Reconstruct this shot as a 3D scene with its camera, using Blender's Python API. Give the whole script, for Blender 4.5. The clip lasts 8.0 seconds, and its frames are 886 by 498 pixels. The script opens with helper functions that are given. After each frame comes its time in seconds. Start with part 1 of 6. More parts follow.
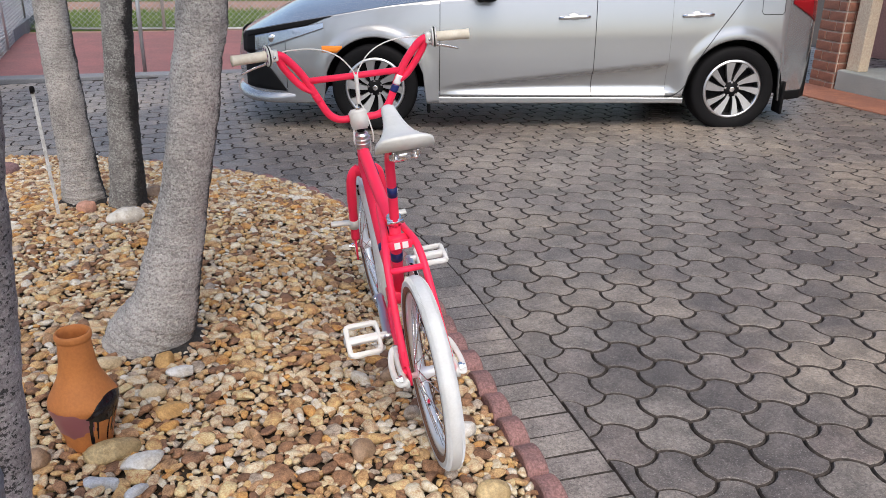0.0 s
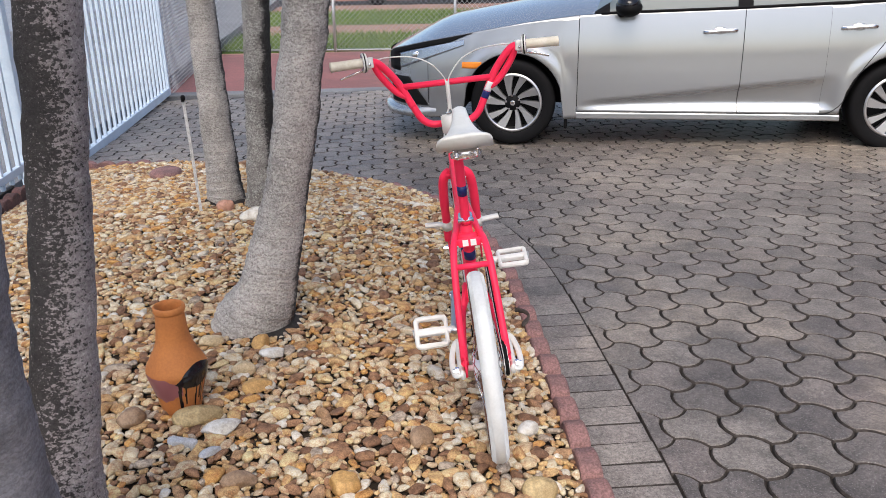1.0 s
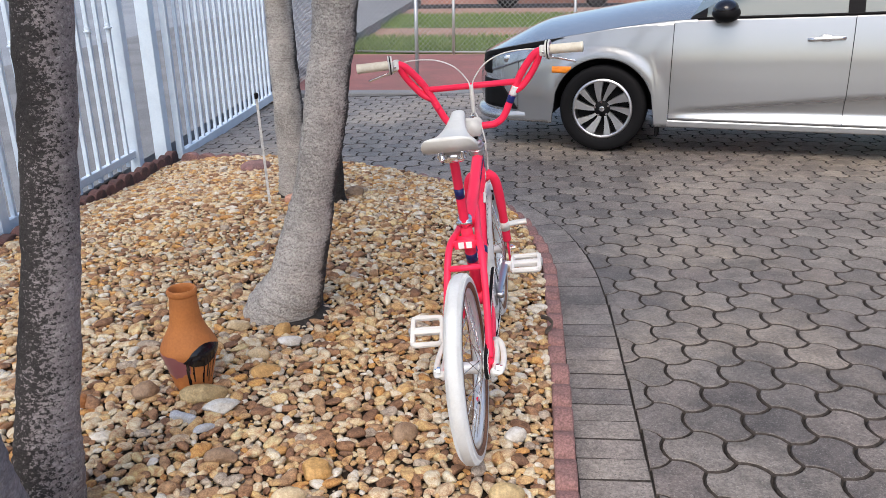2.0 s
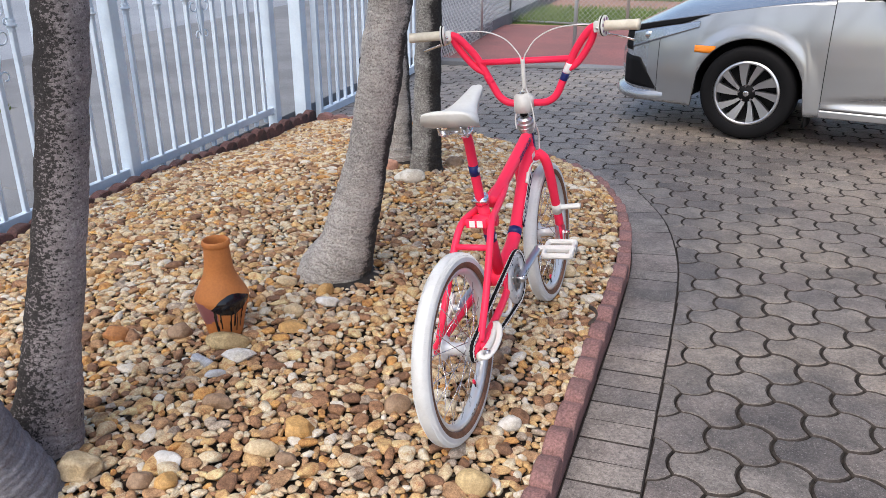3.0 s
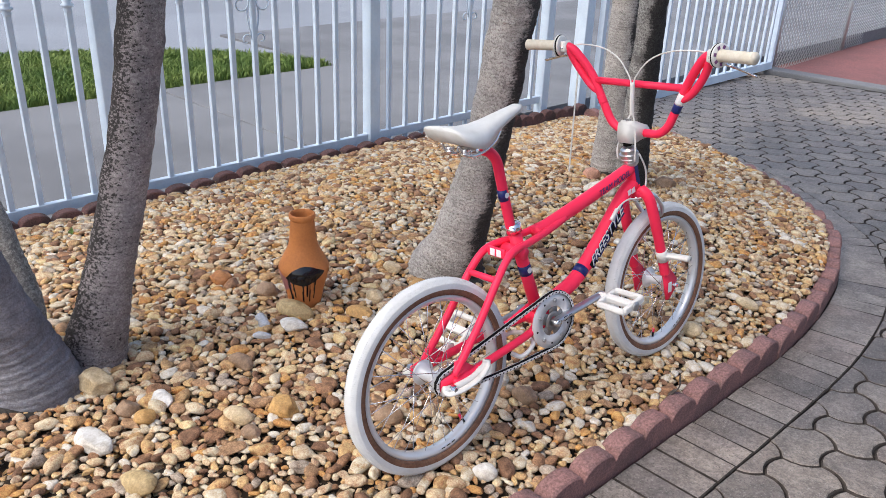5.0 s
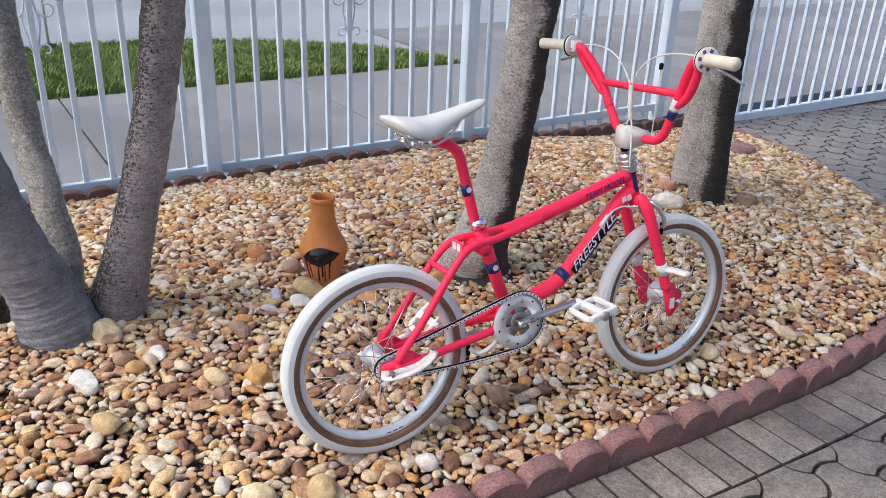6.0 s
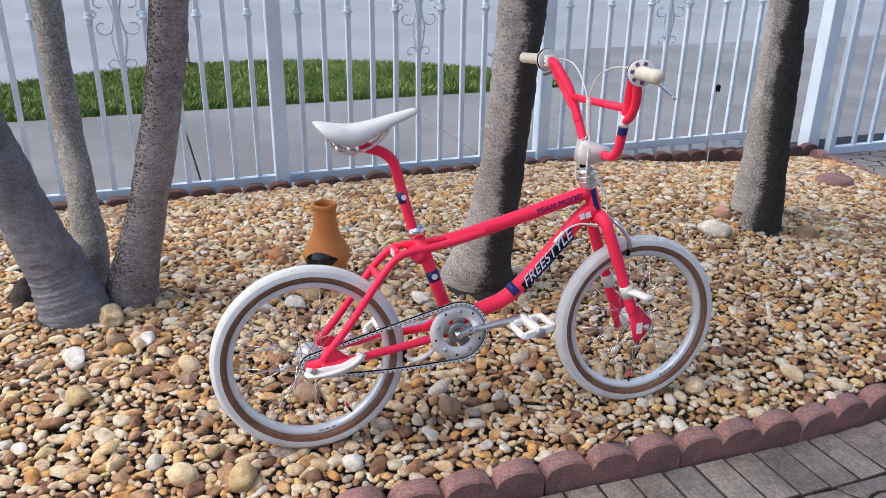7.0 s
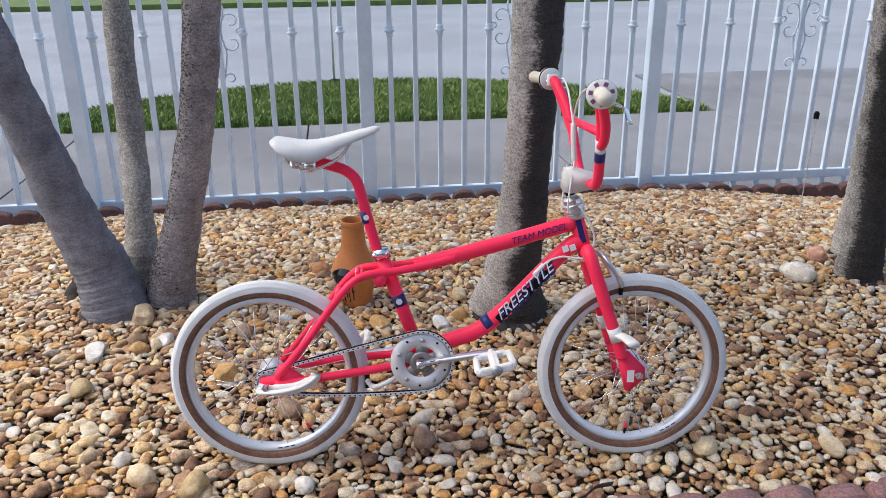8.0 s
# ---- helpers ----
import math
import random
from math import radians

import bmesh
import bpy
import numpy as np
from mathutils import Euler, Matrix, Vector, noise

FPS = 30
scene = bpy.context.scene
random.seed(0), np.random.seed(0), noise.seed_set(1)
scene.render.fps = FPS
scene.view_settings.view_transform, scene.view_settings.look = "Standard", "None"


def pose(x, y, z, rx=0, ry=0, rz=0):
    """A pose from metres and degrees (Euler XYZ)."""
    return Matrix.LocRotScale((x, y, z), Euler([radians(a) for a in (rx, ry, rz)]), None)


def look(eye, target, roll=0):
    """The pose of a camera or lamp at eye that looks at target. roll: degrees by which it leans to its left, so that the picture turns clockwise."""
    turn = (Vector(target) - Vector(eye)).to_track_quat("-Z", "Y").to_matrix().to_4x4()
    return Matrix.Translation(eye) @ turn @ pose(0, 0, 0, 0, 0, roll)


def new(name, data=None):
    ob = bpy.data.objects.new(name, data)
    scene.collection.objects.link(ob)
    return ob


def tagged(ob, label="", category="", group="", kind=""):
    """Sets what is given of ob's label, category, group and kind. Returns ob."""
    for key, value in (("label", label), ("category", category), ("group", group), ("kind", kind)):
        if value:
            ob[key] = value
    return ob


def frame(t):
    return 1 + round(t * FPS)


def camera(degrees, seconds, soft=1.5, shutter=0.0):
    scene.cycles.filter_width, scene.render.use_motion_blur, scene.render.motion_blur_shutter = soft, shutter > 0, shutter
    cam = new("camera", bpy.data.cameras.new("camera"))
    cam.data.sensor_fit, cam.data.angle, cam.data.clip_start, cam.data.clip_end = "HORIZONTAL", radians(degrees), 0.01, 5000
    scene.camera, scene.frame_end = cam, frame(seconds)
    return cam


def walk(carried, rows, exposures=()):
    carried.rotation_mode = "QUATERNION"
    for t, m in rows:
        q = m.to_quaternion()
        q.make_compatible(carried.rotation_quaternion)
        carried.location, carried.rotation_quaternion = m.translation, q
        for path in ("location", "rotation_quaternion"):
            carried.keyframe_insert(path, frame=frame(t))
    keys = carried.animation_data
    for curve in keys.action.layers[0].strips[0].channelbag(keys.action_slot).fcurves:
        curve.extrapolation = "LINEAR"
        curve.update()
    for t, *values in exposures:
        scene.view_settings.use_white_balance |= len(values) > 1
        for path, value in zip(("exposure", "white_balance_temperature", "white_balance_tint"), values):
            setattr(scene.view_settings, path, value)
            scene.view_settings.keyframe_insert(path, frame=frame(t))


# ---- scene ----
cam = camera(58.2, 8.0, 0.3)
METRES, EYE, TILT, LEAN, TURN = 3.576, 1.252, 0.0, 0.0, -18.8
ROWS = [
    (0.0, 0.0, 0.0, 0.0, 0.45, -22.05, -1.39),
    (0.5, 0.034, -0.0007, -0.0032, 6.26, -21.47, -0.45),
    (1.0, 0.0758, -0.0154, -0.0092, 12.46, -20.63, 0.48),
    (1.5, 0.1246, -0.0121, -0.008, 17.36, -20.07, 0.75),
    (3.0, 0.281, 0.0781, -0.0093, 35.94, -22.29, 0.04),
    (3.5, 0.3283, 0.1339, -0.0035, 45.13, -23.01, -0.78),
    (4.0, 0.3564, 0.182, -0.0007, 51.18, -23.5, -2.05),
    (4.5, 0.3765, 0.2281, 0.0037, 57.43, -23.65, -1.99),
    (6.0, 0.4621, 0.4126, 0.0058, 76.49, -24.13, -2.12),
    (6.5, 0.4815, 0.4854, 0.0031, 83.66, -23.62, -1.25),
    (7.0, 0.494, 0.5653, 0.0012, 88.17, -22.64, -0.8),
    (7.5, 0.4728, 0.6364, 0.0007, 94.09, -21.66, -0.3),
    (8.0, 0.4558, 0.7098, -0.0045, 101.33, -21.3, 0.45),
]
walk_exposure = [(0.0, 0.56, 6540, 10), (3.5, 0.66, 6520, 10), (8.0, 0.73, 6450, 10)]
walk(cam, [(t, pose(0, 0, EYE, TILT, LEAN, TURN) @ pose(METRES * x, METRES * y, METRES * z, 90 + pitch, roll, yaw)) for t, x, y, z, yaw, pitch, roll in ROWS], walk_exposure)

# ---- sky and sun ----
world = bpy.data.worlds.new("sky")
scene.world = world
world.use_nodes = True
wn = world.node_tree
sky = wn.nodes.new("ShaderNodeTexSky")
sky.sky_type = "NISHITA"
sky.sun_disc = False
sky.sun_elevation = radians(53)
sky.sun_rotation = radians(191)
sky.air_density = 1.0
sky.dust_density = 3.0
wn.nodes["Background"].inputs["Strength"].default_value = 0.15
wn.links.new(sky.outputs[0], wn.nodes["Background"].inputs["Color"])
sun_lamp = new("sun", bpy.data.lights.new("sun", "SUN"))
sun_lamp.data.energy = 1.5
sun_lamp.data.angle = radians(40)
sun_lamp.data.color = (1.0, 0.92, 0.82)
sun_lamp.matrix_world = look((-1.2, -6.0, 8.2), (0, 0, 0))

# ---- materials ----
def material(name, colour=(0.5, 0.5, 0.5), rough=0.6, metal=0.0):
    m = bpy.data.materials.new(name)
    m.use_nodes = True
    b = m.node_tree.nodes["Principled BSDF"]
    b.inputs["Base Color"].default_value = (*colour, 1)
    b.inputs["Roughness"].default_value = rough
    b.inputs["Metallic"].default_value = metal
    return m


def node(m, kind, **sockets):
    n = m.node_tree.nodes.new("ShaderNode" + kind)
    for key, value in sockets.items():
        n.inputs[key.replace("_", " ")].default_value = value
    return n


def link(m, a, b):
    m.node_tree.links.new(a, b)


def bsdf(m):
    return m.node_tree.nodes["Principled BSDF"]


def coords(m):
    return node(m, "TexCoord").outputs["Object"]


def noise_tex(m, scale, detail=6.0, rough=0.6, vec=None):
    n = node(m, "TexNoise", Scale=scale, Detail=detail, Roughness=rough)
    link(m, vec if vec is not None else coords(m), n.inputs["Vector"])
    return n.outputs["Fac"]


def ramp(m, fac, stops):
    r = node(m, "ValToRGB")
    els = r.color_ramp.elements
    while len(els) < len(stops):
        els.new(0.5)
    for e, (p, c) in zip(els, stops):
        e.position = p
        e.color = (*c, 1) if len(c) == 3 else c
    link(m, fac, r.inputs["Fac"])
    return r.outputs["Color"]


def mix(m, fac, a, b, mode="MIX"):
    n = node(m, "Mix")
    n.data_type = "RGBA"
    n.blend_type = mode
    for sock, v in ((n.inputs[0], fac), (n.inputs[6], a), (n.inputs[7], b)):
        if isinstance(v, (int, float)):
            sock.default_value = v
        elif isinstance(v, tuple):
            sock.default_value = (*v, 1)
        else:
            link(m, v, sock)
    return n.outputs[2]


def bump(m, height, strength=0.3, distance=0.01):
    n = node(m, "Bump", Strength=strength, Distance=distance)
    link(m, height, n.inputs["Height"])
    link(m, n.outputs[0], bsdf(m).inputs["Normal"])


def paint(m, colour):
    link(m, colour, bsdf(m).inputs["Base Color"])


def dappled(name, a, b, scale, rough=0.8, fine=90.0, bumps=0.3, dist=0.004, grain=0.4):
    """Two tones in broad patches, with a fine grain over them."""
    m = material(name, a, rough)
    big = noise_tex(m, scale)
    small = noise_tex(m, fine, 8.0, 0.7)
    base = mix(m, ramp(m, big, [(0.42, (0, 0, 0)), (0.58, (1, 1, 1))]), a, b)
    paint(m, mix(m, grain, base, ramp(m, small, [(0.38, (0.22, 0.22, 0.22)), (0.62, (0.8, 0.8, 0.8))]), "OVERLAY"))
    bump(m, small, bumps, dist)
    return m


PEBBLE = material("river_pebble", rough=0.72)
_r = node(PEBBLE, "NewGeometry").outputs["Random Per Island"]
_c = ramp(PEBBLE, _r, [(0.0, (0.640, 0.479, 0.300)), (0.10, (0.514, 0.330, 0.160)), (0.19, (0.666, 0.540, 0.375)), (0.28, (0.320, 0.175, 0.095)), (0.36, (0.592, 0.379, 0.176)), (0.45, (0.690, 0.585, 0.430)),
    (0.54, (0.400, 0.245, 0.135)), (0.62, (0.601, 0.465, 0.315)), (0.71, (0.582, 0.310, 0.105)), (0.77, (0.430, 0.360, 0.290)), (0.83, (0.725, 0.660, 0.560)), (0.89, (0.230, 0.125, 0.072)), (0.95, (0.679, 0.500, 0.270))])
PEBBLE.node_tree.nodes[-1].color_ramp.interpolation = "CONSTANT"
_n = noise_tex(PEBBLE, 45.0, 8.0, 0.65)
_f = noise_tex(PEBBLE, 260.0, 6.0, 0.7)
_c = mix(PEBBLE, 0.65, _c, ramp(PEBBLE, _f, [(0.36, (0.24, 0.22, 0.20)), (0.5, (0.5, 0.5, 0.5)), (0.64, (0.78, 0.78, 0.78))]), "OVERLAY")
_c = mix(PEBBLE, 0.65, _c, ramp(PEBBLE, _n, [(0.36, (0.20, 0.14, 0.09)), (0.48, (0.5, 0.48, 0.46)), (0.64, (0.85, 0.82, 0.78))]), "OVERLAY")
paint(PEBBLE, mix(PEBBLE, 1.0, _c, (0.885, 0.895, 0.905), "MULTIPLY"))
bump(PEBBLE, mix(PEBBLE, 0.5, _n, _f), 0.8, 0.006)

SOIL = dappled("dark_soil", (0.050, 0.036, 0.025), (0.026, 0.019, 0.013), 14.0, 0.95)

def paver_material(name, gain):
    """Mauve-grey exposed concrete: each piece its own tone, sandy patches, dark and pale grit."""
    def t(*c):
        return tuple(v * gain for v in c)

    PAVER = material(name, rough=0.41)
    _r = node(PAVER, "ObjectInfo").outputs["Random"]
    _g = node(PAVER, "NewGeometry")
    _i = node(PAVER, "Math"); _i.operation = "ADD"
    link(PAVER, _r, _i.inputs[0]); link(PAVER, _g.outputs["Random Per Island"], _i.inputs[1])
    _fr = node(PAVER, "Math"); _fr.operation = "FRACT"; link(PAVER, _i.outputs[0], _fr.inputs[0])
    _c = ramp(PAVER, _fr.outputs[0], [(0.0, t(0.148, 0.126, 0.116)), (0.25, t(0.192, 0.168, 0.152)), (0.5, t(0.110, 0.096, 0.090)), (0.75, t(0.212, 0.188, 0.168)), (1.0, t(0.158, 0.130, 0.118))])
    _w = node(PAVER, "NewGeometry").outputs["Position"]
    _b = noise_tex(PAVER, 0.9, 5.0, 0.6, _w)
    _m = noise_tex(PAVER, 11.0, 6.0, 0.65, _w)
    _s = noise_tex(PAVER, 230.0, 3.0, 0.7, _w)
    _g2 = noise_tex(PAVER, 90.0, 4.0, 0.7, _w)
    _c = mix(PAVER, ramp(PAVER, _b, [(0.50, (0, 0, 0)), (0.62, (0.8, 0.8, 0.8))]), _c, t(0.285, 0.24, 0.195))
    _d = noise_tex(PAVER, 1.7, 6.0, 0.7, _w)
    _c = mix(PAVER, ramp(PAVER, _d, [(0.36, (0.65, 0.65, 0.65)), (0.46, (0, 0, 0))]), _c, t(0.075, 0.066, 0.06))
    _c = mix(PAVER, 0.55, _c, ramp(PAVER, _m, [(0.38, (0.25, 0.25, 0.25)), (0.62, (0.72, 0.72, 0.72))]), "OVERLAY")
    _c = mix(PAVER, 0.45, _c, ramp(PAVER, _g2, [(0.4, (0.2, 0.2, 0.2)), (0.6, (0.8, 0.8, 0.8))]), "OVERLAY")
    _c = mix(PAVER, ramp(PAVER, _s, [(0.36, (0.85, 0.85, 0.85)), (0.42, (0, 0, 0))]), _c, (0.045, 0.04, 0.038))
    _c = mix(PAVER, ramp(PAVER, _s, [(0.60, (0, 0, 0)), (0.67, (0.8, 0.8, 0.8))]), _c, (0.48, 0.46, 0.43))
    paint(PAVER, _c)
    bump(PAVER, _s, 0.6, 0.004)
    return PAVER


PAVER = paver_material("concrete_paver", 1.0)
BAND = paver_material("concrete_band_brick", 1.3)
GRIME = dappled("grimy_paver_edge", (0.058, 0.048, 0.043), (0.030, 0.025, 0.022), 30.0, 0.95)

KERB = dappled("maroon_concrete", (0.275, 0.148, 0.138), (0.185, 0.108, 0.104), 11.0, 0.85, 150.0, 0.5, 0.005, 0.6)
CONCRETE = dappled("grey_concrete", (0.195, 0.203, 0.216), (0.145, 0.151, 0.163), 0.9, 0.85, 120.0, 0.25)
ROAD = dappled("pale_street", (0.255, 0.28, 0.318), (0.215, 0.238, 0.27), 0.5, 0.85, 60.0, 0.2)
JOINT = dappled("joint_sand", (0.030, 0.024, 0.020), (0.014, 0.011, 0.010), 20.0, 0.95)
RED_SLAB = dappled("red_painted_slab", (0.26, 0.108, 0.10), (0.21, 0.095, 0.088), 1.5, 0.75, 60.0, 0.15)
SALMON = dappled("salmon_stucco", (0.40, 0.20, 0.165), (0.35, 0.175, 0.145), 2.0, 0.85, 60.0, 0.3)
GRASS = dappled("grass_blade", (0.10, 0.175, 0.032), (0.17, 0.24, 0.055), 3.0, 0.7)
LAWN = dappled("lawn_soil", (0.07, 0.12, 0.03), (0.10, 0.15, 0.035), 6.0, 0.9)
WHITE_IRON = dappled("white_painted_iron", (0.64, 0.75, 0.86), (0.58, 0.68, 0.79), 5.0, 0.45, 70.0, 0.08, 0.002, 0.12)

def bark(name, way, pale, stain, edge, lichen=0.5, ring_dark=0.45, ring_pitch=0.018, cracks=1.0, fade=0.0):
    """Ringed palm bark: fine leaf-scar rings, crusty lichen, and black mould in specks that close up on the side that faces way."""
    m = material(name, pale, 0.92)
    bsdf(m).inputs["Specular IOR Level"].default_value = 0.25
    o = coords(m)
    wave = node(m, "TexWave", Scale=0.314 / ring_pitch, Distortion=14.0, Detail=5.0)
    wave.bands_direction = "Z"
    wave.inputs["Detail Scale"].default_value = 1.4
    wave.inputs["Detail Roughness"].default_value = 0.7
    link(m, o, wave.inputs["Vector"])

    def stretched(scale, sx, sz, detail=6.0, rough=0.65):
        mp = node(m, "Mapping")
        link(m, o, mp.inputs["Vector"])
        mp.inputs["Scale"].default_value = (sx, sx, sz)
        return noise_tex(m, scale, detail, rough, mp.outputs[0])

    ring = mix(m, 0.55, wave.outputs["Fac"], stretched(1.6, 3.0, 95.0, 5.0, 0.6))
    big = noise_tex(m, 5.0, 6.0, 0.6, o)
    mid = noise_tex(m, 24.0, 6.0, 0.7, o)
    crack = stretched(1.0, 70.0, 150.0)
    grit = noise_tex(m, 210.0, 4.0, 0.7, o)
    crust = noise_tex(m, 130.0, 5.0, 0.8, o)
    c = mix(m, ramp(m, big, [(0.40, (0, 0, 0)), (0.62, (1, 1, 1))]), pale, tuple(v * 0.70 for v in pale))
    c = mix(m, 0.38, c, ramp(m, mid, [(0.36, (0.27, 0.27, 0.27)), (0.64, (0.74, 0.74, 0.74))]), "OVERLAY")
    c = mix(m, ring_dark, c, ramp(m, ring, [(0.18, (0.18, 0.17, 0.16)), (0.40, (0.49, 0.49, 0.49)), (0.85, (0.60, 0.60, 0.59))]), "OVERLAY")
    patch = ramp(m, mid, [(0.36, (0, 0, 0)), (0.50, (lichen, lichen, lichen))])
    dots = mix(m, 1.0, ramp(m, crust, [(0.51, (0, 0, 0)), (0.56, (1, 1, 1))]), patch, "MULTIPLY")
    c = mix(m, dots, c, (0.54, 0.545, 0.49))
    pits = mix(m, 1.0, ramp(m, crust, [(0.41, (0.7, 0.7, 0.7)), (0.47, (0, 0, 0))]), patch, "MULTIPLY")
    c = mix(m, pits, c, (0.06, 0.056, 0.052))
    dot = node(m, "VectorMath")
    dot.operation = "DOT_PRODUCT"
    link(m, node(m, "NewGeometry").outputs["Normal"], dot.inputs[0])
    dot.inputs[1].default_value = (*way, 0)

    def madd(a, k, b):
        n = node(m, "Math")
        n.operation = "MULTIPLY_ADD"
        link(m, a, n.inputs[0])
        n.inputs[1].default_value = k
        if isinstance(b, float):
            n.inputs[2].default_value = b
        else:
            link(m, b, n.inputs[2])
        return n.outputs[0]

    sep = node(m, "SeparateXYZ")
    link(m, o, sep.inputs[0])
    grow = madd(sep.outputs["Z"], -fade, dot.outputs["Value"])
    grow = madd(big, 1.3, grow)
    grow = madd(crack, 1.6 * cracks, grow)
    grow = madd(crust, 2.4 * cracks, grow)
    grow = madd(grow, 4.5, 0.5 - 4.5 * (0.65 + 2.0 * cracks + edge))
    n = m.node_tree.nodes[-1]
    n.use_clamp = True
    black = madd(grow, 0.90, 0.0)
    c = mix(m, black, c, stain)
    c = mix(m, 0.35, c, ramp(m, grit, [(0.36, (0.22, 0.22, 0.22)), (0.64, (0.78, 0.78, 0.78))]), "OVERLAY")
    paint(m, c)
    bump(m, mix(m, 0.55, mix(m, 0.55, ring, crack), mix(m, 0.5, crust, mid)), 0.8, 0.010)
    return m


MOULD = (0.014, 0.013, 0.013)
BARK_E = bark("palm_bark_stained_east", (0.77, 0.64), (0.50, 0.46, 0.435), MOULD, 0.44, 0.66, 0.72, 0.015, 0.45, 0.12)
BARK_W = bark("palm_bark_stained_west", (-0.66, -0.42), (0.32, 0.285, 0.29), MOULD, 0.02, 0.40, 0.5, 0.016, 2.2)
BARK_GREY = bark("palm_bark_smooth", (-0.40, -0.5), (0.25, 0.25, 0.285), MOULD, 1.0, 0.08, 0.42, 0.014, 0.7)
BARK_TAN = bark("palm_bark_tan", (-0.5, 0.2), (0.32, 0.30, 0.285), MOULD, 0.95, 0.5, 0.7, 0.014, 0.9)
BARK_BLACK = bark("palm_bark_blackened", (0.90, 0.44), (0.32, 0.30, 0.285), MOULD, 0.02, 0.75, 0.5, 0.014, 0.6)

TERRACOTTA = dappled("terracotta", (0.56, 0.205, 0.055), (0.50, 0.18, 0.05), 12.0, 0.7, 150.0, 0.12, 0.003, 0.12)
PINK = material("fluorescent_pink_enamel", (1.0, 0.038, 0.105), 0.36)
bsdf(PINK).inputs["Specular IOR Level"].default_value = 0.2
WHITE_PLASTIC = dappled("white_plastic", (0.76, 0.76, 0.735), (0.69, 0.69, 0.66), 14.0, 0.42, 90.0, 0.03, 0.002, 0.08)
CREAM_RUBBER = dappled("cream_rubber_grip", (0.74, 0.69, 0.58), (0.66, 0.61, 0.50), 20.0, 0.7, 120.0, 0.1, 0.002, 0.12)
TYRE_WHITE = dappled("white_tyre_rubber", (0.69, 0.715, 0.73), (0.62, 0.635, 0.64), 8.0, 0.75, 160.0, 0.15, 0.002, 0.1)
GUM = dappled("brown_gum_wall", (0.20, 0.10, 0.06), (0.15, 0.075, 0.045), 10.0, 0.7, 120.0, 0.1)
CHROME = material("chrome", (0.80, 0.80, 0.82), 0.15, 1.0)
ALLOY = material("brushed_alloy", (0.68, 0.69, 0.71), 0.32, 1.0)
BLACK = material("black_rubber", (0.010, 0.010, 0.011), 0.65)
bsdf(BLACK).inputs["Specular IOR Level"].default_value = 0.08
NAVY = material("navy_decal", (0.01, 0.02, 0.14), 0.4)
WHITE_DECAL = material("white_decal", (0.85, 0.85, 0.85), 0.4)
SILVER = material("silver_car_paint", (0.40, 0.415, 0.435), 0.24, 0.70)
bsdf(SILVER).inputs["Coat Weight"].default_value = 1.0
bsdf(SILVER).inputs["Coat Roughness"].default_value = 0.03
GLASS = material("tinted_glass", (0.13, 0.16, 0.17), 0.22, 0.0)
bsdf(GLASS).inputs["Specular IOR Level"].default_value = 0.25
LAMP_GLASS = material("headlight_lens", (0.40, 0.44, 0.50), 0.10, 0.75)
AMBER = material("amber_lens", (0.85, 0.25, 0.02), 0.25)
RED_LENS = material("red_lens", (0.22, 0.008, 0.012), 0.2)
GALV = material("galvanised_wire", (0.50, 0.51, 0.52), 0.45, 0.8)
BRICK = dappled("red_brick", (0.30, 0.135, 0.09), (0.22, 0.10, 0.07), 9.0, 0.85, 120.0, 0.3)
CREAM_PAINT = dappled("cream_paint", (0.68, 0.56, 0.42), (0.62, 0.52, 0.40), 3.0, 0.7, 60.0, 0.1)


# ---- mesh helpers ----
def finish(ob, mat, smooth=True):
    ob.data.materials.append(mat)
    if smooth:
        ob.data.polygons.foreach_set("use_smooth", [True] * len(ob.data.polygons))
    return ob


def from_bm(name, bm, mat, parent=None, label="", smooth=True):
    me = bpy.data.meshes.new(name)
    bmesh.ops.recalc_face_normals(bm, faces=bm.faces[:])
    bm.to_mesh(me)
    bm.free()
    ob = finish(new(name, me), mat, smooth)
    if parent is not None:
        ob.parent = parent
    if label:
        tagged(ob, label)
    return ob


def part(name, bm, mat, parent, label="", smooth=True):
    return from_bm(name, bm, mat, parent, label, smooth)


def empty(name, m=None):
    ob = new(name)
    ob.empty_display_size = 0.1
    if m is not None:
        ob.matrix_world = m
    return ob


def box_bm(x0, x1, y0, y1, z0, z1, bevel=0.0, bm=None, seg=2):
    own = bm is None
    bm = bm or bmesh.new()
    r = bmesh.ops.create_cube(bm, size=1.0, matrix=Matrix.Translation(((x0 + x1) / 2, (y0 + y1) / 2, (z0 + z1) / 2)) @ Matrix.Diagonal((x1 - x0, y1 - y0, z1 - z0, 1)))
    if bevel:
        es = list({e for v in r["verts"] for e in v.link_edges})
        bmesh.ops.bevel(bm, geom=es, offset=bevel, segments=seg, affect="EDGES", profile=0.5)
    return bm


def smooth_path(pts, n=8):
    """Catmull-Rom through the points."""
    pts = [Vector(p) for p in pts]
    out = []
    for i in range(len(pts) - 1):
        a, b, c, d = pts[max(i - 1, 0)], pts[i], pts[i + 1], pts[min(i + 2, len(pts) - 1)]
        for k in range(n):
            t = k / n
            out.append(0.5 * (2 * b + (c - a) * t + (2 * a - 5 * b + 4 * c - d) * t * t + (3 * b - a - 3 * c + d) * t ** 3))
    out.append(pts[-1])
    return out


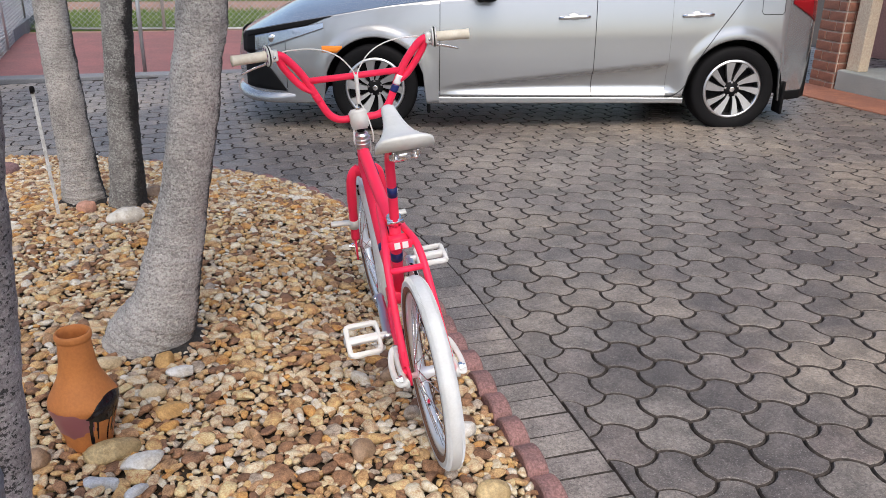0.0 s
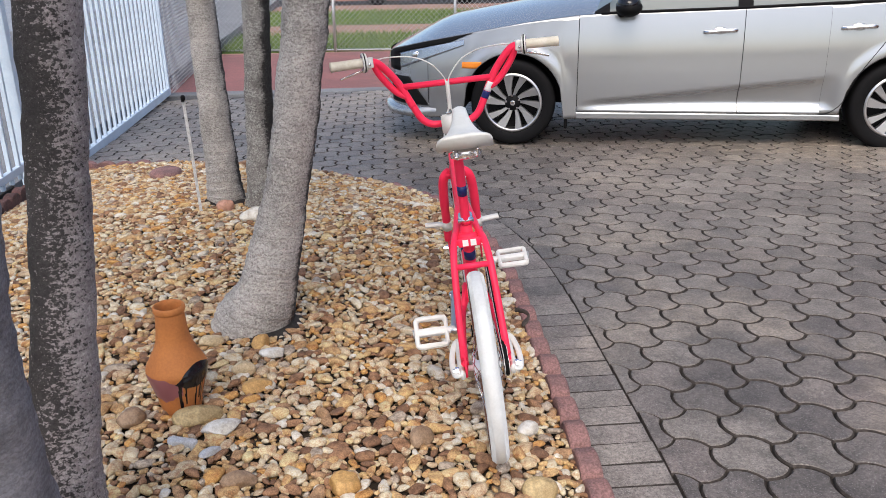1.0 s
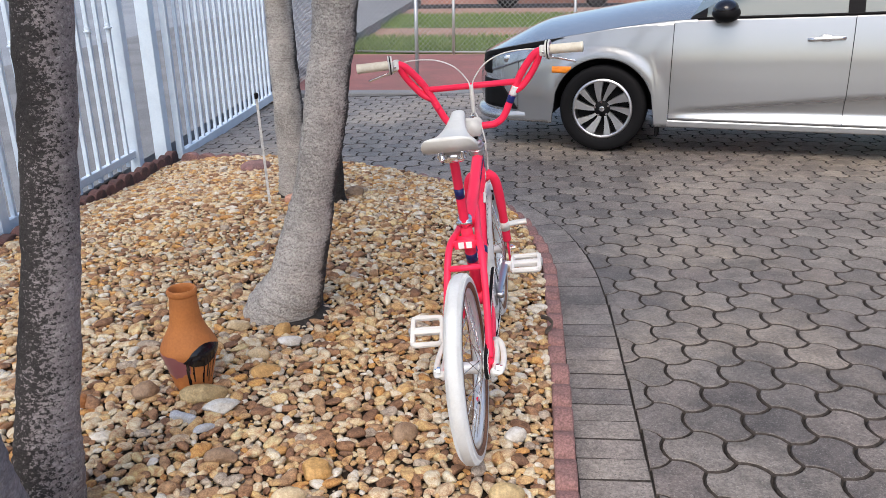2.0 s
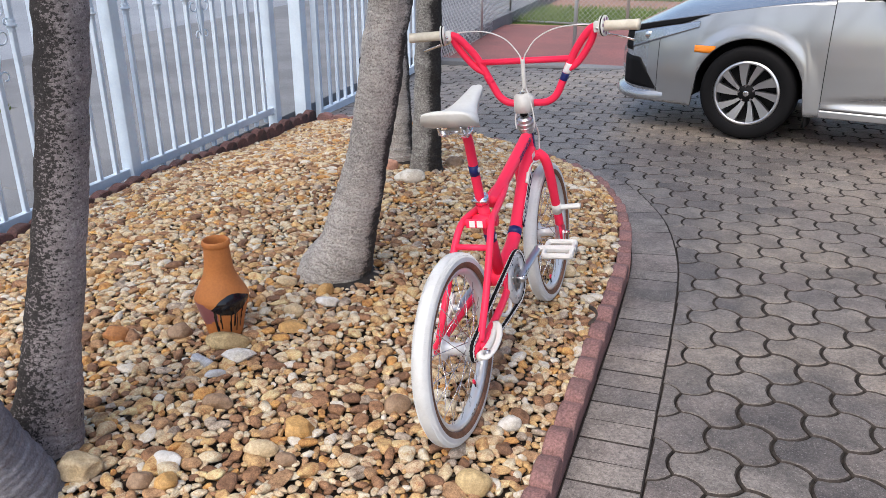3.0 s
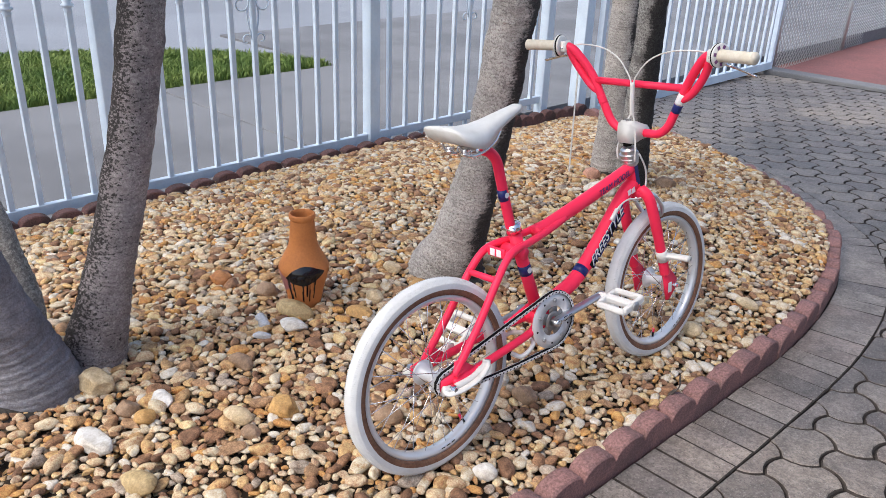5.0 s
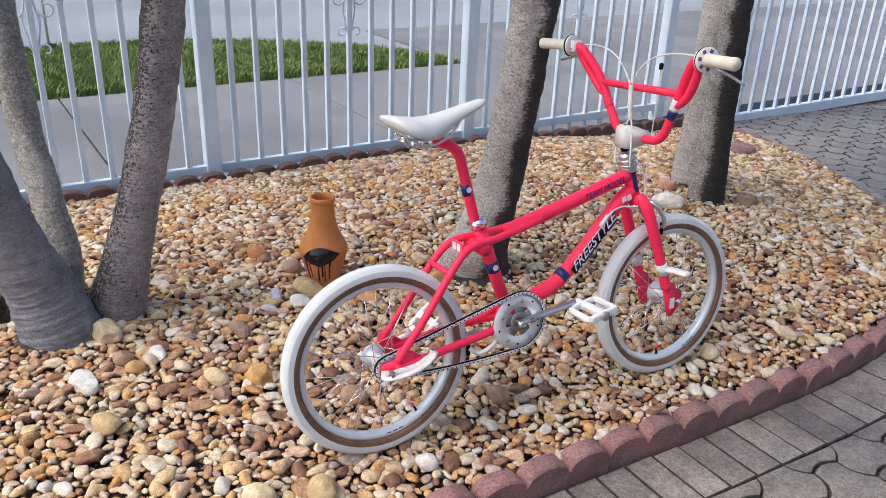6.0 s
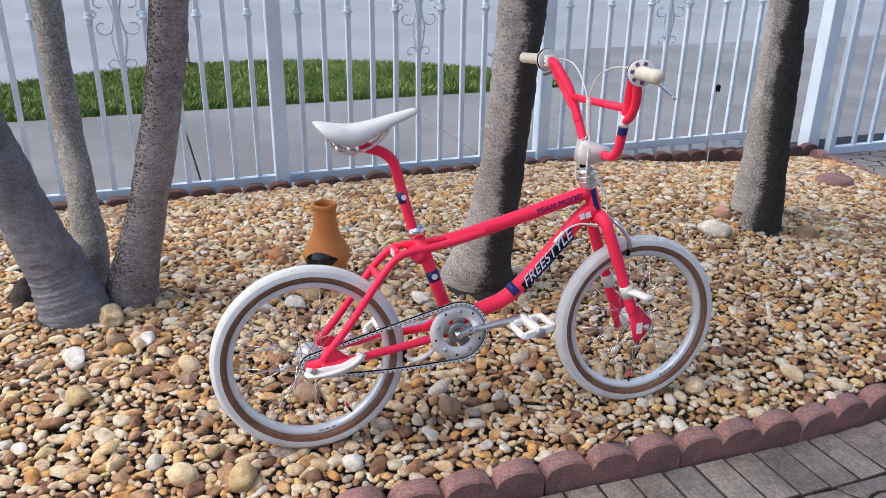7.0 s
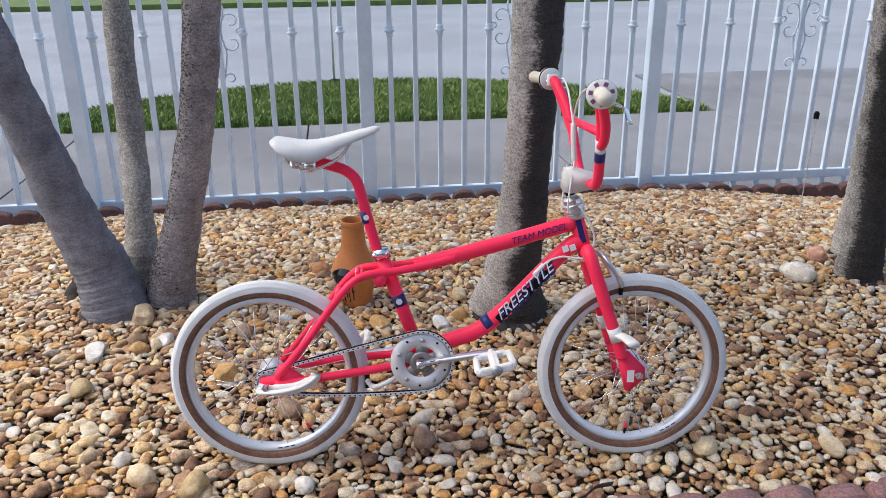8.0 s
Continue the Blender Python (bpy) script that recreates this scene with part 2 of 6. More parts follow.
def tube_bm(pts, radius, sides=12, bm=None, caps=True, closed=False, squash=None):
    """A swept round bar; radius may be a number or one for each point; squash: (across, along up) factors."""
    bm = bm or bmesh.new()
    pts = [Vector(p) for p in pts]
    n = len(pts)
    rad = radius if isinstance(radius, (list, tuple)) else [radius] * n
    rings = []
    side = None
    for i, p in enumerate(pts):
        if closed:
            d = pts[(i + 1) % n] - pts[i - 1]
        else:
            d = pts[min(i + 1, n - 1)] - pts[max(i - 1, 0)]
        d.normalize()
        if side is None:
            ref = Vector((0, 0, 1)) if abs(d.z) < 0.9 else Vector((0, 1, 0))
            side = d.cross(ref).normalized()
        else:
            side = (side - d * side.dot(d)).normalized()
        up = side.cross(d)
        sx, sy = squash or (1, 1)
        rings.append([bm.verts.new(p + (side * math.cos(a) * sx + up * math.sin(a) * sy) * rad[i]) for a in (2 * math.pi * k / sides for k in range(sides))])
    for i in range(n if closed else n - 1):
        r0, r1 = rings[i], rings[(i + 1) % n]
        for k in range(sides):
            bm.faces.new((r0[k], r0[(k + 1) % sides], r1[(k + 1) % sides], r1[k]))
    if caps and not closed:
        bm.faces.new(list(reversed(rings[0])))
        bm.faces.new(rings[-1])
    return bm


def ring_bm(profile, sides, axis="Z", bm=None, closed=False):
    """A turned form: profile of (radius, height) about an axis."""
    bm = bm or bmesh.new()
    rows = []
    for r, h in profile:
        row = []
        for k in range(sides):
            a = 2 * math.pi * k / sides
            c, s = r * math.cos(a), r * math.sin(a)
            row.append(bm.verts.new({"Z": (c, s, h), "Y": (c, h, s), "X": (h, c, s)}[axis]))
        rows.append(row)
    last = len(rows) if closed else len(rows) - 1
    for i in range(last):
        a, b = rows[i], rows[(i + 1) % len(rows)]
        for k in range(sides):
            bm.faces.new((a[k], a[(k + 1) % sides], b[(k + 1) % sides], b[k]))
    return bm


def move(bm, m):
    bmesh.ops.transform(bm, matrix=m, verts=bm.verts[:])
    return bm


def outline_bm(outline, z0, z1, bevel=0.0, bm=None):
    """A slab from a flat outline of (x, y)."""
    bm = bm or bmesh.new()
    lo = [bm.verts.new((x, y, z0)) for x, y in outline]
    hi = [bm.verts.new((x, y, z1)) for x, y in outline]
    n = len(outline)
    top = bm.faces.new(hi)
    bm.faces.new(list(reversed(lo)))
    for k in range(n):
        bm.faces.new((lo[k], lo[(k + 1) % n], hi[(k + 1) % n], hi[k]))
    if bevel:
        bmesh.ops.bevel(bm, geom=top.edges[:], offset=bevel, segments=2, affect="EDGES")
    return bm


# ---- the lie of the land ----
def drive_z(x, y):
    return -0.126 + 0.02 * (x - 0.957) - 0.022 * (y - 2.2)


def ease(a, b, v):
    t = min(max((v - a) / (b - a), 0.0), 1.0)
    return t * t * (3 - 2 * t)


def bed_z(x, y):
    d = x + 0.3
    z = 0.004 - (0.060 * (d / 0.95) ** 2 if d > 0 else 0.135 * min((d / 1.55) ** 2, 1.3))
    return z - 0.125 * ease(3.6, 5.2, y) - 0.03 * ease(0.8, 0.0, y)


DRIVE = Matrix(((1, 0, 0, 0), (0, 1, 0, 0), (0.02, -0.022, 1, drive_z(0, 0)), (0, 0, 0, 1)))

# kerb line round the gravel bed, outer foot, from the near end round to the gate
KERB_PTS = [(-1.85, -0.30), (-1.0, -0.28), (-0.2, -0.18), (0.35, 0.08), (0.66, 0.5), (0.79, 1.0), (0.825, 1.4), (0.842, 1.75), (0.862, 2.25), (0.878, 2.7), (0.882, 3.1), (0.868, 3.35),
    (0.828, 3.65), (0.755, 3.94), (0.575, 4.36), (0.21, 4.76), (-0.19, 5.08), (-0.7, 5.36), (-1.25, 5.55), (-1.8, 5.66)]
KERB_LINE = [Vector((p.x, p.y)) for p in smooth_path([(x, y, 0) for x, y in KERB_PTS], 10)]


def along(line, step, start=0.0):
    """Points and directions every step along a flat polyline."""
    out, want, gone = [], start, 0.0
    for a, b in zip(line, line[1:]):
        d = (b - a).length
        while want <= gone + d:
            out.append((a + (b - a) * ((want - gone) / d), (b - a).normalized()))
            want += step
        gone += d
    return out


def offset(line, d):
    """The polyline moved d to its right."""
    out = []
    for i, p in enumerate(line):
        t = (line[min(i + 1, len(line) - 1)] - line[max(i - 1, 0)]).normalized()
        out.append(p + Vector((t.y, -t.x)) * d)
    return out


BAND_LINE = offset(KERB_LINE, 0.2028)
INNER_LINE = offset(KERB_LINE, -0.06)


def inside(poly, x, y):
    hit = False
    for a, b in zip(poly, poly[1:] + poly[:1]):
        if (a.y > y) != (b.y > y) and x < (b.x - a.x) * (y - a.y) / (b.y - a.y) + a.x:
            hit = not hit
    return hit


BED_POLY = INNER_LINE[::4] + [Vector((-1.86, 5.5)), Vector((-1.86, -0.2))]
BAND_POLY = BAND_LINE[::3] + [Vector((-2.0, 5.8)), Vector((-2.0, -0.5))]

# ---- ground and streets ----
def sheet(name, x0, x1, y0, y1, nx, ny, fz, mat, label, category, kind="structure"):
    bm = bmesh.new()
    vs = [[bm.verts.new((x0 + (x1 - x0) * i / nx, y0 + (y1 - y0) * j / ny, fz(x0 + (x1 - x0) * i / nx, y0 + (y1 - y0) * j / ny))) for j in range(ny + 1)] for i in range(nx + 1)]
    for i in range(nx):
        for j in range(ny):
            bm.faces.new((vs[i][j], vs[i + 1][j], vs[i + 1][j + 1], vs[i][j + 1]))
    return tagged(from_bm(name, bm, mat), label, category, kind=kind)


ground = sheet("ground", -400, 400, -400, 400, 4, 4, lambda x, y: -0.62, SOIL, "dull earth ground reaching out beyond the houses", "ground")
pave_base = sheet("driveway", -1.98, 9.0, -4.0, 9.1, 4, 4, lambda x, y: drive_z(x, y) - 0.013, JOINT, "driveway of interlocking grey-mauve concrete pavers with dark joints", "paving")
sidewalk = tagged(from_bm("pavement", box_bm(-4.28, -2.02, -14, 5.19, -0.6, -0.214), JOINT, smooth=False), "grey concrete pavement slabs outside the white fence", "pavement", kind="structure")
for k in range(8):
    y1 = 5.185 - 1.79 * k
    part("slab", box_bm(-4.275, -2.03, y1 - 1.779, y1, -0.3, -0.2, 0.006), CONCRETE, sidewalk, smooth=False)
apron = tagged(from_bm("apron", box_bm(-6.36, -2.02, 5.195, 30, -0.6, -0.206), CONCRETE, smooth=False), "grey concrete crossing between the gate and the street", "pavement", kind="structure")
road = tagged(from_bm("road", box_bm(-17.4, -6.35, -60, 60, -0.6, -0.235), ROAD, smooth=False), "wide pale grey street surface", "road", kind="structure")
VERGE = [Vector((-4.286, -0.75)), Vector((-4.286, 5.12))] + [Vector((-4.286 - 2.0 * math.sin(math.pi * u) ** 0.55, 5.12 - 5.87 * u)) for u in [k / 30 for k in range(1, 30)]]
verge_base = tagged(from_bm("verge_apron", box_bm(-6.36, -4.288, -14, 5.185, -0.6, -0.226), ROAD, smooth=False), "pale concrete round the grass verge", "pavement", kind="structure")
verge_soil = tagged(from_bm("verge", outline_bm([(q.x, q.y) for q in VERGE], -0.4, -0.205), LAWN, smooth=False), "strip of earth under the grass verge", "verge", kind="structure")
far_verge = tagged(from_bm("far_verge", box_bm(-60, -17.41, -60, 60, -0.6, -0.12), LAWN, smooth=False), "dark lawn across the street", "verge", kind="structure")


# ---- gravel bed ----
bed = sheet("gravel_bed", -1.98, 0.84, -0.3, 5.6, 30, 60, lambda x, y: bed_z(x, y) - 0.016 if inside(BED_POLY, x, y) else -0.4, SOIL, "dark soil under the gravel bed", "soil")

rng = np.random.default_rng(7)


def ico(sub):
    bm = bmesh.new()
    bmesh.ops.create_icosphere(bm, subdivisions=sub, radius=1.0)
    v = np.array([x.co[:] for x in bm.verts])
    f = np.array([[y.index for y in x.verts] for x in bm.faces])
    bm.free()
    return v, f


def pebble_mesh(name, places, sub, mat):
    """Many flattened, lumpy stones in one mesh; places: rows of x, y, z, long, wide, high, turn, tip, seed."""
    bv, bf = ico(sub)
    n, k = len(places), len(bv)
    p = np.asarray(places)
    co = np.repeat(bv[None], n, 0)
    ph = p[:, 8:9] * 97.0
    cut = rng.normal(size=(n, 5, 3))
    cut /= np.linalg.norm(cut, axis=2, keepdims=True)
    for q in range(5):
        d = np.einsum("nkj,nj->nk", co, cut[:, q])
        lim = (0.58 + 0.34 * rng.random(n))[:, None]
        co -= np.maximum(d - lim, 0)[:, :, None] * cut[:, q][:, None, :] * 0.8
    lump = 1 + 0.13 * np.sin(bv[None, :, 0] * 2.3 + ph) * np.cos(bv[None, :, 1] * 2.1 + ph * 1.7) + 0.10 * np.sin(bv[None, :, 2] * 2.6 + bv[None, :, 0] * 1.9 + ph * 2.3) + 0.06 * np.sin(bv[None, :, 1] * 4.1 + ph * 3.1)
    co = np.sign(co) * np.abs(co) ** 0.95 * lump[:, :, None]
    co = co * p[:, None, 3:6] * 0.5
    ct, st = np.cos(p[:, 7])[:, None], np.sin(p[:, 7])[:, None]
    y, z = co[:, :, 1].copy(), co[:, :, 2].copy()
    co[:, :, 1], co[:, :, 2] = y * ct - z * st, y * st + z * ct
    c, s = np.cos(p[:, 6])[:, None], np.sin(p[:, 6])[:, None]
    x, y = co[:, :, 0].copy(), co[:, :, 1].copy()
    co[:, :, 0], co[:, :, 1] = x * c - y * s, x * s + y * c
    co += p[:, None, :3]
    faces = (bf[None] + (np.arange(n) * k)[:, None, None]).reshape(-1, 3)
    me = bpy.data.meshes.new(name)
    me.from_pydata(co.reshape(-1, 3), [], faces)
    return finish(new(name, me), mat)


def in_poly(poly, x, y):
    hit = np.zeros(len(x), bool)
    for a, b in zip(poly, poly[1:] + poly[:1]):
        if a.y != b.y:
            hit ^= ((a.y > y) != (b.y > y)) & (x < (b.x - a.x) * (y - a.y) / (b.y - a.y) + a.x)
    return hit


def scatter(count, gap, size, lift):
    """Stones thrown down at random, each keeping clear of the last by gap times its size."""
    cell = 0.05
    grid = {}
    out = []
    tries = rng.random((count, 6))
    tries = tries[in_poly(BED_POLY, -1.9 + 2.75 * tries[:, 0], -0.25 + 5.85 * tries[:, 1])]
    for u in tries:
        x, y = -1.9 + 2.75 * u[0], -0.25 + 5.85 * u[1]
        d = size[0] + (size[1] - size[0]) * u[2] ** 1.7
        gx, gy = int(x // cell), int(y // cell)
        free = True
        for i in (-1, 0, 1):
            for j in (-1, 0, 1):
                for (a, b, e) in grid.get((gx + i, gy + j), ()):
                    if (a - x) ** 2 + (b - y) ** 2 < (gap * (d + e) / 2) ** 2:
                        free = False
        if not free:
            continue
        grid.setdefault((gx, gy), []).append((x, y, d))
        long = d * (1.0 + 0.5 * u[3])
        wide = d * (0.72 + 0.2 * u[4])
        high = d * (0.40 + 0.30 * u[5])
        out.append((x, y, bed_z(x, y) + lift + high * 0.12, long, wide, high, u[3] * 40.0, (u[4] - 0.5) * 0.7, u[5]))
    return out


low_stones = scatter(110000, 0.58, (0.017, 0.036), -0.021)
top_stones = scatter(230000, 0.70, (0.018, 0.056), 0.003)
near_top = [s for s in top_stones if s[1] < 2.6 and s[0] > -0.9]
far_top = [s for s in top_stones if not (s[1] < 2.6 and s[0] > -0.9)]
for nm, rows, sub in (("gravel_underlayer", low_stones, 1), ("gravel", far_top, 2), ("gravel_foreground", near_top, 3)):
    tagged(pebble_mesh(nm, rows, sub, PEBBLE), "rounded cream, ochre and brown river pebbles covering the bed", "gravel", kind="stuff")


# ---- scalloped edging ----
def edging_mesh():
    """One block of three humps, along x, outer face at y = 0, body towards +y."""
    bm = bmesh.new()
    length, deep, n = 0.405, 0.058, 30
    rows = []
    for i in range(n + 1):
        u = i / n
        x = (u - 0.5) * length
        w = (u * 3) % 1.0 if i < n else 1.0
        h = 0.048 + 0.038 * math.sqrt(max(0.0, 1 - (2 * w - 1) ** 2)) ** 1.0
        rows.append([bm.verts.new(c) for c in ((x, 0, -0.06), (x, 0, h - 0.005), (x, 0.005, h), (x, deep - 0.005, h), (x, deep, h - 0.005), (x, deep, -0.06))])
    for a, b in zip(rows, rows[1:]):
        for k in range(5):
            bm.faces.new((a[k], b[k], b[k + 1], a[k + 1]))
    bm.faces.new(rows[0])
    bm.faces.new(list(reversed(rows[-1])))
    bmesh.ops.recalc_face_normals(bm, faces=bm.faces[:])
    me = bpy.data.meshes.new("edging_block")
    bm.to_mesh(me)
    bm.free()
    me.materials.append(KERB)
    return me


EDGING = edging_mesh()
OLD_KERB = dappled("dirty_maroon_concrete", (0.15, 0.075, 0.068), (0.07, 0.045, 0.042), 9.0, 0.9, 150.0, 0.5, 0.005, 0.6)
OLD_EDGING = EDGING.copy()
OLD_EDGING.materials[0] = OLD_KERB
kerb = tagged(empty("kerb"), "maroon scalloped concrete edging round the gravel bed", "edging", kind="structure")
for p, d in along(KERB_LINE, 0.411, 0.2):
    ob = new("edging_block", EDGING)
    ob.parent = kerb
    ob.matrix_basis = Matrix.Translation((p.x, p.y, drive_z(p.x, p.y) + rng.uniform(-0.004, 0.004))) @ pose(0, 0, 0, rng.uniform(-2, 2), 0, math.degrees(math.atan2(d.y, d.x)) + rng.uniform(-0.7, 0.7))
fence_kerb = tagged(empty("kerb"), "dark maroon scalloped edging along the foot of the fence", "edging", kind="structure")
for i in range(15):
    ob = new("edging_block", OLD_EDGING)
    ob.parent = fence_kerb
    ob.matrix_basis = Matrix.Translation((-1.83 + rng.uniform(-0.006, 0.006), -0.2 + i * 0.411, -0.168 - 0.017 * max(0, i - 8.5) + rng.uniform(-0.006, 0.006))) @ pose(0, 0, 0, rng.uniform(-3, 3), 0, 90 + rng.uniform(-1, 1))


# ---- marker pole beyond the fence ----
pole = tagged(empty("marker_pole", Matrix.Translation((-6.22, 1.83, -0.205))), "thin white marker pole on a black foot at the verge", "pole")
part("shaft", tube_bm([(0, 0, 0.05), (0.004, 0, 1.55)], 0.013, 10), WHITE_PLASTIC, pole)
part("foot", ring_bm([(0.0, 0.0), (0.085, 0.0), (0.088, 0.02), (0.06, 0.055), (0.02, 0.07), (0.0, 0.07)], 20), BLACK, pole, "black rubber foot")

# ---- white iron fence ----
def bar_bm(x, y, w, z0, z1, bm=None):
    return box_bm(x - w / 2, x + w / 2, y - w / 2, y + w / 2, z0, z1, 0.002, bm, 1)


FENCE_X = -1.962
POSTS = [-2.6, -1.0, 0.530, 2.022, 3.622, 5.315]
fence = tagged(empty("fence", Matrix.Translation((FENCE_X, 2.0, -0.16))), "white painted iron picket fence with collars and scrolls", "fence", kind="structure")


def fence_part(name, bm, label="", smooth=False):
    return part(name, move(bm, Matrix.Translation((-FENCE_X, -2.0, 0.16))), WHITE_IRON, fence, label, smooth)


picket_me = knob_me = None
for a, b in zip(POSTS, POSTS[1:]):
    fence_part("bottom_rail", box_bm(FENCE_X - 0.017, FENCE_X + 0.017, a + 0.035, b - 0.035, -0.125, -0.075, 0.003))
    fence_part("top_rail", box_bm(FENCE_X - 0.017, FENCE_X + 0.017, a + 0.035, b - 0.035, 1.42, 1.465, 0.003))
for y in POSTS:
    fence_part("post", box_bm(FENCE_X - 0.038, FENCE_X + 0.038, y - 0.038, y + 0.038, -0.3, 1.55, 0.004))


def scroll(bm, cx, cy, cz, r, start, turn, flip=1):
    pts = []
    for k in range(17):
        a = start + turn * k / 16
        q = r * (1 - 0.62 * k / 16)
        pts.append((cx, cy + flip * q * math.cos(a), cz + q * math.sin(a)))
    tube_bm(pts, 0.0045, 5, bm)


def ornament(y):
    """Two pairs of C-scrolls each side of the middle picket, the lower pair small."""
    bm = bmesh.new()
    for f in (-1, 1):
        scroll(bm, FENCE_X, y + f * 0.068, 0.852, 0.044, math.pi, -5.2, f)
        scroll(bm, FENCE_X, y + f * 0.068, 0.742, 0.044, math.pi, 5.2, f)
        scroll(bm, FENCE_X, y + f * 0.105, 0.800, 0.022, 0.0, 4.4, f)
        scroll(bm, FENCE_X, y + f * 0.044, 0.560, 0.032, math.pi, -5.0, f)
        scroll(bm, FENCE_X, y + f * 0.040, 0.985, 0.030, math.pi, 5.0, f)
        tube_bm(smooth_path([(FENCE_X, y + f * 0.024, 0.852), (FENCE_X, y + f * 0.015, 0.797), (FENCE_X, y + f * 0.024, 0.742), (FENCE_X, y + f * 0.034, 0.68), (FENCE_X, y + f * 0.012, 0.56)]), 0.0048, 5, bm)
        tube_bm(smooth_path([(FENCE_X, y + f * 0.024, 0.852), (FENCE_X, y + f * 0.034, 0.91), (FENCE_X, y + f * 0.010, 0.985)]), 0.0048, 5, bm)
    return bm


for a, b in zip(POSTS, POSTS[1:]):
    for k in range(1, 12):
        y = a + (b - a) * k / 12
        knobbed = k % 2 == 1
        if picket_me is None:
            picket = fence_part("picket", bar_bm(FENCE_X, y, 0.026, -0.165, 1.55))
            picket_me, base = picket.data, y
        else:
            picket = new("picket", picket_me)
            picket.parent = fence
            picket.location.y = y - base
        if knobbed:
            if knob_me is None:
                prof = [(0.010, 0.750), (0.016, 0.756), (0.019, 0.768), (0.016, 0.776), (0.027, 0.782), (0.027, 0.790), (0.017, 0.795), (0.021, 0.805), (0.017, 0.814), (0.010, 0.818)]
                knob = fence_part("collar", move(ring_bm(prof, 10), Matrix.Translation((FENCE_X, y, 0))), smooth=True)
                knob_me, kbase = knob.data, y
            else:
                knob = new("collar", knob_me)
                knob.parent = fence
                knob.location.y = y - kbase
    fence_part("scroll", ornament((a + b) / 2), "curled iron scrollwork", True)

# ---- sliding gate ----
gate = tagged(empty("gate", Matrix.Translation((-1.86, 7.5, -0.3))), "tall white iron driveway gate, closed, with close pickets", "gate")


def gate_part(name, bm, mat=None, label="", smooth=False):
    return part(name, move(bm, Matrix.Translation((1.86, -7.5, 0.3))), mat or WHITE_IRON, gate, label, smooth)


for y0 in (5.78,):
    fence_part("gate_post", box_bm(FENCE_X - 0.045, FENCE_X + 0.055, y0 - 0.05, y0 + 0.05, -0.4, 1.62, 0.004))
gate_part("bottom_rail", box_bm(-1.885, -1.835, 5.86, 9.2, -0.295, -0.215, 0.004))
gate_part("top_rail", box_bm(-1.885, -1.835, 5.86, 9.2, 1.44, 1.49, 0.004))
gate_part("stile", box_bm(-1.885, -1.835, 5.86, 5.91, -0.215, 1.44, 0.004))
gate_part("stile", box_bm(-1.885, -1.835, 9.15, 9.2, -0.215, 1.44, 0.004))
gp = None
for k in range(20):
    y = 6.105 + k * 0.155
    if gp is None:
        gp = gate_part("picket", box_bm(-1.873, -1.847, y - 0.014, y + 0.014, -0.215, 1.44, 0.003))
    else:
        ob = new("picket", gp.data)
        ob.parent = gate
        ob.location.y = k * 0.155


# ---- palm trunks ----
def trunk(name, pts, radii, parent, seed, mat):
    path = smooth_path(pts, 22)
    n = len(path)
    m = len(radii) - 1
    rad = []
    for i in range(n):
        u = i / (n - 1) * m
        k = min(int(u), m - 1)
        r = radii[k] + (radii[k + 1] - radii[k]) * (u - k)
        rad.append(r * (1 + 0.018 * math.sin(i * 2.1 + seed) + 0.012 * math.sin(i * 5.3 + seed * 2)))
    bm = tube_bm(path, rad, 28)
    for v in bm.verts:
        q = noise.noise(v.co * 9 + Vector((seed, 0, 0))) * 0.006
        v.co += Vector((q, noise.noise(v.co * 9 + Vector((0, seed, 5))) * 0.006, 0))
    return part(name, bm, mat, parent)


ROOT = dappled("dark_root_fibre", (0.050, 0.045, 0.042), (0.022, 0.020, 0.018), 18.0, 0.95, 70.0, 0.8, 0.01, 0.6)
FROND = dappled("palm_leaf", (0.06, 0.13, 0.03), (0.10, 0.18, 0.045), 3.0, 0.5)


def root_skirt(x, y, r, parent, seed):
    """Ragged fibrous skirt where the trunk meets the stones."""
    bm = bmesh.new()
    rows = []
    for k in range(60):
        a = 2 * math.pi * k / 60
        j = 1 + 0.10 * noise.noise(Vector((math.cos(a) * 3, math.sin(a) * 3, seed)))
        j2 = 1 + 0.10 * noise.noise(Vector((math.cos(a) * 12, math.sin(a) * 12, seed)))
        c, s = math.cos(a), math.sin(a)
        rows.append([bm.verts.new((x + c * r * q, y + s * r * q, z)) for q, z in ((0.80, 0.02), (0.95 * j, 0.006 * j2), (1.05 * j * j2, -0.006), (1.14 * j2, -0.022), (1.2, -0.06))])
    for k in range(60):
        a, b = rows[k], rows[(k + 1) % 60]
        for i in range(4):
            bm.faces.new((a[i], b[i], b[i + 1], a[i + 1]))
    return part("root_skirt", bm, ROOT, parent, "dark ragged root fibres")


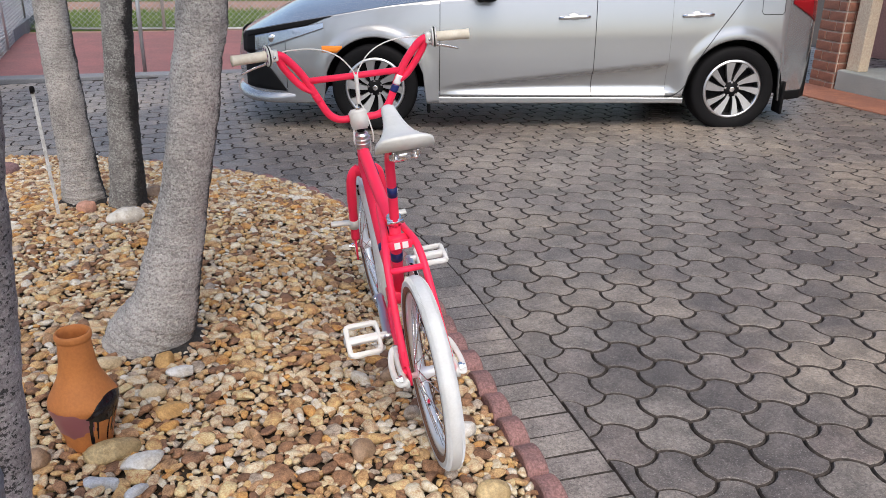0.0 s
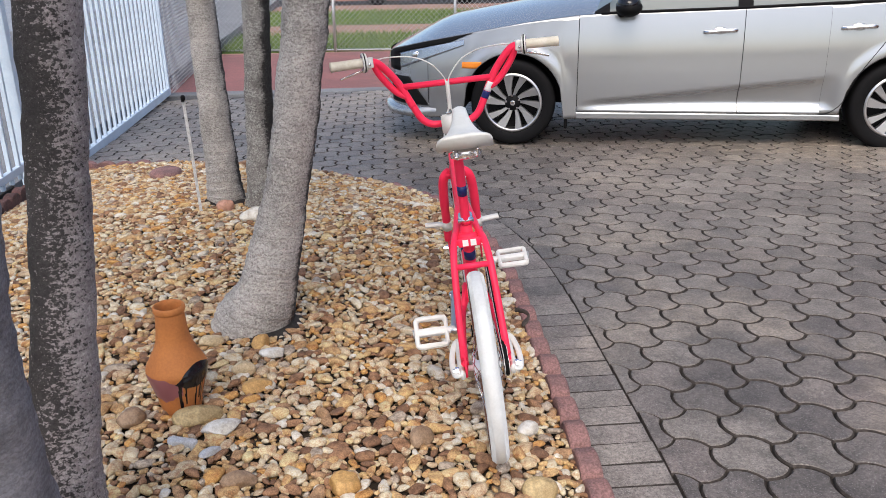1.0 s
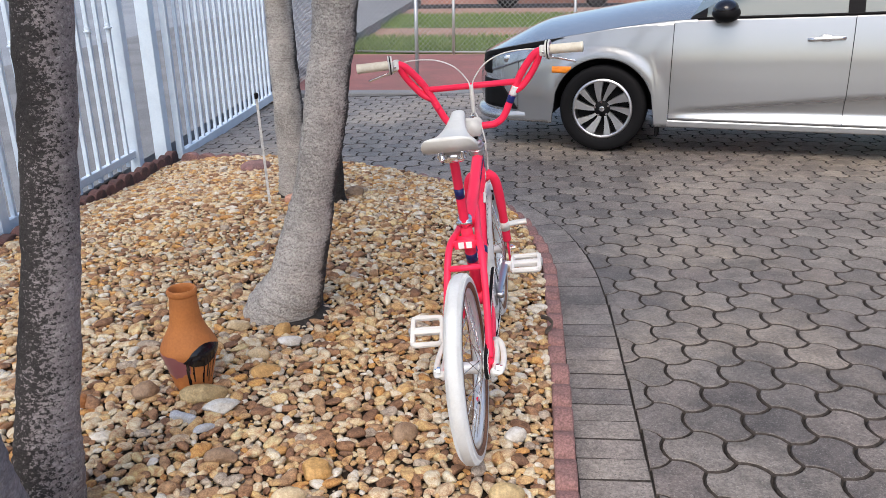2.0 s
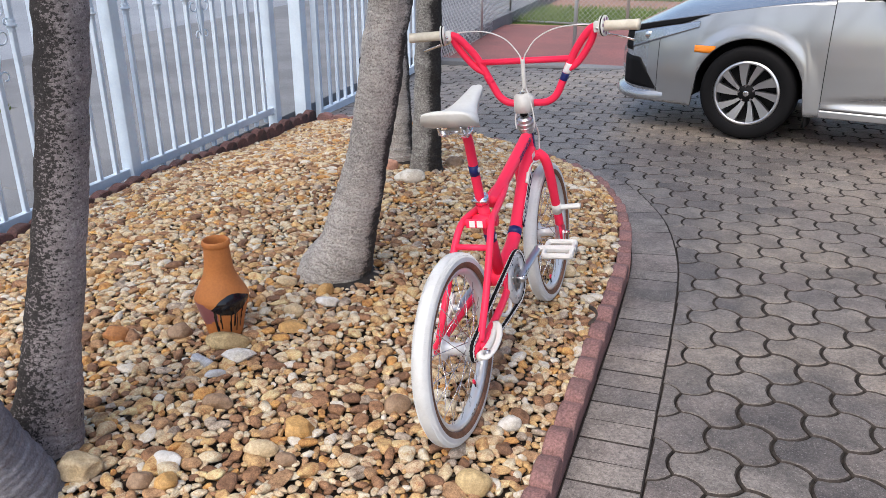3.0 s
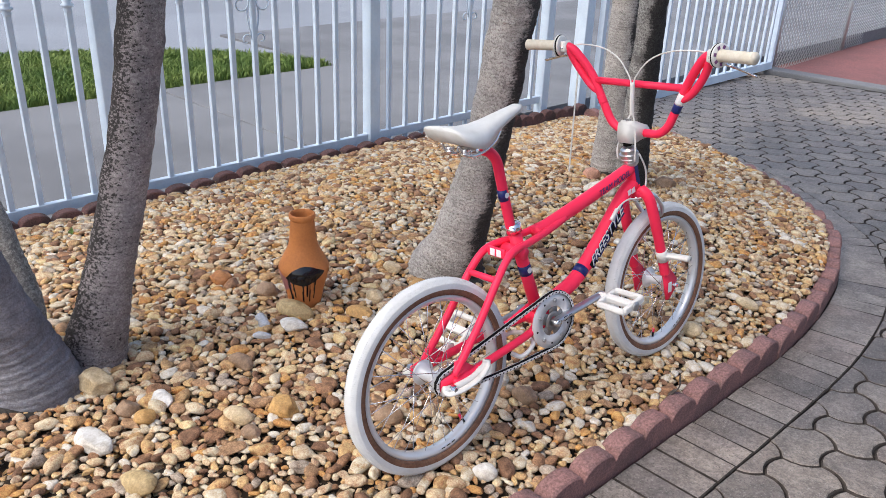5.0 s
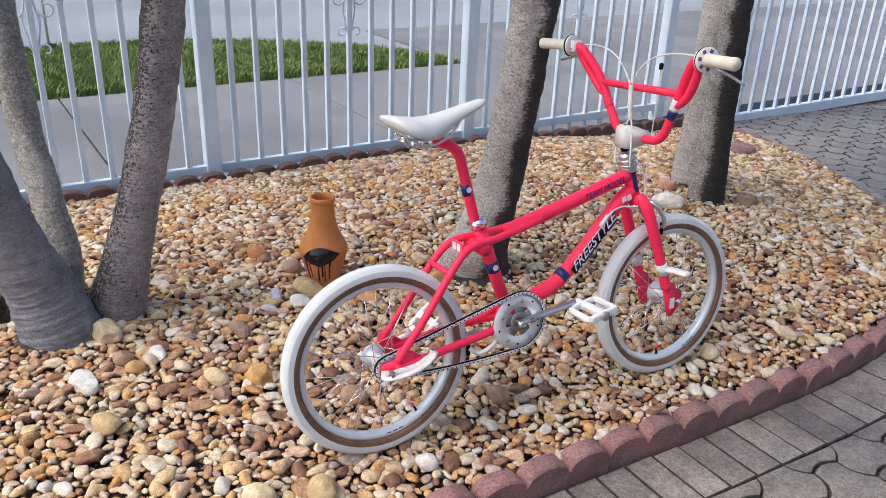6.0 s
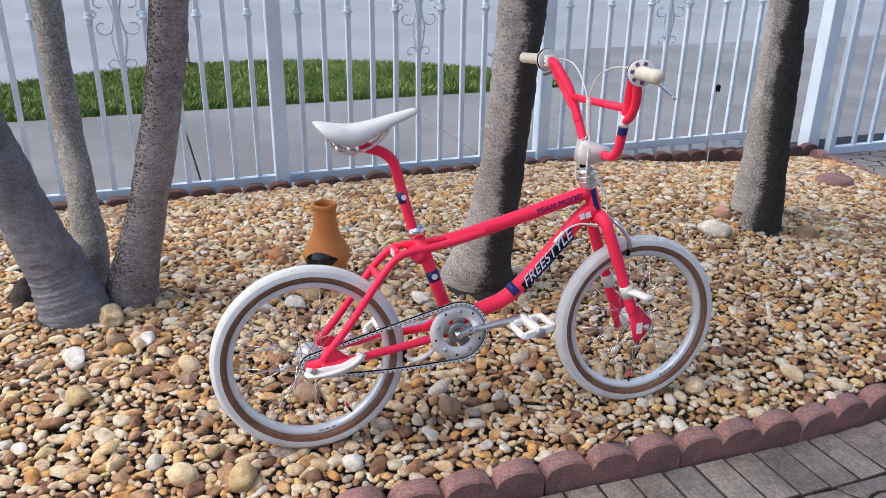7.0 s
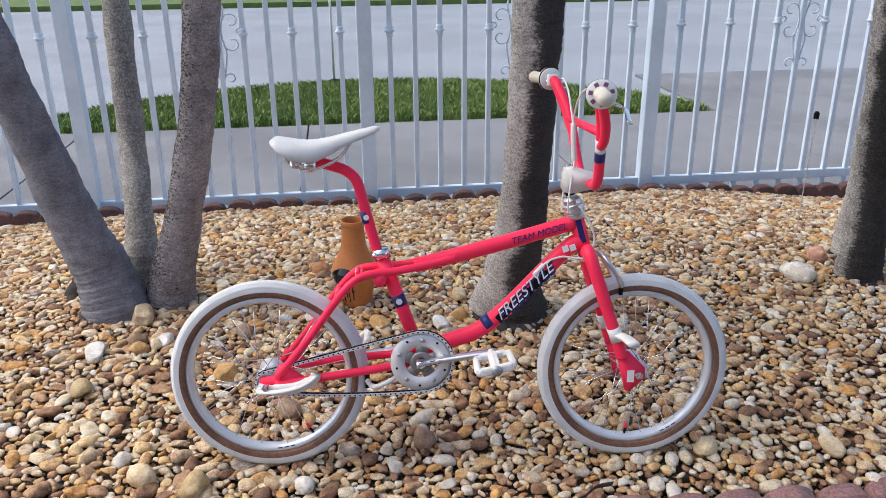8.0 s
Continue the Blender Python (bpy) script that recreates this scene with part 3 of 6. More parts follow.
def crown(top, parent, seed):
    """Arching feather fronds at the head of a trunk."""
    r = random.Random(seed)
    for k in range(7):
        a = 2 * math.pi * k / 7 + r.uniform(-0.3, 0.3)
        tilt = r.uniform(0.5, 1.1)
        bm = bmesh.new()
        n = 16
        for i in range(n + 1):
            u = i / n
            out = 1.15 * u
            p = Vector(top) + Vector((math.cos(a) * out, math.sin(a) * out, 0.15 + tilt * out - 1.05 * tilt * out * out))
            d = Vector((math.cos(a), math.sin(a), tilt - 2.1 * tilt * out)).normalized()
            side = d.cross(Vector((0, 0, 1))).normalized()
            if i:
                bm.faces.new([bm.verts.new(v) for v in (q - s0 * 0.012, q + s0 * 0.012, p + side * 0.010, p - side * 0.010)])
                ll = 0.34 * math.sin(math.pi * (0.12 + 0.85 * u))
                for sg in (-1, 1):
                    t = p + side * sg * ll + d * 0.14 + Vector((0, 0, -0.10))
                    bm.faces.new([bm.verts.new(v) for v in (p - d * 0.018, p + d * 0.018, p * 0.4 + t * 0.6 + d * 0.02, t)])
            q, s0 = p, side
        part("frond", bm, FROND, parent, "green feather frond")


def palm(x, y, label):
    return tagged(empty("palm_tree", Matrix.Translation((x, y, 0))), label, "palm tree", "palms in the gravel bed")


def rel(pts, x, y):
    return [(a - x, b - y, c) for a, b, c in pts]


pa = palm(-0.40, 1.12, "clump of three grey ringed palm trunks growing from one foot")
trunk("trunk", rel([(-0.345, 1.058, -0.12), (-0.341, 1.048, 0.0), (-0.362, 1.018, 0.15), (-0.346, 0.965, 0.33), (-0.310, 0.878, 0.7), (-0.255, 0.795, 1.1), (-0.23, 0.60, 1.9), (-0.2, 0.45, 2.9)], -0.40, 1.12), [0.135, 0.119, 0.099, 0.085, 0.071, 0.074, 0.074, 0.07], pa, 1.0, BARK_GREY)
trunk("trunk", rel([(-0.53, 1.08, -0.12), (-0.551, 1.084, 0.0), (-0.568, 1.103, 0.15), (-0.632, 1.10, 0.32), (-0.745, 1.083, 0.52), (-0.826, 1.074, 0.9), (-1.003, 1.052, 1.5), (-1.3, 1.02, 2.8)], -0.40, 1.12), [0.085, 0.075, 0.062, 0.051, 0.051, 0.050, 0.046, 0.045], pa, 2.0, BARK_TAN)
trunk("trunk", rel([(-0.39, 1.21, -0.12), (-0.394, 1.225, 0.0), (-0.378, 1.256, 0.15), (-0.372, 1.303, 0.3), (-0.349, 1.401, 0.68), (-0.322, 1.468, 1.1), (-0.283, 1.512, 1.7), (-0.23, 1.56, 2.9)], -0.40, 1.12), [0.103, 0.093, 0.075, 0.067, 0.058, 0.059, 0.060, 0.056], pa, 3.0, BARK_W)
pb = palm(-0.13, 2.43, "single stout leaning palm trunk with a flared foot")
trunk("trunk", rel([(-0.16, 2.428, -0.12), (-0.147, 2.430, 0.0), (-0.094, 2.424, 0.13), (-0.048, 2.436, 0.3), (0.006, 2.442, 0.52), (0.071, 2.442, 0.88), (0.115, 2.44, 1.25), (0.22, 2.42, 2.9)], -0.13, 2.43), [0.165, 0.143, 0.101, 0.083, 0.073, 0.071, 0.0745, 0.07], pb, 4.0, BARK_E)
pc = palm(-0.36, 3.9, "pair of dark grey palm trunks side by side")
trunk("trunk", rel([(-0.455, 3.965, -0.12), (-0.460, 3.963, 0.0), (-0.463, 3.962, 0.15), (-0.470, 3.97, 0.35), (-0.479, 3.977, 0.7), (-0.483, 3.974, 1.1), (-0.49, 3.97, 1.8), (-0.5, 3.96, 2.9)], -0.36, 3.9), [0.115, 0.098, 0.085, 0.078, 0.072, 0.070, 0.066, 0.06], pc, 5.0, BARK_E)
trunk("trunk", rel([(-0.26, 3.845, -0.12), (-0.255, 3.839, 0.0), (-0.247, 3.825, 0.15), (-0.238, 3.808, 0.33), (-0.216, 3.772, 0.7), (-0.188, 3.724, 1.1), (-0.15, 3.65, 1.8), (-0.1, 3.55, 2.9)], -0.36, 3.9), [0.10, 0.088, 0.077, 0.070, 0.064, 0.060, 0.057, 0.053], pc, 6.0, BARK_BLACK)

for p, x, y, r, sd in ((pa, 0.058, -0.087, 0.128, 1), (pa, -0.15, -0.035, 0.085, 2), (pa, 0.011, 0.098, 0.100, 3), (pb, -0.010, -0.002, 0.160, 4), (pc, -0.10, 0.063, 0.105, 5), (pc, 0.105, -0.061, 0.095, 6)):
    root_skirt(x, y, r, p, sd)
for p, top, sd in ((pa, (0.2, -0.67, 2.9), 11), (pa, (-0.9, -0.12, 2.8), 12), (pa, (0.18, 0.44, 2.9), 13), (pb, (0.35, -0.01, 2.9), 14), (pc, (-0.14, 0.06, 2.9), 15), (pc, (0.26, -0.35, 2.9), 16)):
    crown(top, p, sd)

# ---- terracotta vase ----
MAUVE = material("mauve_glaze", (0.30, 0.11, 0.12), 0.3)
BLACK_GLAZE = material("black_glaze", (0.008, 0.008, 0.012), 0.12)
vase = empty("vase", Matrix.Translation((-0.292, 1.898, bed_z(-0.29, 1.9) - 0.004)))
tagged(vase, "terracotta vase with mauve and dripping black glaze, standing on pebbles", "vase")
prof = [(0.047, 0.0), (0.053, 0.004), (0.062, 0.05), (0.077, 0.105), (0.083, 0.130), (0.082, 0.143), (0.072, 0.165), (0.055, 0.198), (0.046, 0.225), (0.0415, 0.26), (0.0390, 0.298), (0.0398, 0.303), (0.0428, 0.309), (0.0428, 0.318), (0.0395, 0.323), (0.0355, 0.320), (0.033, 0.30), (0.036, 0.22)]
fine = []
pv = [Vector((r, h, 0)) for r, h in prof]
for q in smooth_path([(r, h, 0) for r, h in prof], 6):
    fine.append((q.x, q.y))
bm = ring_bm(fine, 120)
bm.faces.new(list(reversed([v for v in bm.verts if abs(v.co.z) < 1e-6])))
body = part("body", bm, TERRACOTTA, vase)
dense = [(q.x + 0.0008, q.y) for q in smooth_path([(r, h, 0) for r, h in prof[:9]], 36)]
bm = ring_bm([(r, h) for r, h in dense if 0.01 < h < 0.172], 220)
kept = {"black_glaze": [], "mauve_glaze": []}
for f in bm.faces:
    c = f.calc_center_median()
    az = math.degrees(math.atan2(c.y, c.x))
    db = (az + 42 + 180) % 360 - 180
    dm = (az + 128 + 180) % 360 - 180
    wob = noise.noise(c * 40) * 0.008
    top = 0.164 - 0.000010 * (db - 8) ** 2 - 0.022 * ease(0, -52, db) + wob * 0.4
    low = 0.096 + 0.000013 * db ** 2 + wob * 0.5
    if abs(db) < 58 and low < c.z < top:
        kept["black_glaze"].append(f)
        continue
    drip = False
    for dc, depth, half in ((-34, 0.012, 3.4), (-22, 0.045, 1.8), (2, 0.03, 1.8), (13, 0.05, 2.2), (20, 0.03, 1.5), (33, 0.04, 2.0)):
        if abs(db - dc + noise.noise(c * 30) * 2) < half and depth < c.z < low + 0.004:
            drip = True
    if drip:
        kept["black_glaze"].append(f)
    elif abs(dm) < 58 and 0.055 + wob * 2 + 0.00001 * dm * dm < c.z < 0.138 + wob - 0.000006 * dm * dm:
        kept["mauve_glaze"].append(f)
for nm, mat, lab in (("black_glaze", BLACK_GLAZE, "shiny black glaze running down in drips"), ("mauve_glaze", MAUVE, "mauve glaze band")):
    skin = bm.copy()
    skin.faces.ensure_lookup_table()
    bm.faces.index_update()
    keep = {f.index for f in kept[nm]}
    bmesh.ops.delete(skin, geom=[f for f in skin.faces if f.index not in keep], context="FACES")
    part(nm, skin, mat, vase, lab)
bm.free()


# ---- single stones lying on the gravel ----
def stone(x, y, long, wide, high, turn, colour, label, rough=0.6, seed=0, cut=0.0):
    bm = bmesh.new()
    bmesh.ops.create_icosphere(bm, subdivisions=4, radius=1.0)
    r = random.Random(seed)
    planes = [(Vector((r.gauss(0, 1), r.gauss(0, 1), r.gauss(0, 1))).normalized(), 0.60 + 0.3 * r.random()) for _ in range(7 if cut else 4)]
    for v in bm.verts:
        p = v.co.copy()
        for n, lim in planes:
            d = p.dot(n)
            if d > lim:
                p -= n * (d - lim) * (0.95 if cut else 0.7)
        p *= 1 + 0.10 * noise.noise(p * 1.3 + Vector((seed, 0, 0))) + 0.05 * noise.noise(p * 4 + Vector((0, seed, 0)))
        v.co = Vector((p.x * long / 2, p.y * wide / 2, p.z * high / 2))
    m = STONES.get(colour)
    if m is None:
        c = colour
        m = dappled("stone", c, (c[0] * 0.72, c[1] * 0.68, c[2] * 0.62), 22.0, rough, 160.0, 0.5, 0.004)
        STONES[colour] = m
    ob = from_bm("stone", bm, m)
    ob.matrix_world = Matrix.Translation((x, y, bed_z(x, y) + high * 0.22 + 0.004)) @ pose(0, 0, 0, r.uniform(-8, 8), r.uniform(-8, 8), turn)
    return tagged(ob, label, "stone", "single stones on the gravel")


STONES = {}
KHAKI, CHALK, BLUISH, OCHRE, UMBER, CREAM, RUST, PINKISH = (0.50, 0.38, 0.20), (0.74, 0.73, 0.70), (0.52, 0.54, 0.58), (0.58, 0.35, 0.13), (0.34, 0.23, 0.15), (0.66, 0.53, 0.34), (0.46, 0.20, 0.07), (0.60, 0.33, 0.24)
for k, (x, y, l, w, h, tn, c, cut, lab) in enumerate((
    (-0.235, 1.815, 0.140, 0.075, 0.062, 20, KHAKI, 0, "long khaki stone lying against the vase"),
    (-0.160, 1.755, 0.112, 0.075, 0.045, 10, CHALK, 1, "white broken slab beside the vase"),
    (-0.251, 1.700, 0.098, 0.045, 0.026, -20, BLUISH, 1, "flat bluish-grey shard on the pebbles"),
    (-0.176, 1.650, 0.060, 0.040, 0.024, 30, BLUISH, 1, "small bluish-grey shard on the pebbles"),
    (0.171, 1.490, 0.092, 0.075, 0.062, 35, OCHRE, 1, "rough ochre stone among the pebbles"),
    (-0.087, 1.518, 0.088, 0.060, 0.045, 0, UMBER, 0, "dull brown stone among the pebbles"),
    (-0.414, 1.832, 0.080, 0.070, 0.055, 50, UMBER, 1, "dull brown stone among the pebbles"),
    (-0.270, 2.275, 0.082, 0.060, 0.050, 0, CREAM, 0, "cream pebble by the foot of the palm"),
    (-0.105, 2.245, 0.072, 0.060, 0.055, 60, OCHRE, 0, "ochre pebble by the foot of the palm"),
    (-0.060, 2.180, 0.100, 0.055, 0.035, 15, CHALK, 1, "white broken stone near the palm"),
    (-0.141, 2.074, 0.076, 0.062, 0.050, 0, CREAM, 0, "cream pebble near the vase"),
    (-0.095, 1.967, 0.107, 0.062, 0.045, 25, OCHRE, 1, "orange-tan stone among the pebbles"),
    (-0.243, 1.161, 0.122, 0.082, 0.078, 15, CREAM, 1, "pitted cream stone by the foot of the palm clump"),
    (-0.078, 1.175, 0.062, 0.055, 0.055, 80, UMBER, 1, "square brown stone among the pebbles"),
    (-0.071, 1.263, 0.082, 0.062, 0.034, -10, CHALK, 1, "white flinty stone among the pebbles"),
    (0.126, 1.378, 0.088, 0.058, 0.046, 20, CREAM, 0, "smooth cream stone among the pebbles"),
    (-0.602, 1.768, 0.090, 0.070, 0.052, 20, RUST, 0, "rust-coloured rounded stone on the pebbles"),
    (-0.017, 1.058, 0.132, 0.075, 0.040, 5, CHALK, 1, "long white flat stone among the pebbles"),
    (-0.020, 1.191, 0.058, 0.050, 0.045, 70, OCHRE, 0, "rough ochre stone among the pebbles"),
    (0.197, 1.369, 0.068, 0.050, 0.030, 0, UMBER, 1, "dull brown stone among the pebbles"),
    (-0.262, 3.590, 0.165, 0.110, 0.085, 10, (0.78, 0.74, 0.66), 0, "pale cream boulder at the foot of the palms"),
    (-0.435, 3.775, 0.088, 0.078, 0.082, 0, PINKISH, 0, "pinkish stone beside the palm pair"),
    (-0.140, 3.990, 0.109, 0.085, 0.065, 30, UMBER, 0, "brown stone behind the palm pair"),
    (0.649, 1.462, 0.092, 0.075, 0.062, 0, KHAKI, 0, "round tan stone near the edging"),
    (0.596, 1.324, 0.082, 0.066, 0.055, 40, CREAM, 0, "round cream stone near the edging"),
    (0.192, 1.068, 0.106, 0.070, 0.050, 20, KHAKI, 0, "long tan stone among the pebbles"),
    (0.372, 1.684, 0.080, 0.062, 0.058, 50, UMBER, 0, "brown round stone under the bicycle"),
    (0.544, 2.053, 0.078, 0.066, 0.055, 10, UMBER, 0, "brown round stone under the bicycle"),
    (0.665, 2.800, 0.086, 0.066, 0.055, -30, CREAM, 1, "pale wedge-shaped stone by the front wheel"),
    (0.700, 3.146, 0.088, 0.060, 0.042, 0, CREAM, 0, "pale flat stone near the edging"),
    (0.676, 1.738, 0.066, 0.052, 0.045, 30, CHALK, 0, "whitish pebble near the edging"))):
    stone(x, y, l, w, h, tn, c, lab, seed=k + 1, cut=cut)

cap_bm = ring_bm([(0.0, -0.05), (0.098, -0.05), (0.103, -0.01), (0.100, 0.012), (0.085, 0.022), (0.05, 0.026), (0.0, 0.027)], 40)
cap_stone = from_bm("paver_disc", cap_bm, KERB)
cap_stone.matrix_world = Matrix.Translation((-1.012, 5.055, bed_z(-1.012, 5.055) + 0.018)) @ pose(0, 0, 0, 3, -2, 0)
tagged(cap_stone, "round maroon concrete stepping disc on the gravel", "stepping stone")

# thin white garden stake with a black tip
stake = tagged(empty("garden_stake", Matrix.Translation((-0.546, 3.735, 0.0))), "thin pale plastic stake with a black tip", "stake")
blade = box_bm(-0.0098, 0.0098, -0.0012, 0.0012, -0.05, 0.560, 0.0005, seg=1)
for v in blade.verts:
    v.co = Matrix.Rotation(radians(-36), 3, "Z") @ v.co
    v.co += Vector((-0.030, 0.028, 0)) * max(0.0, v.co.z / 0.56) ** 1.3
part("rod", blade, dappled("weathered_plastic", (0.62, 0.61, 0.59), (0.45, 0.44, 0.42), 20.0), stake, smooth=False)
part("tip", ring_bm([(0.0, 0.552), (0.010, 0.552), (0.011, 0.575), (0.007, 0.582), (0.0, 0.583)], 12), BLACK, stake, "black plastic tip").location = (-0.030, 0.028, 0.0)
# piece of dead leaf sheath leaning on the palm clump
bm = bmesh.new()
rows = []
for i in range(9):
    u = i / 8
    c = Vector((-0.435 - 0.10 * u, 0.862 + 0.03 * u, -0.03 + 0.10 * u))
    w = 0.055 * math.sin(math.pi * (0.15 + 0.7 * u)) + 0.01
    rows.append([bm.verts.new(c + Vector((0.02 * math.cos(k * 0.7 - 2.1), w * (k / 6 - 0.5) * 1.6, 0.022 * math.sin(k * 0.52)))) for k in range(7)])
for a, b in zip(rows, rows[1:]):
    for k in range(6):
        bm.faces.new((a[k], a[k + 1], b[k + 1], b[k]))
bmesh.ops.solidify(bm, geom=bm.faces[:], thickness=0.006)
tagged(from_bm("leaf_sheath", bm, dappled("dead_sheath", (0.10, 0.085, 0.075), (0.05, 0.042, 0.038), 25.0, 0.95)), "dead grey-brown leaf sheath leaning on the palm foot", "leaf")


def weed(x, y, z, size, seed):
    """A few narrow leaves from one root."""
    r = random.Random(seed)
    bm = bmesh.new()
    for k in range(9):
        a, lean, ln = r.uniform(0, 6.28), r.uniform(0.3, 1.0), size * r.uniform(0.6, 1.1)
        d, sd = Vector((math.cos(a) * lean, math.sin(a) * lean, 1)).normalized(), Vector((-math.sin(a), math.cos(a), 0))
        w = size * 0.11
        pts = [Vector((0, 0, 0)), d * ln * 0.5 + sd * w, d * ln - Vector((0, 0, ln * 0.15)), d * ln * 0.5 - sd * w]
        bm.faces.new([bm.verts.new(p) for p in pts])
    ob = from_bm("weed", bm, GRASS, smooth=False)
    ob.location = (x, y, z)
    return tagged(ob, "small green weed growing at the foot of the fence", "weed", "weeds along the fence")


for k, (x, y, sz) in enumerate(((-1.86, 4.06, 0.085), (-1.87, 4.18, 0.05), (-1.90, 2.14, 0.045), (-1.55, 1.62, 0.05), (-1.88, 5.05, 0.11), (-1.89, 5.16, 0.08), (-1.50, 0.95, 0.05))):
    weed(x, y, bed_z(x, y) - 0.01, sz, 40 + k)
# fallen palm leaf scrap on the edging
scrap = from_bm("dry_leaf", tube_bm(smooth_path([(0.80, 2.415, -0.062), (0.825, 2.425, -0.030), (0.815, 2.45, -0.020), (0.79, 2.50, -0.035)], 5), [0.003, 0.012, 0.016, 0.014, 0.010] + [0.008] * 11, 6, squash=(1.0, 0.25)), dappled("dry_leaf", (0.08, 0.065, 0.055), (0.05, 0.04, 0.035), 30.0))
tagged(scrap, "curled dark dry leaf on the edging", "leaf")


# ---- bicycle ----
BIKE_F, BIKE_L, BIKE_U = Vector((0.07314, 0.99725, -0.01233)), Vector((-0.98954, 0.07257, -0.12469)), Vector((-0.12345, 0.02132, 0.99212))
HUB = Vector((0.5465, 1.6650, 0.2066))
bike = empty("bicycle", Matrix((( BIKE_F.x, BIKE_L.x, BIKE_U.x, HUB.x), (BIKE_F.y, BIKE_L.y, BIKE_U.y, HUB.y), (BIKE_F.z, BIKE_L.z, BIKE_U.z, HUB.z), (0, 0, 0, 1))))
tagged(bike, "fluorescent pink freestyle bicycle with white tyres, leaning on the gravel", "bicycle")
WB, WR = 0.932, 0.249
PALE_ALLOY = material("pale_alloy", (0.80, 0.80, 0.81), 0.42, 0.3)
RIM = material("polished_rim", (0.74, 0.78, 0.82), 0.28, 0.45)
DARK_STEEL = material("dull_steel", (0.26, 0.25, 0.245), 0.45, 0.5)
PURPLE = material("purple_print", (0.17, 0.06, 0.18), 0.5)


def straight(a, b, r0, r1=None, sides=14):
    return tube_bm([a, b], [r0, r1 if r1 is not None else r0], sides)


def bent(pts, r, sides=14, n=8, squash=None):
    p = smooth_path(pts, n)
    return tube_bm(p, r, sides, squash=squash)


def wheel(x, z, front):
    w = part("wheel", ring_bm([(0.2095, -0.0160), (0.2095, 0.0160), (0.200, 0.0155), (0.1925, 0.010), (0.1925, -0.010), (0.200, -0.0155)], 72, "Y", closed=True), RIM, bike, "polished alloy rim")
    w.location = (x, 0, z)
    # white tread with fine ribs, brown side walls
    prof = [(0.2235, -0.0215), (0.232, -0.0222), (0.240, -0.0190), (0.2455, -0.0125), (0.2485, -0.0045), (0.2485, 0.0045), (0.2455, 0.0125), (0.240, 0.0190), (0.232, 0.0222), (0.2235, 0.0215)]
    bm = ring_bm([(r if r > 0.23 else 0.2205, h) for r, h in prof], 144, "Y")
    part("tyre", bm, TYRE_WHITE, w, "white rubber tyre tread")
    bm = bmesh.new()
    for k in range(300):
        a = 2 * math.pi * k / 300
        c, s = math.cos(a), math.sin(a)
        for y0, y1, r0, r1 in ((-0.0215, -0.0125, 0.2365, 0.2462), (0.0125, 0.0215, 0.2365, 0.2462)):
            t = 0.0013
            if y0 > 0:
                r0, r1 = r1, r0
            q = [bm.verts.new((r * c - o * s, y, r * s + o * c)) for r, o, y in ((r0 - 0.002, -t, y0), (r0 - 0.002, t, y0), (r1 - 0.002, -t, y1), (r1 - 0.002, t, y1), (r0 + 0.0012, -t * 0.6, y0), (r0 + 0.0012, t * 0.6, y0), (r1 + 0.0012, -t * 0.6, y1), (r1 + 0.0012, t * 0.6, y1))]
            for f in ((4, 5, 7, 6), (0, 4, 6, 2), (1, 3, 7, 5), (0, 1, 5, 4), (2, 6, 7, 3)):
                bm.faces.new([q[i] for i in f])
    tagged(part("tread_rib", bm, TYRE_WHITE, w, smooth=False), kind="stuff")
    for sgn in (-1, 1):
        bm = ring_bm([(0.2088, sgn * 0.0162), (0.2108, sgn * 0.0198), (0.216, sgn * 0.0218), (0.2245, sgn * 0.0217)], 96, "Y")
        part("side_wall", bm, GUM, w, "brown gum side wall")
    hub = part("hub", ring_bm([(0.0, -0.05), (0.0075, -0.05), (0.0075, -0.037), (0.029, -0.0355), (0.0325, -0.0335), (0.0325, -0.0315), (0.028, -0.030), (0.018, -0.024), (0.015, 0), (0.018, 0.024), (0.028, 0.030), (0.0325, 0.0315), (0.0325, 0.0335), (0.029, 0.0355), (0.0075, 0.037), (0.0075, 0.05), (0.0, 0.05)], 28, "Y"), PALE_ALLOY, w, "pale alloy hub with wide flanges")
    for k in range(36):
        sgn = 1 if k % 2 else -1
        a = 2 * math.pi * k / 36
        lead = (0.78 if (k // 2) % 2 else -0.78)
        b = a + lead
        p0 = Vector((0.0295 * math.cos(b), sgn * 0.0355, 0.0295 * math.sin(b)))
        p1 = Vector((0.1935 * math.cos(a), sgn * 0.003, 0.1935 * math.sin(a)))
        part("spoke", straight(p0, p1, 0.0011, sides=5), CHROME, w)
    va = -1.62 if front else -1.02
    c, s = math.cos(va), math.sin(va)
    part("valve", straight((0.194 * c, 0, 0.194 * s), (0.174 * c, 0, 0.174 * s), 0.0035, 0.003, 8), BLACK, w, "black valve stem")
    part("valve_cap", straight((0.176 * c, 0, 0.176 * s), (0.163 * c, 0, 0.163 * s), 0.0048, 0.004, 8), PINK, w, "pink valve cap")
    for j in range(3):
        a = va - 0.30 - 0.085 * j if not front else va + 0.5 + 0.085 * j
        c, s = math.cos(a), math.sin(a)
        bm = box_bm(-0.0055, 0.0055, -0.0161, -0.0157, -0.0012, 0.0012)
        part("lettering", move(bm, pose(0.1985 * c, 0.0003, 0.1985 * s, 0, -math.degrees(a) + 90, 0)), BLACK, w, "dark mark on the rim", smooth=False)
    return w


rear = wheel(0, 0, False)
front = wheel(WB, 0, True)

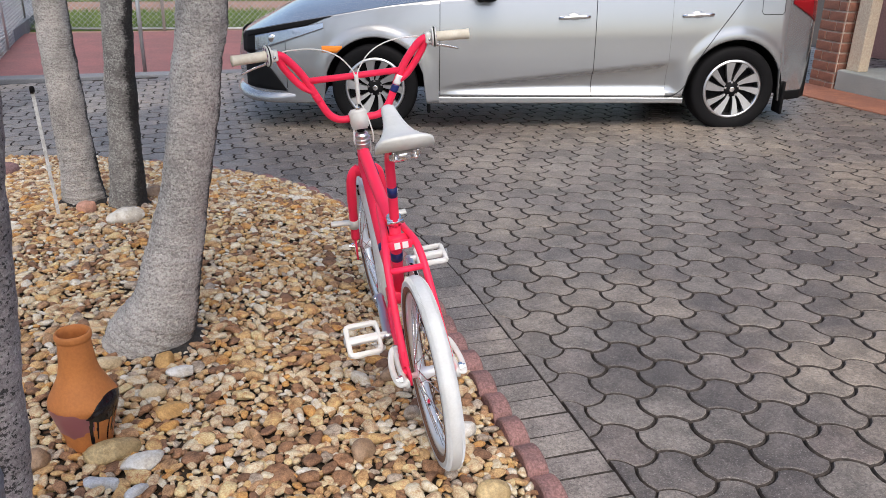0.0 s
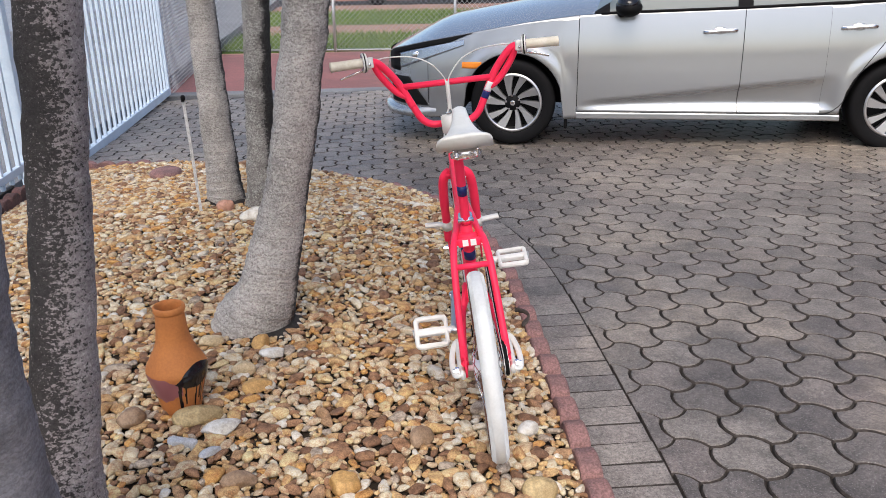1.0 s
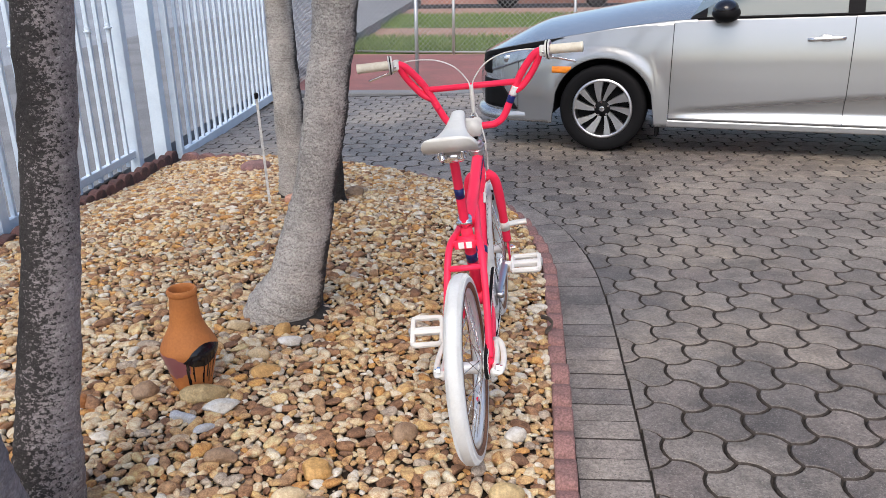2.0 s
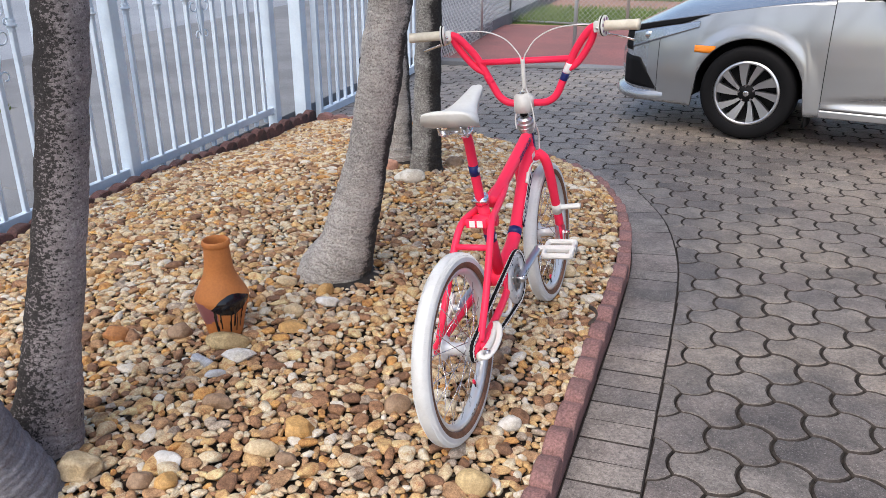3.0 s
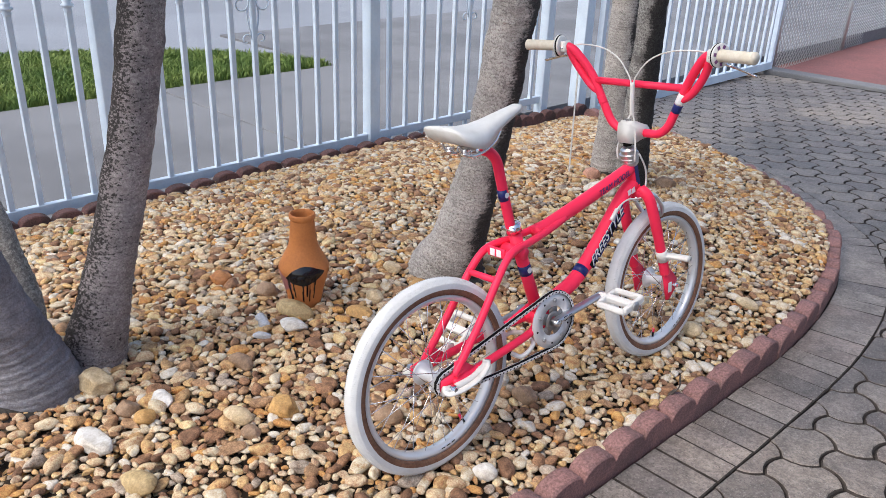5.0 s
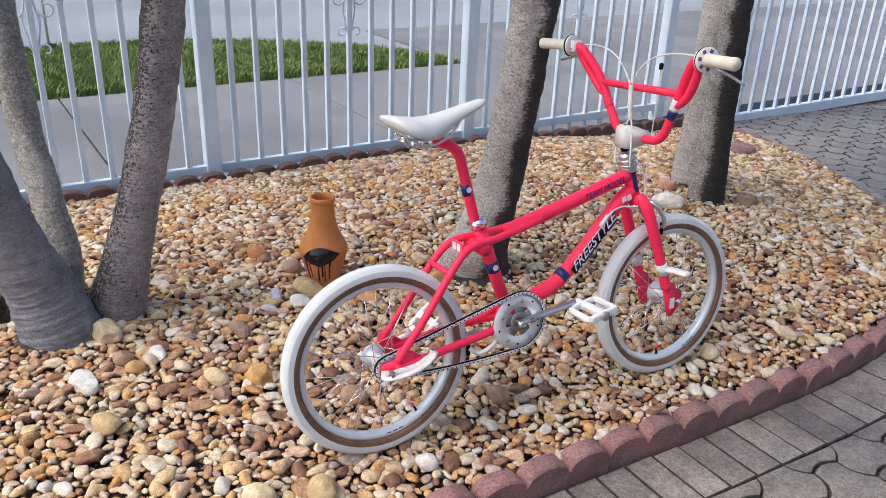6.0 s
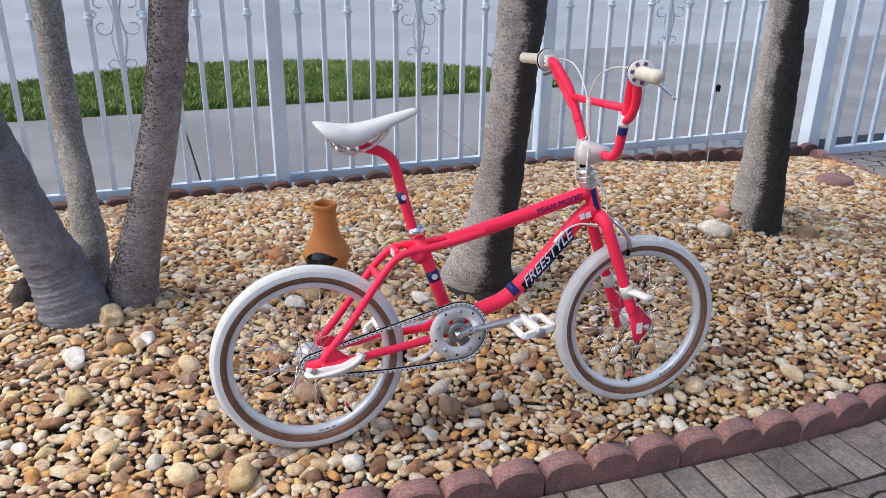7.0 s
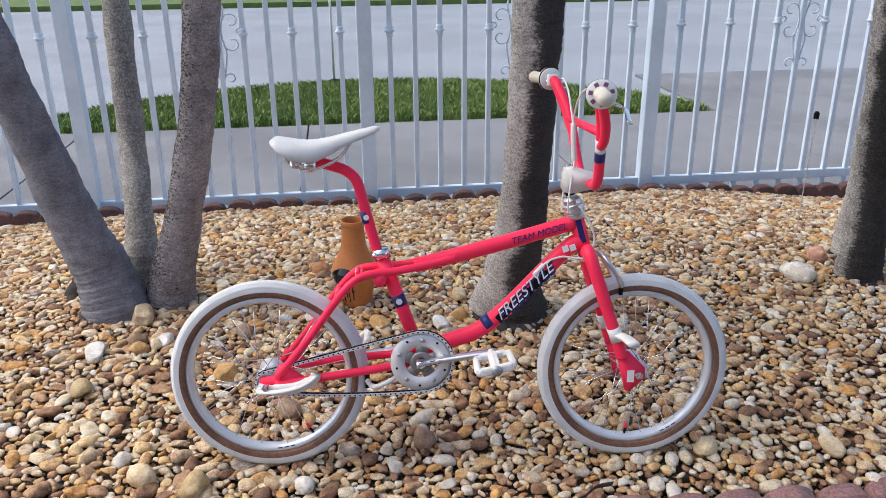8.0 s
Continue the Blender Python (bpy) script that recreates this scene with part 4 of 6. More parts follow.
BB = Vector((0.382, 0.0, 0.045))
frame_part = lambda name, bm, label="": part(name, bm, PINK, bike, label)
frame_part("head_tube", straight((0.7683, 0, 0.4045), (0.797, 0, 0.303), 0.0185, sides=20))
frame_part("top_tube", bent([(0.768, 0, 0.385), (0.60, 0, 0.338), (0.44, 0, 0.297), (0.37, 0, 0.281)], 0.0188, 18))
frame_part("down_tube", bent([(0.783, 0, 0.338), (0.755, 0, 0.322), (0.70, 0, 0.268), (0.60, 0, 0.165), (0.53, 0, 0.108), (0.463, 0, 0.083), (0.395, 0, 0.058)], 0.0210, 18))
frame_part("seat_tube", straight(BB, (0.287, 0, 0.312), 0.0168, sides=18))
frame_part("bottom_bracket", ring_bm([(0.0, -0.036), (0.026, -0.036), (0.028, -0.034), (0.028, 0.034), (0.026, 0.036), (0.0, 0.036)], 24, "Y")).location = BB
for s in (-1, 1):
    frame_part("seat_stay", bent([(0.47, s * 0.012, 0.302), (0.40, s * 0.021, 0.287), (0.32, s * 0.029, 0.274), (0.262, s * 0.037, 0.270), (0.222, s * 0.044, 0.256), (0.178, s * 0.050, 0.210), (0.10, s * 0.055, 0.105), (0.024, s * 0.057, 0.014)], 0.0098))
    frame_part("chain_stay", bent([(0.385, s * 0.022, 0.040), (0.30, s * 0.042, 0.030), (0.16, s * 0.053, 0.014), (0.02, s * 0.057, -0.004)], 0.0105))
    frame_part("lower_brace", straight((0.305, s * 0.041, 0.032), (0.385, s * 0.024, 0.075), 0.008))
    dr = outline_bm([(-0.020, -0.016), (0.045, -0.014), (0.085, 0.004), (0.090, 0.016), (0.045, 0.050), (0.030, 0.047), (0.018, 0.020), (-0.018, 0.014)], -0.003, 0.003, 0.001)
    frame_part("dropout", move(dr, Matrix(((1, 0, 0, 0), (0, 0, -1, s * 0.055), (0, 1, 0, 0), (0, 0, 0, 1)))))
    peg = bent([(-0.020, s * 0.066, -0.008), (0.02, s * 0.069, -0.013), (0.075, s * 0.069, -0.008), (0.115, s * 0.068, 0.012), (0.122, s * 0.067, 0.026)], [0.013] * 8 + [0.0150] * 14 + [0.0125] * 11, 12, 8, squash=(0.6, 1.0))
    rest = part("axle_peg", peg, WHITE_PLASTIC, bike, "white folding foot rest by the rear axle")
    part("stirrup", bent([(-0.016, s * 0.070, -0.008), (-0.012, s * 0.083, -0.012), (0.030, s * 0.090, -0.009), (0.080, s * 0.088, 0.001), (0.112, s * 0.079, 0.015), (0.120, s * 0.068, 0.022)], 0.0058, 10, 6, squash=(1.4, 0.8)), WHITE_PLASTIC, rest)
    nut = ring_bm([(0.0, 0.0), (0.0105, 0.0), (0.0105, 0.009), (0.006, 0.009), (0.006, 0.016), (0.0, 0.016)], 6, "Y")
    part("axle_nut", move(nut, Matrix.Diagonal((1, s, 1, 1)) @ Matrix.Translation((0, 0.074, -0.004))), CHROME, bike, smooth=False)
for q, lab in (((0.236, 0.262), "white plate bridge"), ((0.178, 0.212), "")):
    frame_part("stay_bridge", straight((q[0], -0.046, q[1]), (q[0], 0.046, q[1]), 0.0085))
part("stay_bridge_plate", box_bm(0.224, 0.232, -0.03, 0.03, 0.25, 0.275, 0.003), PINK, bike)
for o in (-0.012, 0.010):
    part("decal", box_bm(0.2225, 0.2236, o - 0.008, o + 0.008, 0.2535, 0.2715), WHITE_DECAL, bike, "white block mark", smooth=False)
frame_part("stay_lug", straight((0.284, -0.042, 0.254), (0.284, 0.042, 0.254), 0.0165))
# fork
for s in (-1, 1):
    frame_part("fork_blade", bent([(0.795, s * 0.020, 0.322), (0.802, s * 0.043, 0.300), (0.822, s * 0.052, 0.240), (0.868, s * 0.055, 0.108), (0.888, s * 0.056, 0.046)], [0.0162] * 20 + [0.0150] * 13))
    tip = outline_bm([(0.868, 0.075), (0.905, 0.062), (0.948, 0.018), (0.950, -0.010), (0.936, -0.020), (0.912, -0.046), (0.900, -0.043)], -0.003, 0.003, 0.001)
    frame_part("fork_tip", move(tip, Matrix(((1, 0, 0, 0), (0, 0, -1, s * 0.057), (0, 1, 0, 0), (0, 0, 0, 1)))))
    # folding pegs clamped on the fork
    clamp_bm = straight((0.862, s * 0.0545, 0.126), (0.875, s * 0.0555, 0.092), 0.0172, sides=16)
    part("peg_clamp", clamp_bm, WHITE_PLASTIC, bike, "white clamp round the fork leg")
    part("fork_peg", bent([(0.873, s * 0.060, 0.108), (0.888, s * 0.085, 0.107), (0.893, s * 0.118, 0.108), (0.894, s * 0.132, 0.108)], 0.0135, 12, 8, squash=(1.15, 0.65)), WHITE_PLASTIC, bike, "white folding foot peg on the fork")
    nut = ring_bm([(0.0, 0.0), (0.0105, 0.0), (0.0105, 0.009), (0.006, 0.009), (0.006, 0.018), (0.0, 0.018)], 6, "Y")
    part("axle_nut", move(nut, Matrix.Diagonal((1, s, 1, 1)) @ Matrix.Translation((WB, 0.061, 0))), CHROME, bike, smooth=False)
    part("decal", box_bm(0.903, 0.921, s * 0.0606 - 0.0004, s * 0.0606 + 0.0004, -0.02, 0.012), WHITE_DECAL, bike, "white block mark", smooth=False)
frame_part("fork_crown", straight((0.797, -0.034, 0.312), (0.797, 0.034, 0.312), 0.0175, sides=16))
# headset, stem
AX = Vector((0.7645 - 0.797, 0, 0.418 - 0.303)).normalized()


def on_axis(d):
    return Vector((0.7645, 0, 0.418)) + AX * d


def axis_matrix(p):
    return Matrix.Translation(p) @ AX.to_track_quat("Z", "Y").to_matrix().to_4x4()


part("headset", move(ring_bm([(0.0, -0.016), (0.020, -0.016), (0.024, -0.010), (0.024, -0.004), (0.0225, -0.003), (0.026, 0.0), (0.0265, 0.008), (0.0245, 0.010), (0.0275, 0.012), (0.0275, 0.021), (0.0225, 0.023), (0.0225, 0.028), (0.0225, 0.034), (0.015, 0.040), (0.0, 0.040)], 28), axis_matrix(on_axis(-0.008))), ALLOY, bike, "stacked chrome headset rings", smooth=False)
part("lower_headset", move(ring_bm([(0.0, 0.0), (0.019, 0.0), (0.022, -0.005), (0.022, -0.010), (0.017, -0.015), (0.0, -0.015)], 24), axis_matrix(on_axis(-0.1195))), CHROME, bike)
part("steerer", move(ring_bm([(0.0, 0.038), (0.0125, 0.038), (0.0125, 0.066), (0.0, 0.066)], 20), axis_matrix(on_axis(0))), BLACK, bike, "black quill of the stem")
stem = outline_bm([(0.731, 0.464), (0.757, 0.459), (0.790, 0.468), (0.822, 0.470), (0.829, 0.482), (0.820, 0.504), (0.795, 0.511), (0.762, 0.523), (0.742, 0.524), (0.735, 0.512)], -0.026, 0.026)
move(stem, Matrix(((1, 0, 0, 0), (0, 0, -1, 0), (0, 1, 0, 0), (0, 0, 0, 1))))
bmesh.ops.bevel(stem, geom=stem.edges[:], offset=0.005, segments=2, affect="EDGES")
part("stem", stem, WHITE_PLASTIC, bike, "white painted handlebar stem")
part("stem_bolt", move(ring_bm([(0.0, 0.0), (0.008, 0.0), (0.008, 0.006), (0.0, 0.006)], 6), Matrix.Translation((0.751, 0, 0.5235))), CHROME, bike, smooth=False)
# handlebar
BARM = Matrix.Translation((0.797, -0.005, 0.486)) @ pose(0, 0, 0, 1.4, 0, 1.2) @ Matrix.Diagonal((1, 1, 0.955, 1))


def bar_part(name, bm, mat=PINK, label="", smooth=True):
    return part(name, move(bm, BARM), mat, bike, label, smooth)


HALF_BAR = [(0, 0.03, 0), (-0.002, 0.066, 0.004), (-0.004, 0.095, 0.027), (-0.009, 0.120, 0.078), (-0.018, 0.155, 0.155), (-0.033, 0.190, 0.208), (-0.044, 0.220, 0.238), (-0.051, 0.26, 0.242), (-0.071, 0.345, 0.242)]
bar_part("handlebar", bent([(x, -y, z) for x, y, z in reversed(HALF_BAR)] + HALF_BAR, 0.0122, 16, 6))
bar_part("crossbar", straight((-0.016, -0.146, 0.143), (-0.016, 0.146, 0.143), 0.0105))


def swept(s):
    """From a straight bar end to the one that is bent back, mirrored for the other side."""
    return Matrix.Diagonal((1, s, 1, 1)) @ Matrix.Translation((-0.049, 0.248, 0.242)) @ pose(0, 0, 0, 0, 0, 12) @ Matrix.Translation((0, -0.248, 0))


for s in (-1, 1):
    bar_part("bar_loop", bent([(-0.013, s * 0.132, 0.108), (-0.014, s * 0.162, 0.125), (-0.020, s * 0.192, 0.161), (-0.034, s * 0.218, 0.206), (-0.045, s * 0.226, 0.237)], 0.0112))
    prof = [(0.0115, 0.0), (0.0165, 0.0), (0.0172, 0.004), (0.0158, 0.012), (0.0158, 0.095), (0.0165, 0.103), (0.0165, 0.108), (0.0, 0.110)]
    bar_part("grip", move(ring_bm(prof, 20, "Y"), swept(s) @ Matrix.Translation((0, 0.256, 0))), CREAM_RUBBER, "cream rubber grip")
    def collar(name, r, y0, y1, mat, label):
        bar_part(name, move(ring_bm([(0.0115, y0), (r - 0.001, y0), (r, y0 + 0.0008), (r, y1 - 0.0008), (r - 0.001, y1), (0.0115, y1)], 32, "Y"), swept(s)), mat, label)

    collar("grip_flange", 0.0305, 0.2480, 0.2535, WHITE_PLASTIC, "white grip flange")
    collar("flange_ring", 0.0325, 0.2540, 0.2570, BLACK, "thin black ring")
    collar("grip_disc", 0.0320, 0.2575, 0.2616, WHITE_PLASTIC, "white disc with purple blots")
    for k in range(7):
        a = 2 * math.pi * k / 7 + 0.3
        bar_part("disc_mark", move(box_bm(-0.0045, 0.0045, 0.262, 0.2626, -0.0045, 0.0045), swept(s) @ pose(0.0225 * math.cos(a), 0, 0.0225 * math.sin(a), 0, -math.degrees(a) + 90, 0)), PURPLE, smooth=False)
    lever = part("brake_lever", move(bent([(-0.045, s * 0.236, 0.232), (-0.018, s * 0.243, 0.220), (0.000, s * 0.262, 0.210), (-0.006, s * 0.295, 0.203), (-0.014, s * 0.340, 0.190)], [0.0065] * 12 + [0.0055] * 21, 10, 8, squash=(1.2, 0.6)), BARM), CHROME, bike, "chrome brake lever")
    bar_part("lever_clamp", move(box_bm(-0.016, 0.016, -0.010, 0.010, -0.017, 0.017, 0.005), Matrix.Translation((-0.047, s * 0.236, 0.240))), WHITE_PLASTIC, "white lever clamp")
    bar_part("lever_bolt", move(ring_bm([(0.0, -0.018), (0.0048, -0.018), (0.0048, 0.018), (0.0, 0.018)], 10, "X"), Matrix.Translation((-0.047, s * 0.238, 0.236))), CHROME)
    cable = bent([(-0.030, s * 0.236, 0.238), (-0.034, s * 0.19, 0.248), (-0.042, s * 0.11, 0.243), (-0.046, s * 0.05, 0.216), (-0.046, s * 0.012, 0.170), (-0.044, s * 0.004, 0.145)], 0.0022, 8, 8)
    bar_part("brake_cable", cable, WHITE_PLASTIC, "white brake cable housing")
    bar_part("bar_wrap", bent([(-0.0088, s * 0.1185, 0.074), (-0.0112, s * 0.129, 0.097)], 0.0127, 16, 4), NAVY if s < 0 else PINK, "navy band sticker")
bar_part("bar_sticker", bent([(-0.0113, -0.1295, 0.098), (-0.0147, -0.143, 0.128)], 0.0127, 16, 4), WHITE_DECAL, "white band sticker")
bar_part("cable_joiner", bent([(-0.044, 0.0, 0.15), (-0.042, 0.0, 0.10), (-0.038, 0.0, 0.055)], 0.0068, 10, 6), WHITE_PLASTIC, "white cable splitter tube")
for s in (-1, 1):
    bar_part("brake_cable", bent([(-0.038, s * 0.003, 0.06), (-0.046, s * 0.018, 0.02), (-0.056, s * 0.030, -0.04), (-0.054, s * 0.029, -0.075)], 0.0024, 8, 8), WHITE_PLASTIC)
part("brake_cable", bent([(0.772, -0.027, 0.430), (0.800, -0.030, 0.385), (0.812, -0.026, 0.34), (0.792, -0.030, 0.302), (0.760, -0.026, 0.300), (0.735, -0.022, 0.302), (0.700, -0.02, 0.290), (0.665, -0.016, 0.255)], 0.0026, 8, 8), WHITE_PLASTIC, bike, "white cable looping to the down tube")
part("cable_end", bent([(0.690, -0.018, 0.282), (0.665, -0.018, 0.255)], 0.0058, 10, 6), WHITE_PLASTIC, bike)
# seat post and saddle
frame_part("seat_post", bent([(0.283, 0, 0.300), (0.263, 0, 0.375), (0.244, 0, 0.452), (0.232, 0, 0.494), (0.209, 0, 0.518), (0.176, 0, 0.531), (0.140, 0, 0.541)], 0.0132, 16))
part("seat_clamp", straight((0.2905, 0, 0.302), (0.285, 0, 0.325), 0.0205, sides=18), CHROME, bike, "chrome seat clamp")
part("clamp_bolt", straight((0.272, -0.022, 0.312), (0.272, 0.022, 0.312), 0.0065, sides=8), CHROME, bike)
bm = bmesh.new()
rows = []
sta = [(0.040, 0.050, 0.597, 0.591), (0.044, 0.060, 0.600, 0.586), (0.058, 0.069, 0.599, 0.571), (0.084, 0.071, 0.595, 0.555), (0.115, 0.063, 0.592, 0.546), (0.145, 0.050, 0.594, 0.547), (0.175, 0.037, 0.600, 0.560), (0.21, 0.027, 0.609, 0.579), (0.25, 0.0215, 0.618, 0.596), (0.278, 0.0190, 0.624, 0.608), (0.290, 0.012, 0.623, 0.614)]
for x, hw, zt, zb in sta:
    row = []
    for k in range(17):
        a = math.pi * k / 16
        c = math.cos(a)
        s = max(0.0, math.sin(a))
        y = hw * (abs(c) ** 0.8) * (1 if c > 0 else -1)
        z = zb + (zt - zb) * s ** 0.58
        row.append(bm.verts.new((x, y, z)))
    rows.append(row)
for a, b in zip(rows, rows[1:]):
    for k in range(16):
        bm.faces.new((a[k], a[k + 1], b[k + 1], b[k]))
    bm.faces.new((a[0], b[0], b[16], a[16]))
bm.faces.new(rows[0])
bm.faces.new(list(reversed(rows[-1])))
SADDLE_TURN = Matrix.Translation((0.125, -0.018, 0.003)) @ pose(0, 0, 0, 0, 0, -1) @ Matrix.Translation((-0.125, 0, 0))
saddle = part("saddle", move(bm, SADDLE_TURN), WHITE_PLASTIC, bike, "scuffed white plastic saddle")
for s in (-1, 1):
    part("saddle_rail", move(bent([(0.07, s * 0.030, 0.556), (0.09, s * 0.028, 0.532), (0.14, s * 0.024, 0.528), (0.19, s * 0.02, 0.548), (0.22, s * 0.012, 0.580)], 0.0036, 8), SADDLE_TURN), CHROME, saddle)
    pts = [(0.090 + 0.0030 * math.cos(a) * 3, s * (0.026) + 0.011 * math.sin(a), 0.534 + 0.003 * a / 6.28) for a in [k * 0.5 for k in range(50)]]
    part("saddle_spring", move(tube_bm(pts, 0.0022, 6), SADDLE_TURN), CHROME, saddle)
part("saddle_clamp", move(ring_bm([(0.0, -0.026), (0.014, -0.026), (0.016, -0.022), (0.016, 0.022), (0.014, 0.026), (0.0, 0.026)], 16, "Y"), SADDLE_TURN @ Matrix.Translation((0.125, 0, 0.533))), CHROME, bike, "chrome saddle clamp")
# cranks, chain
CR = 0.0795
cw = part("chainring", move(ring_bm([(0.041, -0.0025), (CR - 0.003, -0.0025), (CR - 0.003, 0.0025), (0.041, 0.0025)], 72, "Y", closed=True), Matrix.Translation(BB + Vector((0, -0.050, 0)))), PALE_ALLOY, bike, "bright alloy chainring disc")
part("power_disc", move(ring_bm([(0.012, -0.002), (0.027, -0.002), (0.027, 0.002), (0.012, 0.002)], 48, "Y", closed=True), Matrix.Translation(BB + Vector((0, -0.052, 0)))), DARK_STEEL, cw)
for k in range(5):
    a = 2 * math.pi * k / 5 + 0.25
    arm_bm = outline_bm([(0.020, -0.015), (0.044, -0.016), (0.046, 0.0), (0.044, 0.016), (0.020, 0.015)], 0.0495, 0.0520, 0.0006)
    part("spider_arm", move(arm_bm, Matrix.Translation(BB) @ pose(0, 0, 0, 0, -math.degrees(a), 0) @ Matrix(((1, 0, 0, 0), (0, 0, -1, 0), (0, 1, 0, 0), (0, 0, 0, 1)))), DARK_STEEL, cw)
    part("ring_bolt", move(ring_bm([(0.0, -0.003), (0.0055, -0.003), (0.0055, 0.0), (0.003, 0.0), (0.003, -0.002), (0.0, -0.002)], 10, "Y"), Matrix.Translation(BB + Vector((0.058 * math.cos(a), -0.0545, 0.058 * math.sin(a))))), GALV, cw, "small steel bolt")
    b = a + 0.63
    part("ring_hole", move(ring_bm([(0.0, -0.0004), (0.003, -0.0004), (0.003, 0.0004), (0.0, 0.0004)], 12, "Y"), Matrix.Translation(BB + Vector((0.063 * math.cos(b), -0.0530, 0.063 * math.sin(b))))), BLACK, cw, "small dark hole")


def crank(a, s):
    c, q = math.cos(a), math.sin(a)
    y0, y1 = s * 0.062, s * 0.072
    e = BB + Vector((0.175 * c, y1, 0.175 * q))
    arm = part("crank", tube_bm(smooth_path([BB + Vector((-0.012 * c, y0, -0.012 * q)), BB + Vector((0.05 * c, y0, 0.05 * q)), e + Vector((0.012 * c, 0, 0.012 * q))], 8), [0.016] * 4 + [0.0135] * 13, 12, squash=(1.0, 0.62) if True else None), ALLOY, bike, "alloy crank arm")
    part("crank_bolt", move(ring_bm([(0.0, 0.0), (0.010, 0.0), (0.009, 0.006), (0.004, 0.006), (0.004, 0.003), (0.0, 0.003)], 14, "Y"), Matrix.Translation(BB + Vector((0, s * 0.070, 0))) @ Matrix.Diagonal((1, s, 1, 1))), CHROME, arm)
    for j in range(3):
        part("lettering", move(box_bm(0.022 + j * 0.019, 0.036 + j * 0.019, -0.0004, 0.0004, -0.006 + j * 0.002, 0.006 - j * 0.002), Matrix.Translation(BB + Vector((0, s * (0.0728 + 0.001 * j), 0))) @ pose(0, 0, 0, 0, -math.degrees(a), 0)), BLACK, arm, "dark mark", smooth=False)
    pedal = part("pedal", bmesh.new(), WHITE_PLASTIC, bike, "white cage pedal")
    bm = bmesh.new()
    w0, w1 = 0.018, 0.116
    tilt = pose(0, 0, 0, 0, -12 if s < 0 else -40, 0)
    for x, hw in ((-0.041, 0.0055), (0.0, 0.0115), (0.041, 0.0055)):
        box_bm(x - hw, x + hw, w0 + 0.004, w1 - 0.004, -0.009, 0.009, 0.004, bm, 2)
    for y0, y1, sx in ((w0, w0 + 0.012, 0.034), (w1 - 0.014, w1, 0.040)):
        box_bm(-sx, sx, y0, y1, -0.0105, 0.0105, 0.005, bm, 2)
    for sx in (-1, 1):
        tube_bm(smooth_path([(sx * 0.030, w0 + 0.006, 0), (sx * 0.041, w0 + 0.014, 0), (sx * 0.042, (w0 + w1) / 2, 0), (sx * 0.043, w1 - 0.018, 0), (sx * 0.034, w1 - 0.006, 0)], 5), 0.0085, 8, bm)
    tube_bm([(0, 0.0, 0), (0, w1 - 0.002, 0)], 0.0105, 12, bm)
    move(bm, Matrix.Translation(e) @ Matrix.Diagonal((1, s, 1, 1)) @ tilt)
    bmesh.ops.recalc_face_normals(bm, faces=bm.faces[:])
    bm.to_mesh(pedal.data)
    bm.free()
    cap = ring_bm([(0.0, 0.0), (0.013, 0.0), (0.013, 0.004), (0.0, 0.004)], 16, "Y")
    part("pedal_cap", move(cap, Matrix.Translation(e + Vector((0, s * 0.116, 0))) @ Matrix.Diagonal((1, s, 1, 1))), GALV, pedal, "grey pedal bearing cap")
    part("pedal_axle", straight(e - Vector((0, s * 0.012, 0)), e + Vector((0, s * 0.020, 0)), 0.0065, sides=10), CHROME, pedal)


crank(math.radians(9.5), -1)
crank(math.radians(189.5), 1)
SP = 0.0285
part("freewheel", move(ring_bm([(0.010, -0.003), (SP, -0.003), (SP, 0.003), (0.010, 0.003)], 32, "Y", closed=True), Matrix.Translation((0, -0.050, 0))), ALLOY, bike, "steel freewheel cog")
# chain: two straight runs and two wraps
loop = []
dv = Vector((BB.x, 0, BB.z))
dl = dv.length
base_a = math.atan2(dv.z, dv.x)
be = math.asin((CR - SP) / dl)
up_a, dn_a = base_a + math.pi / 2 + be, base_a - math.pi / 2 - be
p1 = (SP * math.cos(up_a), SP * math.sin(up_a))
p2 = (BB.x + CR * math.cos(up_a), BB.z + CR * math.sin(up_a))
p3 = (BB.x + CR * math.cos(dn_a), BB.z + CR * math.sin(dn_a))
p4 = (SP * math.cos(dn_a), SP * math.sin(dn_a))
run = math.hypot(p2[0] - p1[0], p2[1] - p1[1])
link_len = 0.0127
for k in range(int(run / link_len)):
    u = k * link_len / run
    loop.append((p1[0] + (p2[0] - p1[0]) * u, p1[1] + (p2[1] - p1[1]) * u))
arc = up_a - dn_a
n = int(CR * arc / link_len)
loop += [(BB.x + CR * math.cos(up_a - arc * k / n), BB.z + CR * math.sin(up_a - arc * k / n)) for k in range(n)]
for k in range(int(run / link_len)):
    u = k * link_len / run
    loop.append((p3[0] + (p4[0] - p3[0]) * u, p3[1] + (p4[1] - p3[1]) * u - 0.007 * math.sin(math.pi * u)))
arc2 = 2 * math.pi - arc
n = max(4, int(SP * arc2 / link_len))
loop += [(SP * math.cos(dn_a - arc2 * k / n), SP * math.sin(dn_a - arc2 * k / n)) for k in range(n)]
chain = part("chain", tube_bm([(x, -0.050, z) for x, z in loop], 0.0054, 6, closed=True, squash=(1.0, 0.9)), BLACK, bike, "oily black roller chain with bright plates", smooth=False)
plates = bmesh.new()
